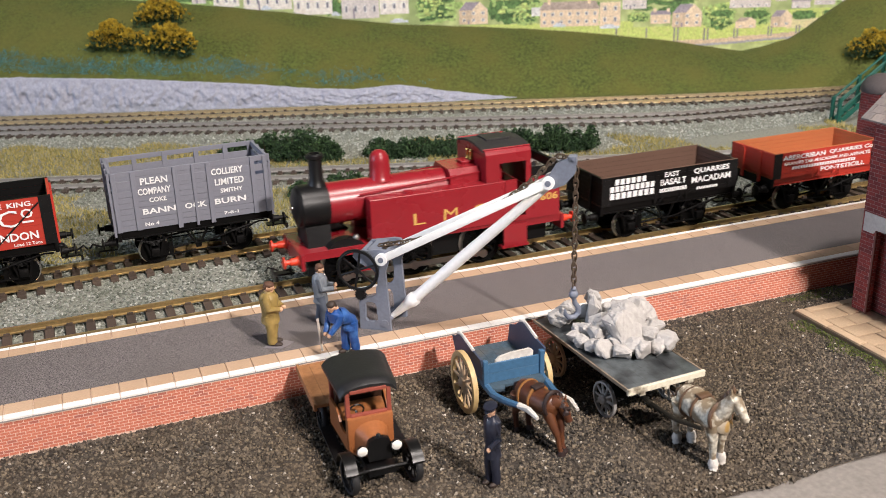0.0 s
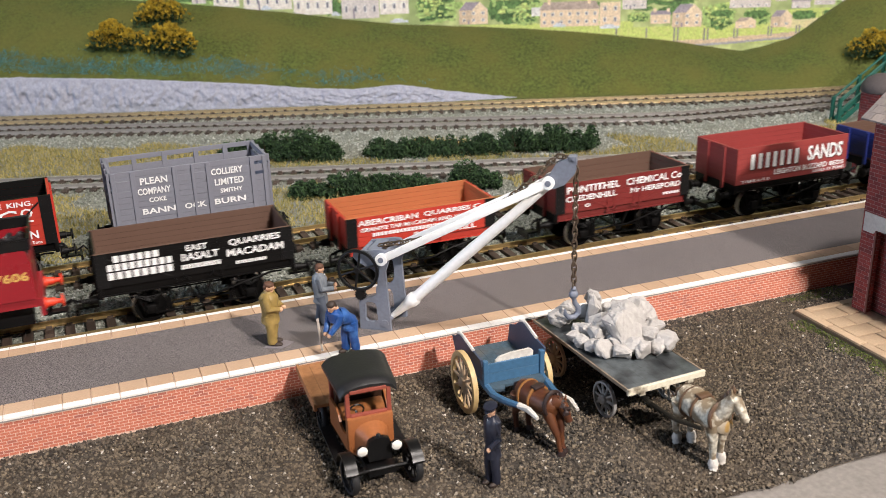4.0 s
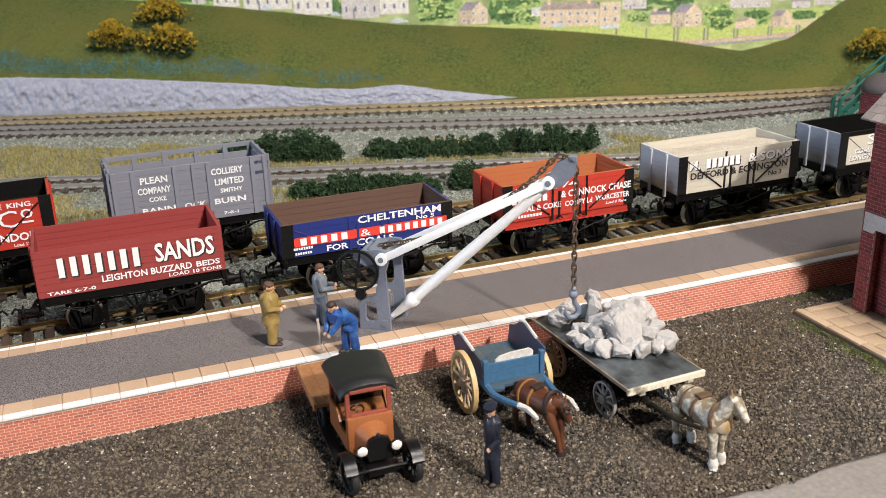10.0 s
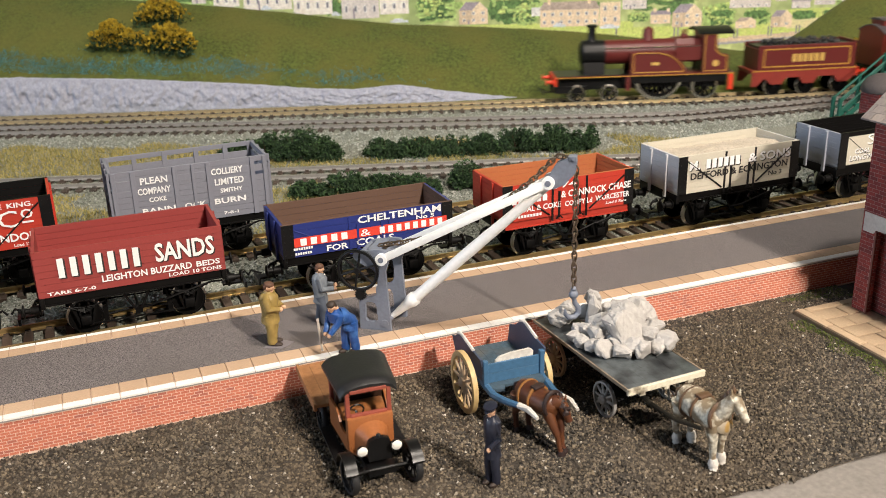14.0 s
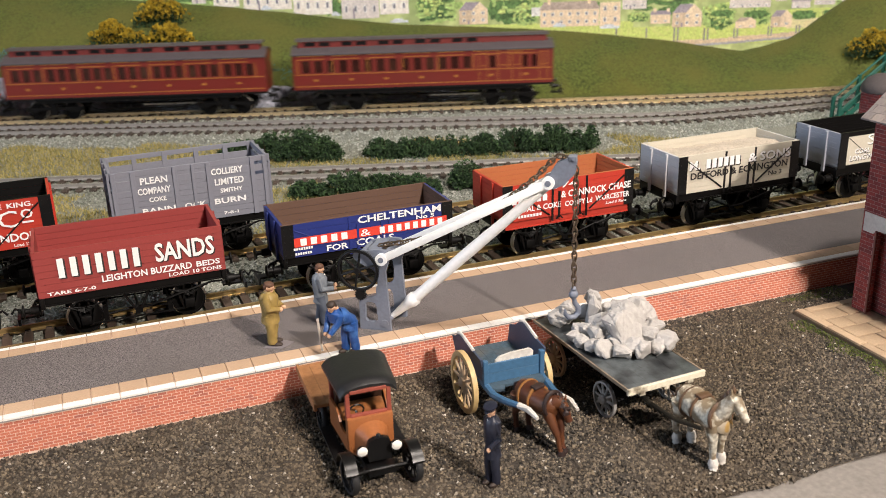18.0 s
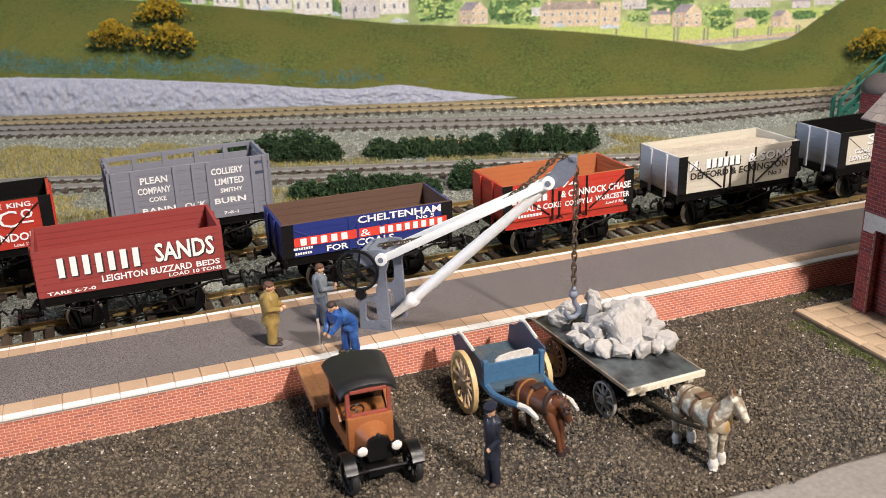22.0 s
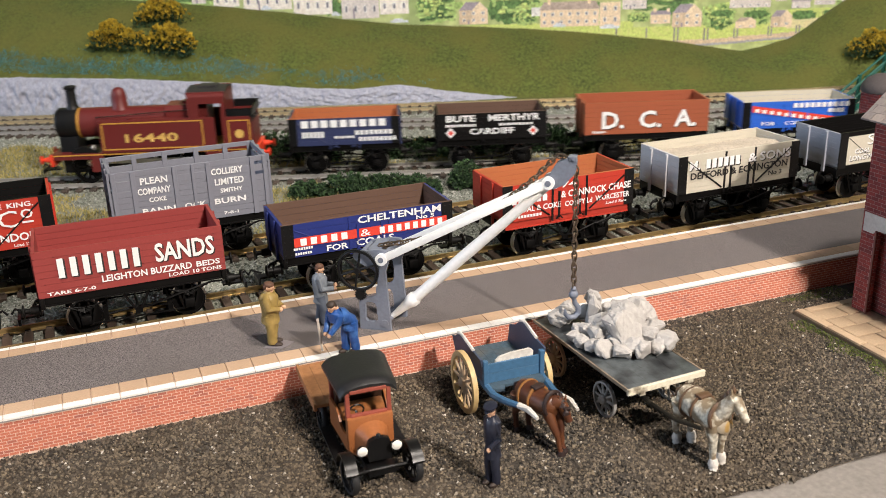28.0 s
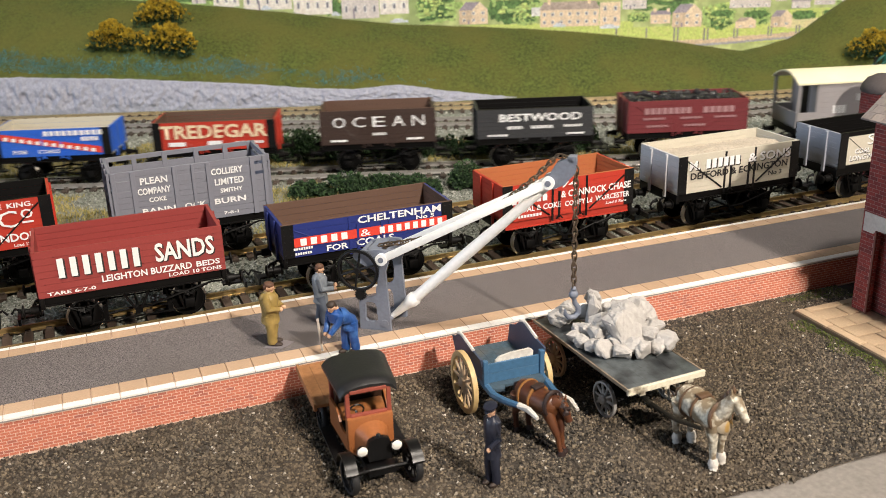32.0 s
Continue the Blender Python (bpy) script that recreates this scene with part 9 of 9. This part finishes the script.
for k, (x, y, z, r, tall) in enumerate((
        (204.1, -18.9, 20.3, 3.9, 0.9), (207.0, -18.4, 20.6, 4.4, 0.9), (212.5, -27.4, 24.0, 3.3, 2.0), (213.1, -25.3, 28.6, 2.8, 1.1), (218.6, -28.9, 23.6, 5.2, 1.0),
        (224.0, -36.8, 24.6, 6.0, 1.1), (215.8, -41.0, 24.4, 8.6, 1.05), (223.3, -43.9, 21.4, 4.3, 0.9), (225.4, -44.7, 23.6, 3.0, 0.9), (226.4, -49.8, 20.4, 4.4, 0.9),
        (222.8, -50.8, 19.6, 3.4, 0.8), (201.6, -33.2, 19.4, 3.1, 0.8), (203.0, -36.7, 19.3, 2.9, 0.8), (204.4, -41.0, 19.4, 2.9, 0.8), (206.1, -45.1, 20.0, 4.0, 0.9),
        (210.1, -49.4, 19.5, 3.1, 0.9), (215.2, -48.8, 20.4, 3.4, 0.9), (216.8, -51.2, 20.0, 3.8, 0.9), (210.9, -44.1, 20.6, 3.4, 0.9), (206.9, -32.0, 20.8, 3.4, 0.9),
        (208.6, -38.0, 21.4, 4.2, 0.9), (212.0, -37.6, 22.6, 4.2, 0.9), (208.6, -16.2, 23.0, 2.9, 0.8), (221.7, -30.3, 26.0, 3.6, 0.9), (224.6, -34.7, 27.8, 3.3, 0.8),
        (226.7, -38.4, 24.6, 3.6, 0.9), (212.1, -50.0, 18.5, 1.8, 0.8), (212.6, -21.4, 22.0, 3.6, 0.9), (211.7, -33.2, 23.2, 4.0, 0.9), (205.2, -29.8, 20.2, 3.0, 0.8))):
    boulder(x, y, z, r if r < 4.5 else 0.9 * r, k + 3, tall)


# ---- what moves ----
def glide(keys, t):
    """Smooth position at t from a train's timetable."""
    ts, xs = zip(*keys)
    if t <= ts[0] or t >= ts[-1]:
        return xs[0] if t <= ts[0] else xs[-1]
    k = next(i for i in range(len(ts) - 1) if ts[i] <= t <= ts[i + 1])
    m = []
    for i in (k, k + 1):
        if i == 0 or i == len(ts) - 1:
            m.append(0.0)
            continue
        a = (xs[i] - xs[i - 1]) / (ts[i] - ts[i - 1])
        b = (xs[i + 1] - xs[i]) / (ts[i + 1] - ts[i])
        m.append(0.0 if a * b <= 0 else 2 * a * b / (a + b))
    L = ts[k + 1] - ts[k]
    s = (t - ts[k]) / L
    return (2 * s**3 - 3 * s**2 + 1) * xs[k] + (s**3 - 2 * s**2 + s) * L * m[0] + (3 * s**2 - 2 * s**3) * xs[k + 1] + (s**3 - s**2) * L * m[1]


FRONT_KEYS = ((-0.5, 617), (0, 592.8), (0.5, 568.0), (1, 541.5), (1.5, 516.5), (2, 490.5), (2.5, 464.8), (3, 437.6), (3.5, 409.0), (4.5, 343), (5.5, 270.0), (6, 233.2), (6.5, 196), (7, 161.0), (7.5, 127.5), (8, 98.6), (8.5, 75.5), (8.8, 69.6), (9, 69.0), (32.5, 69.0))
GOODS_KEYS = ((-0.5, 650), (20.6, 650), (21.5, 630), (22, 599), (22.5, 558), (23, 514.5), (23.5, 470), (24, 424), (24.5, 378.5), (25.5, 294), (26.5, 212), (27.5, 123), (28, 77), (28.5, 31.5), (29, -18.5), (29.5, -69), (30, -120.5), (30.5, -174), (31, -227.5), (31.5, -280.5), (32, -333.5), (32.5, -386))
EXPRESS_KEYS = ((-0.5, 830), (10.6, 830), (11.4, 774), (12, 690), (12.5, 619), (13, 550), (13.5, 479), (14, 406), (14.5, 335), (15.5, 179), (16.5, 13), (17, -74), (17.5, -152), (18, -231), (18.5, -309), (19, -385.5), (20, -530), (20.5, -593), (21, -646), (22, -711), (23, -730), (32.5, -730))


def times_for(keys, fine):
    """Rows close together while the train moves, far apart while it stands."""
    out, t = [0.0], 0.0
    while t < 32.0:
        t = round(t + fine, 4)
        if t > 32.0:
            t = 32.0
        moving = abs(glide(keys, t) - glide(keys, t - fine)) > 0.02 or abs(glide(keys, t + fine) - glide(keys, t)) > 0.02
        if moving or t == 32.0:
            out.append(t)
    return out


def slack(name, off, t):
    """The wagons ahead of the front train's mark close up on their couplings as the engine brakes."""
    if name != "front" or off >= 0:
        return 0.0
    much, begin, last = (7.0, 3.2, 2.6) if off < -150 else (2.6, 4.6, 2.6)
    s = min(1.0, max(0.0, (t - begin) / last))
    return much * s * s * (3 - 2 * s)


def motions():
    plan = {"front": (FRONT, FRONT_KEYS, line_platform, 1 / 10), "goods": (GOODS, GOODS_KEYS, line_goods, 1 / 10), "express": (EXPRESS, EXPRESS_KEYS, line_main_far, 1 / 15)}
    for name, (cars, keys, line, fine) in plan.items():
        ts = times_for(keys, 0.1)
        for car, off in cars:
            rows = []
            for t in ts:
                x = glide(keys, t) + off + slack(name, off, t)
                rows.append((t, mm(x, line(x), RAIL, heading(line, x + 20))))
            walk(car, rows)
        ts = times_for(keys, fine)
        start = glide(keys, 0.0)
        for part_, (x, y, z), r, train in ROLL:
            if train == name:
                walk(part_, [(t, mm(x, y, z, 0, 0, math.degrees((glide(keys, t) - start) * 1.05 / r))) for t in ts])
        for part_, (x, y, z), c, r, train, lead in RODS:
            if train == name:
                rows = []
                for t in ts:
                    a = (glide(keys, t) - start) * 1.05 / r + radians(lead)
                    rows.append((t, mm(x - c * math.sin(a), y, z - c * math.cos(a))))
                walk(part_, rows)


motions()
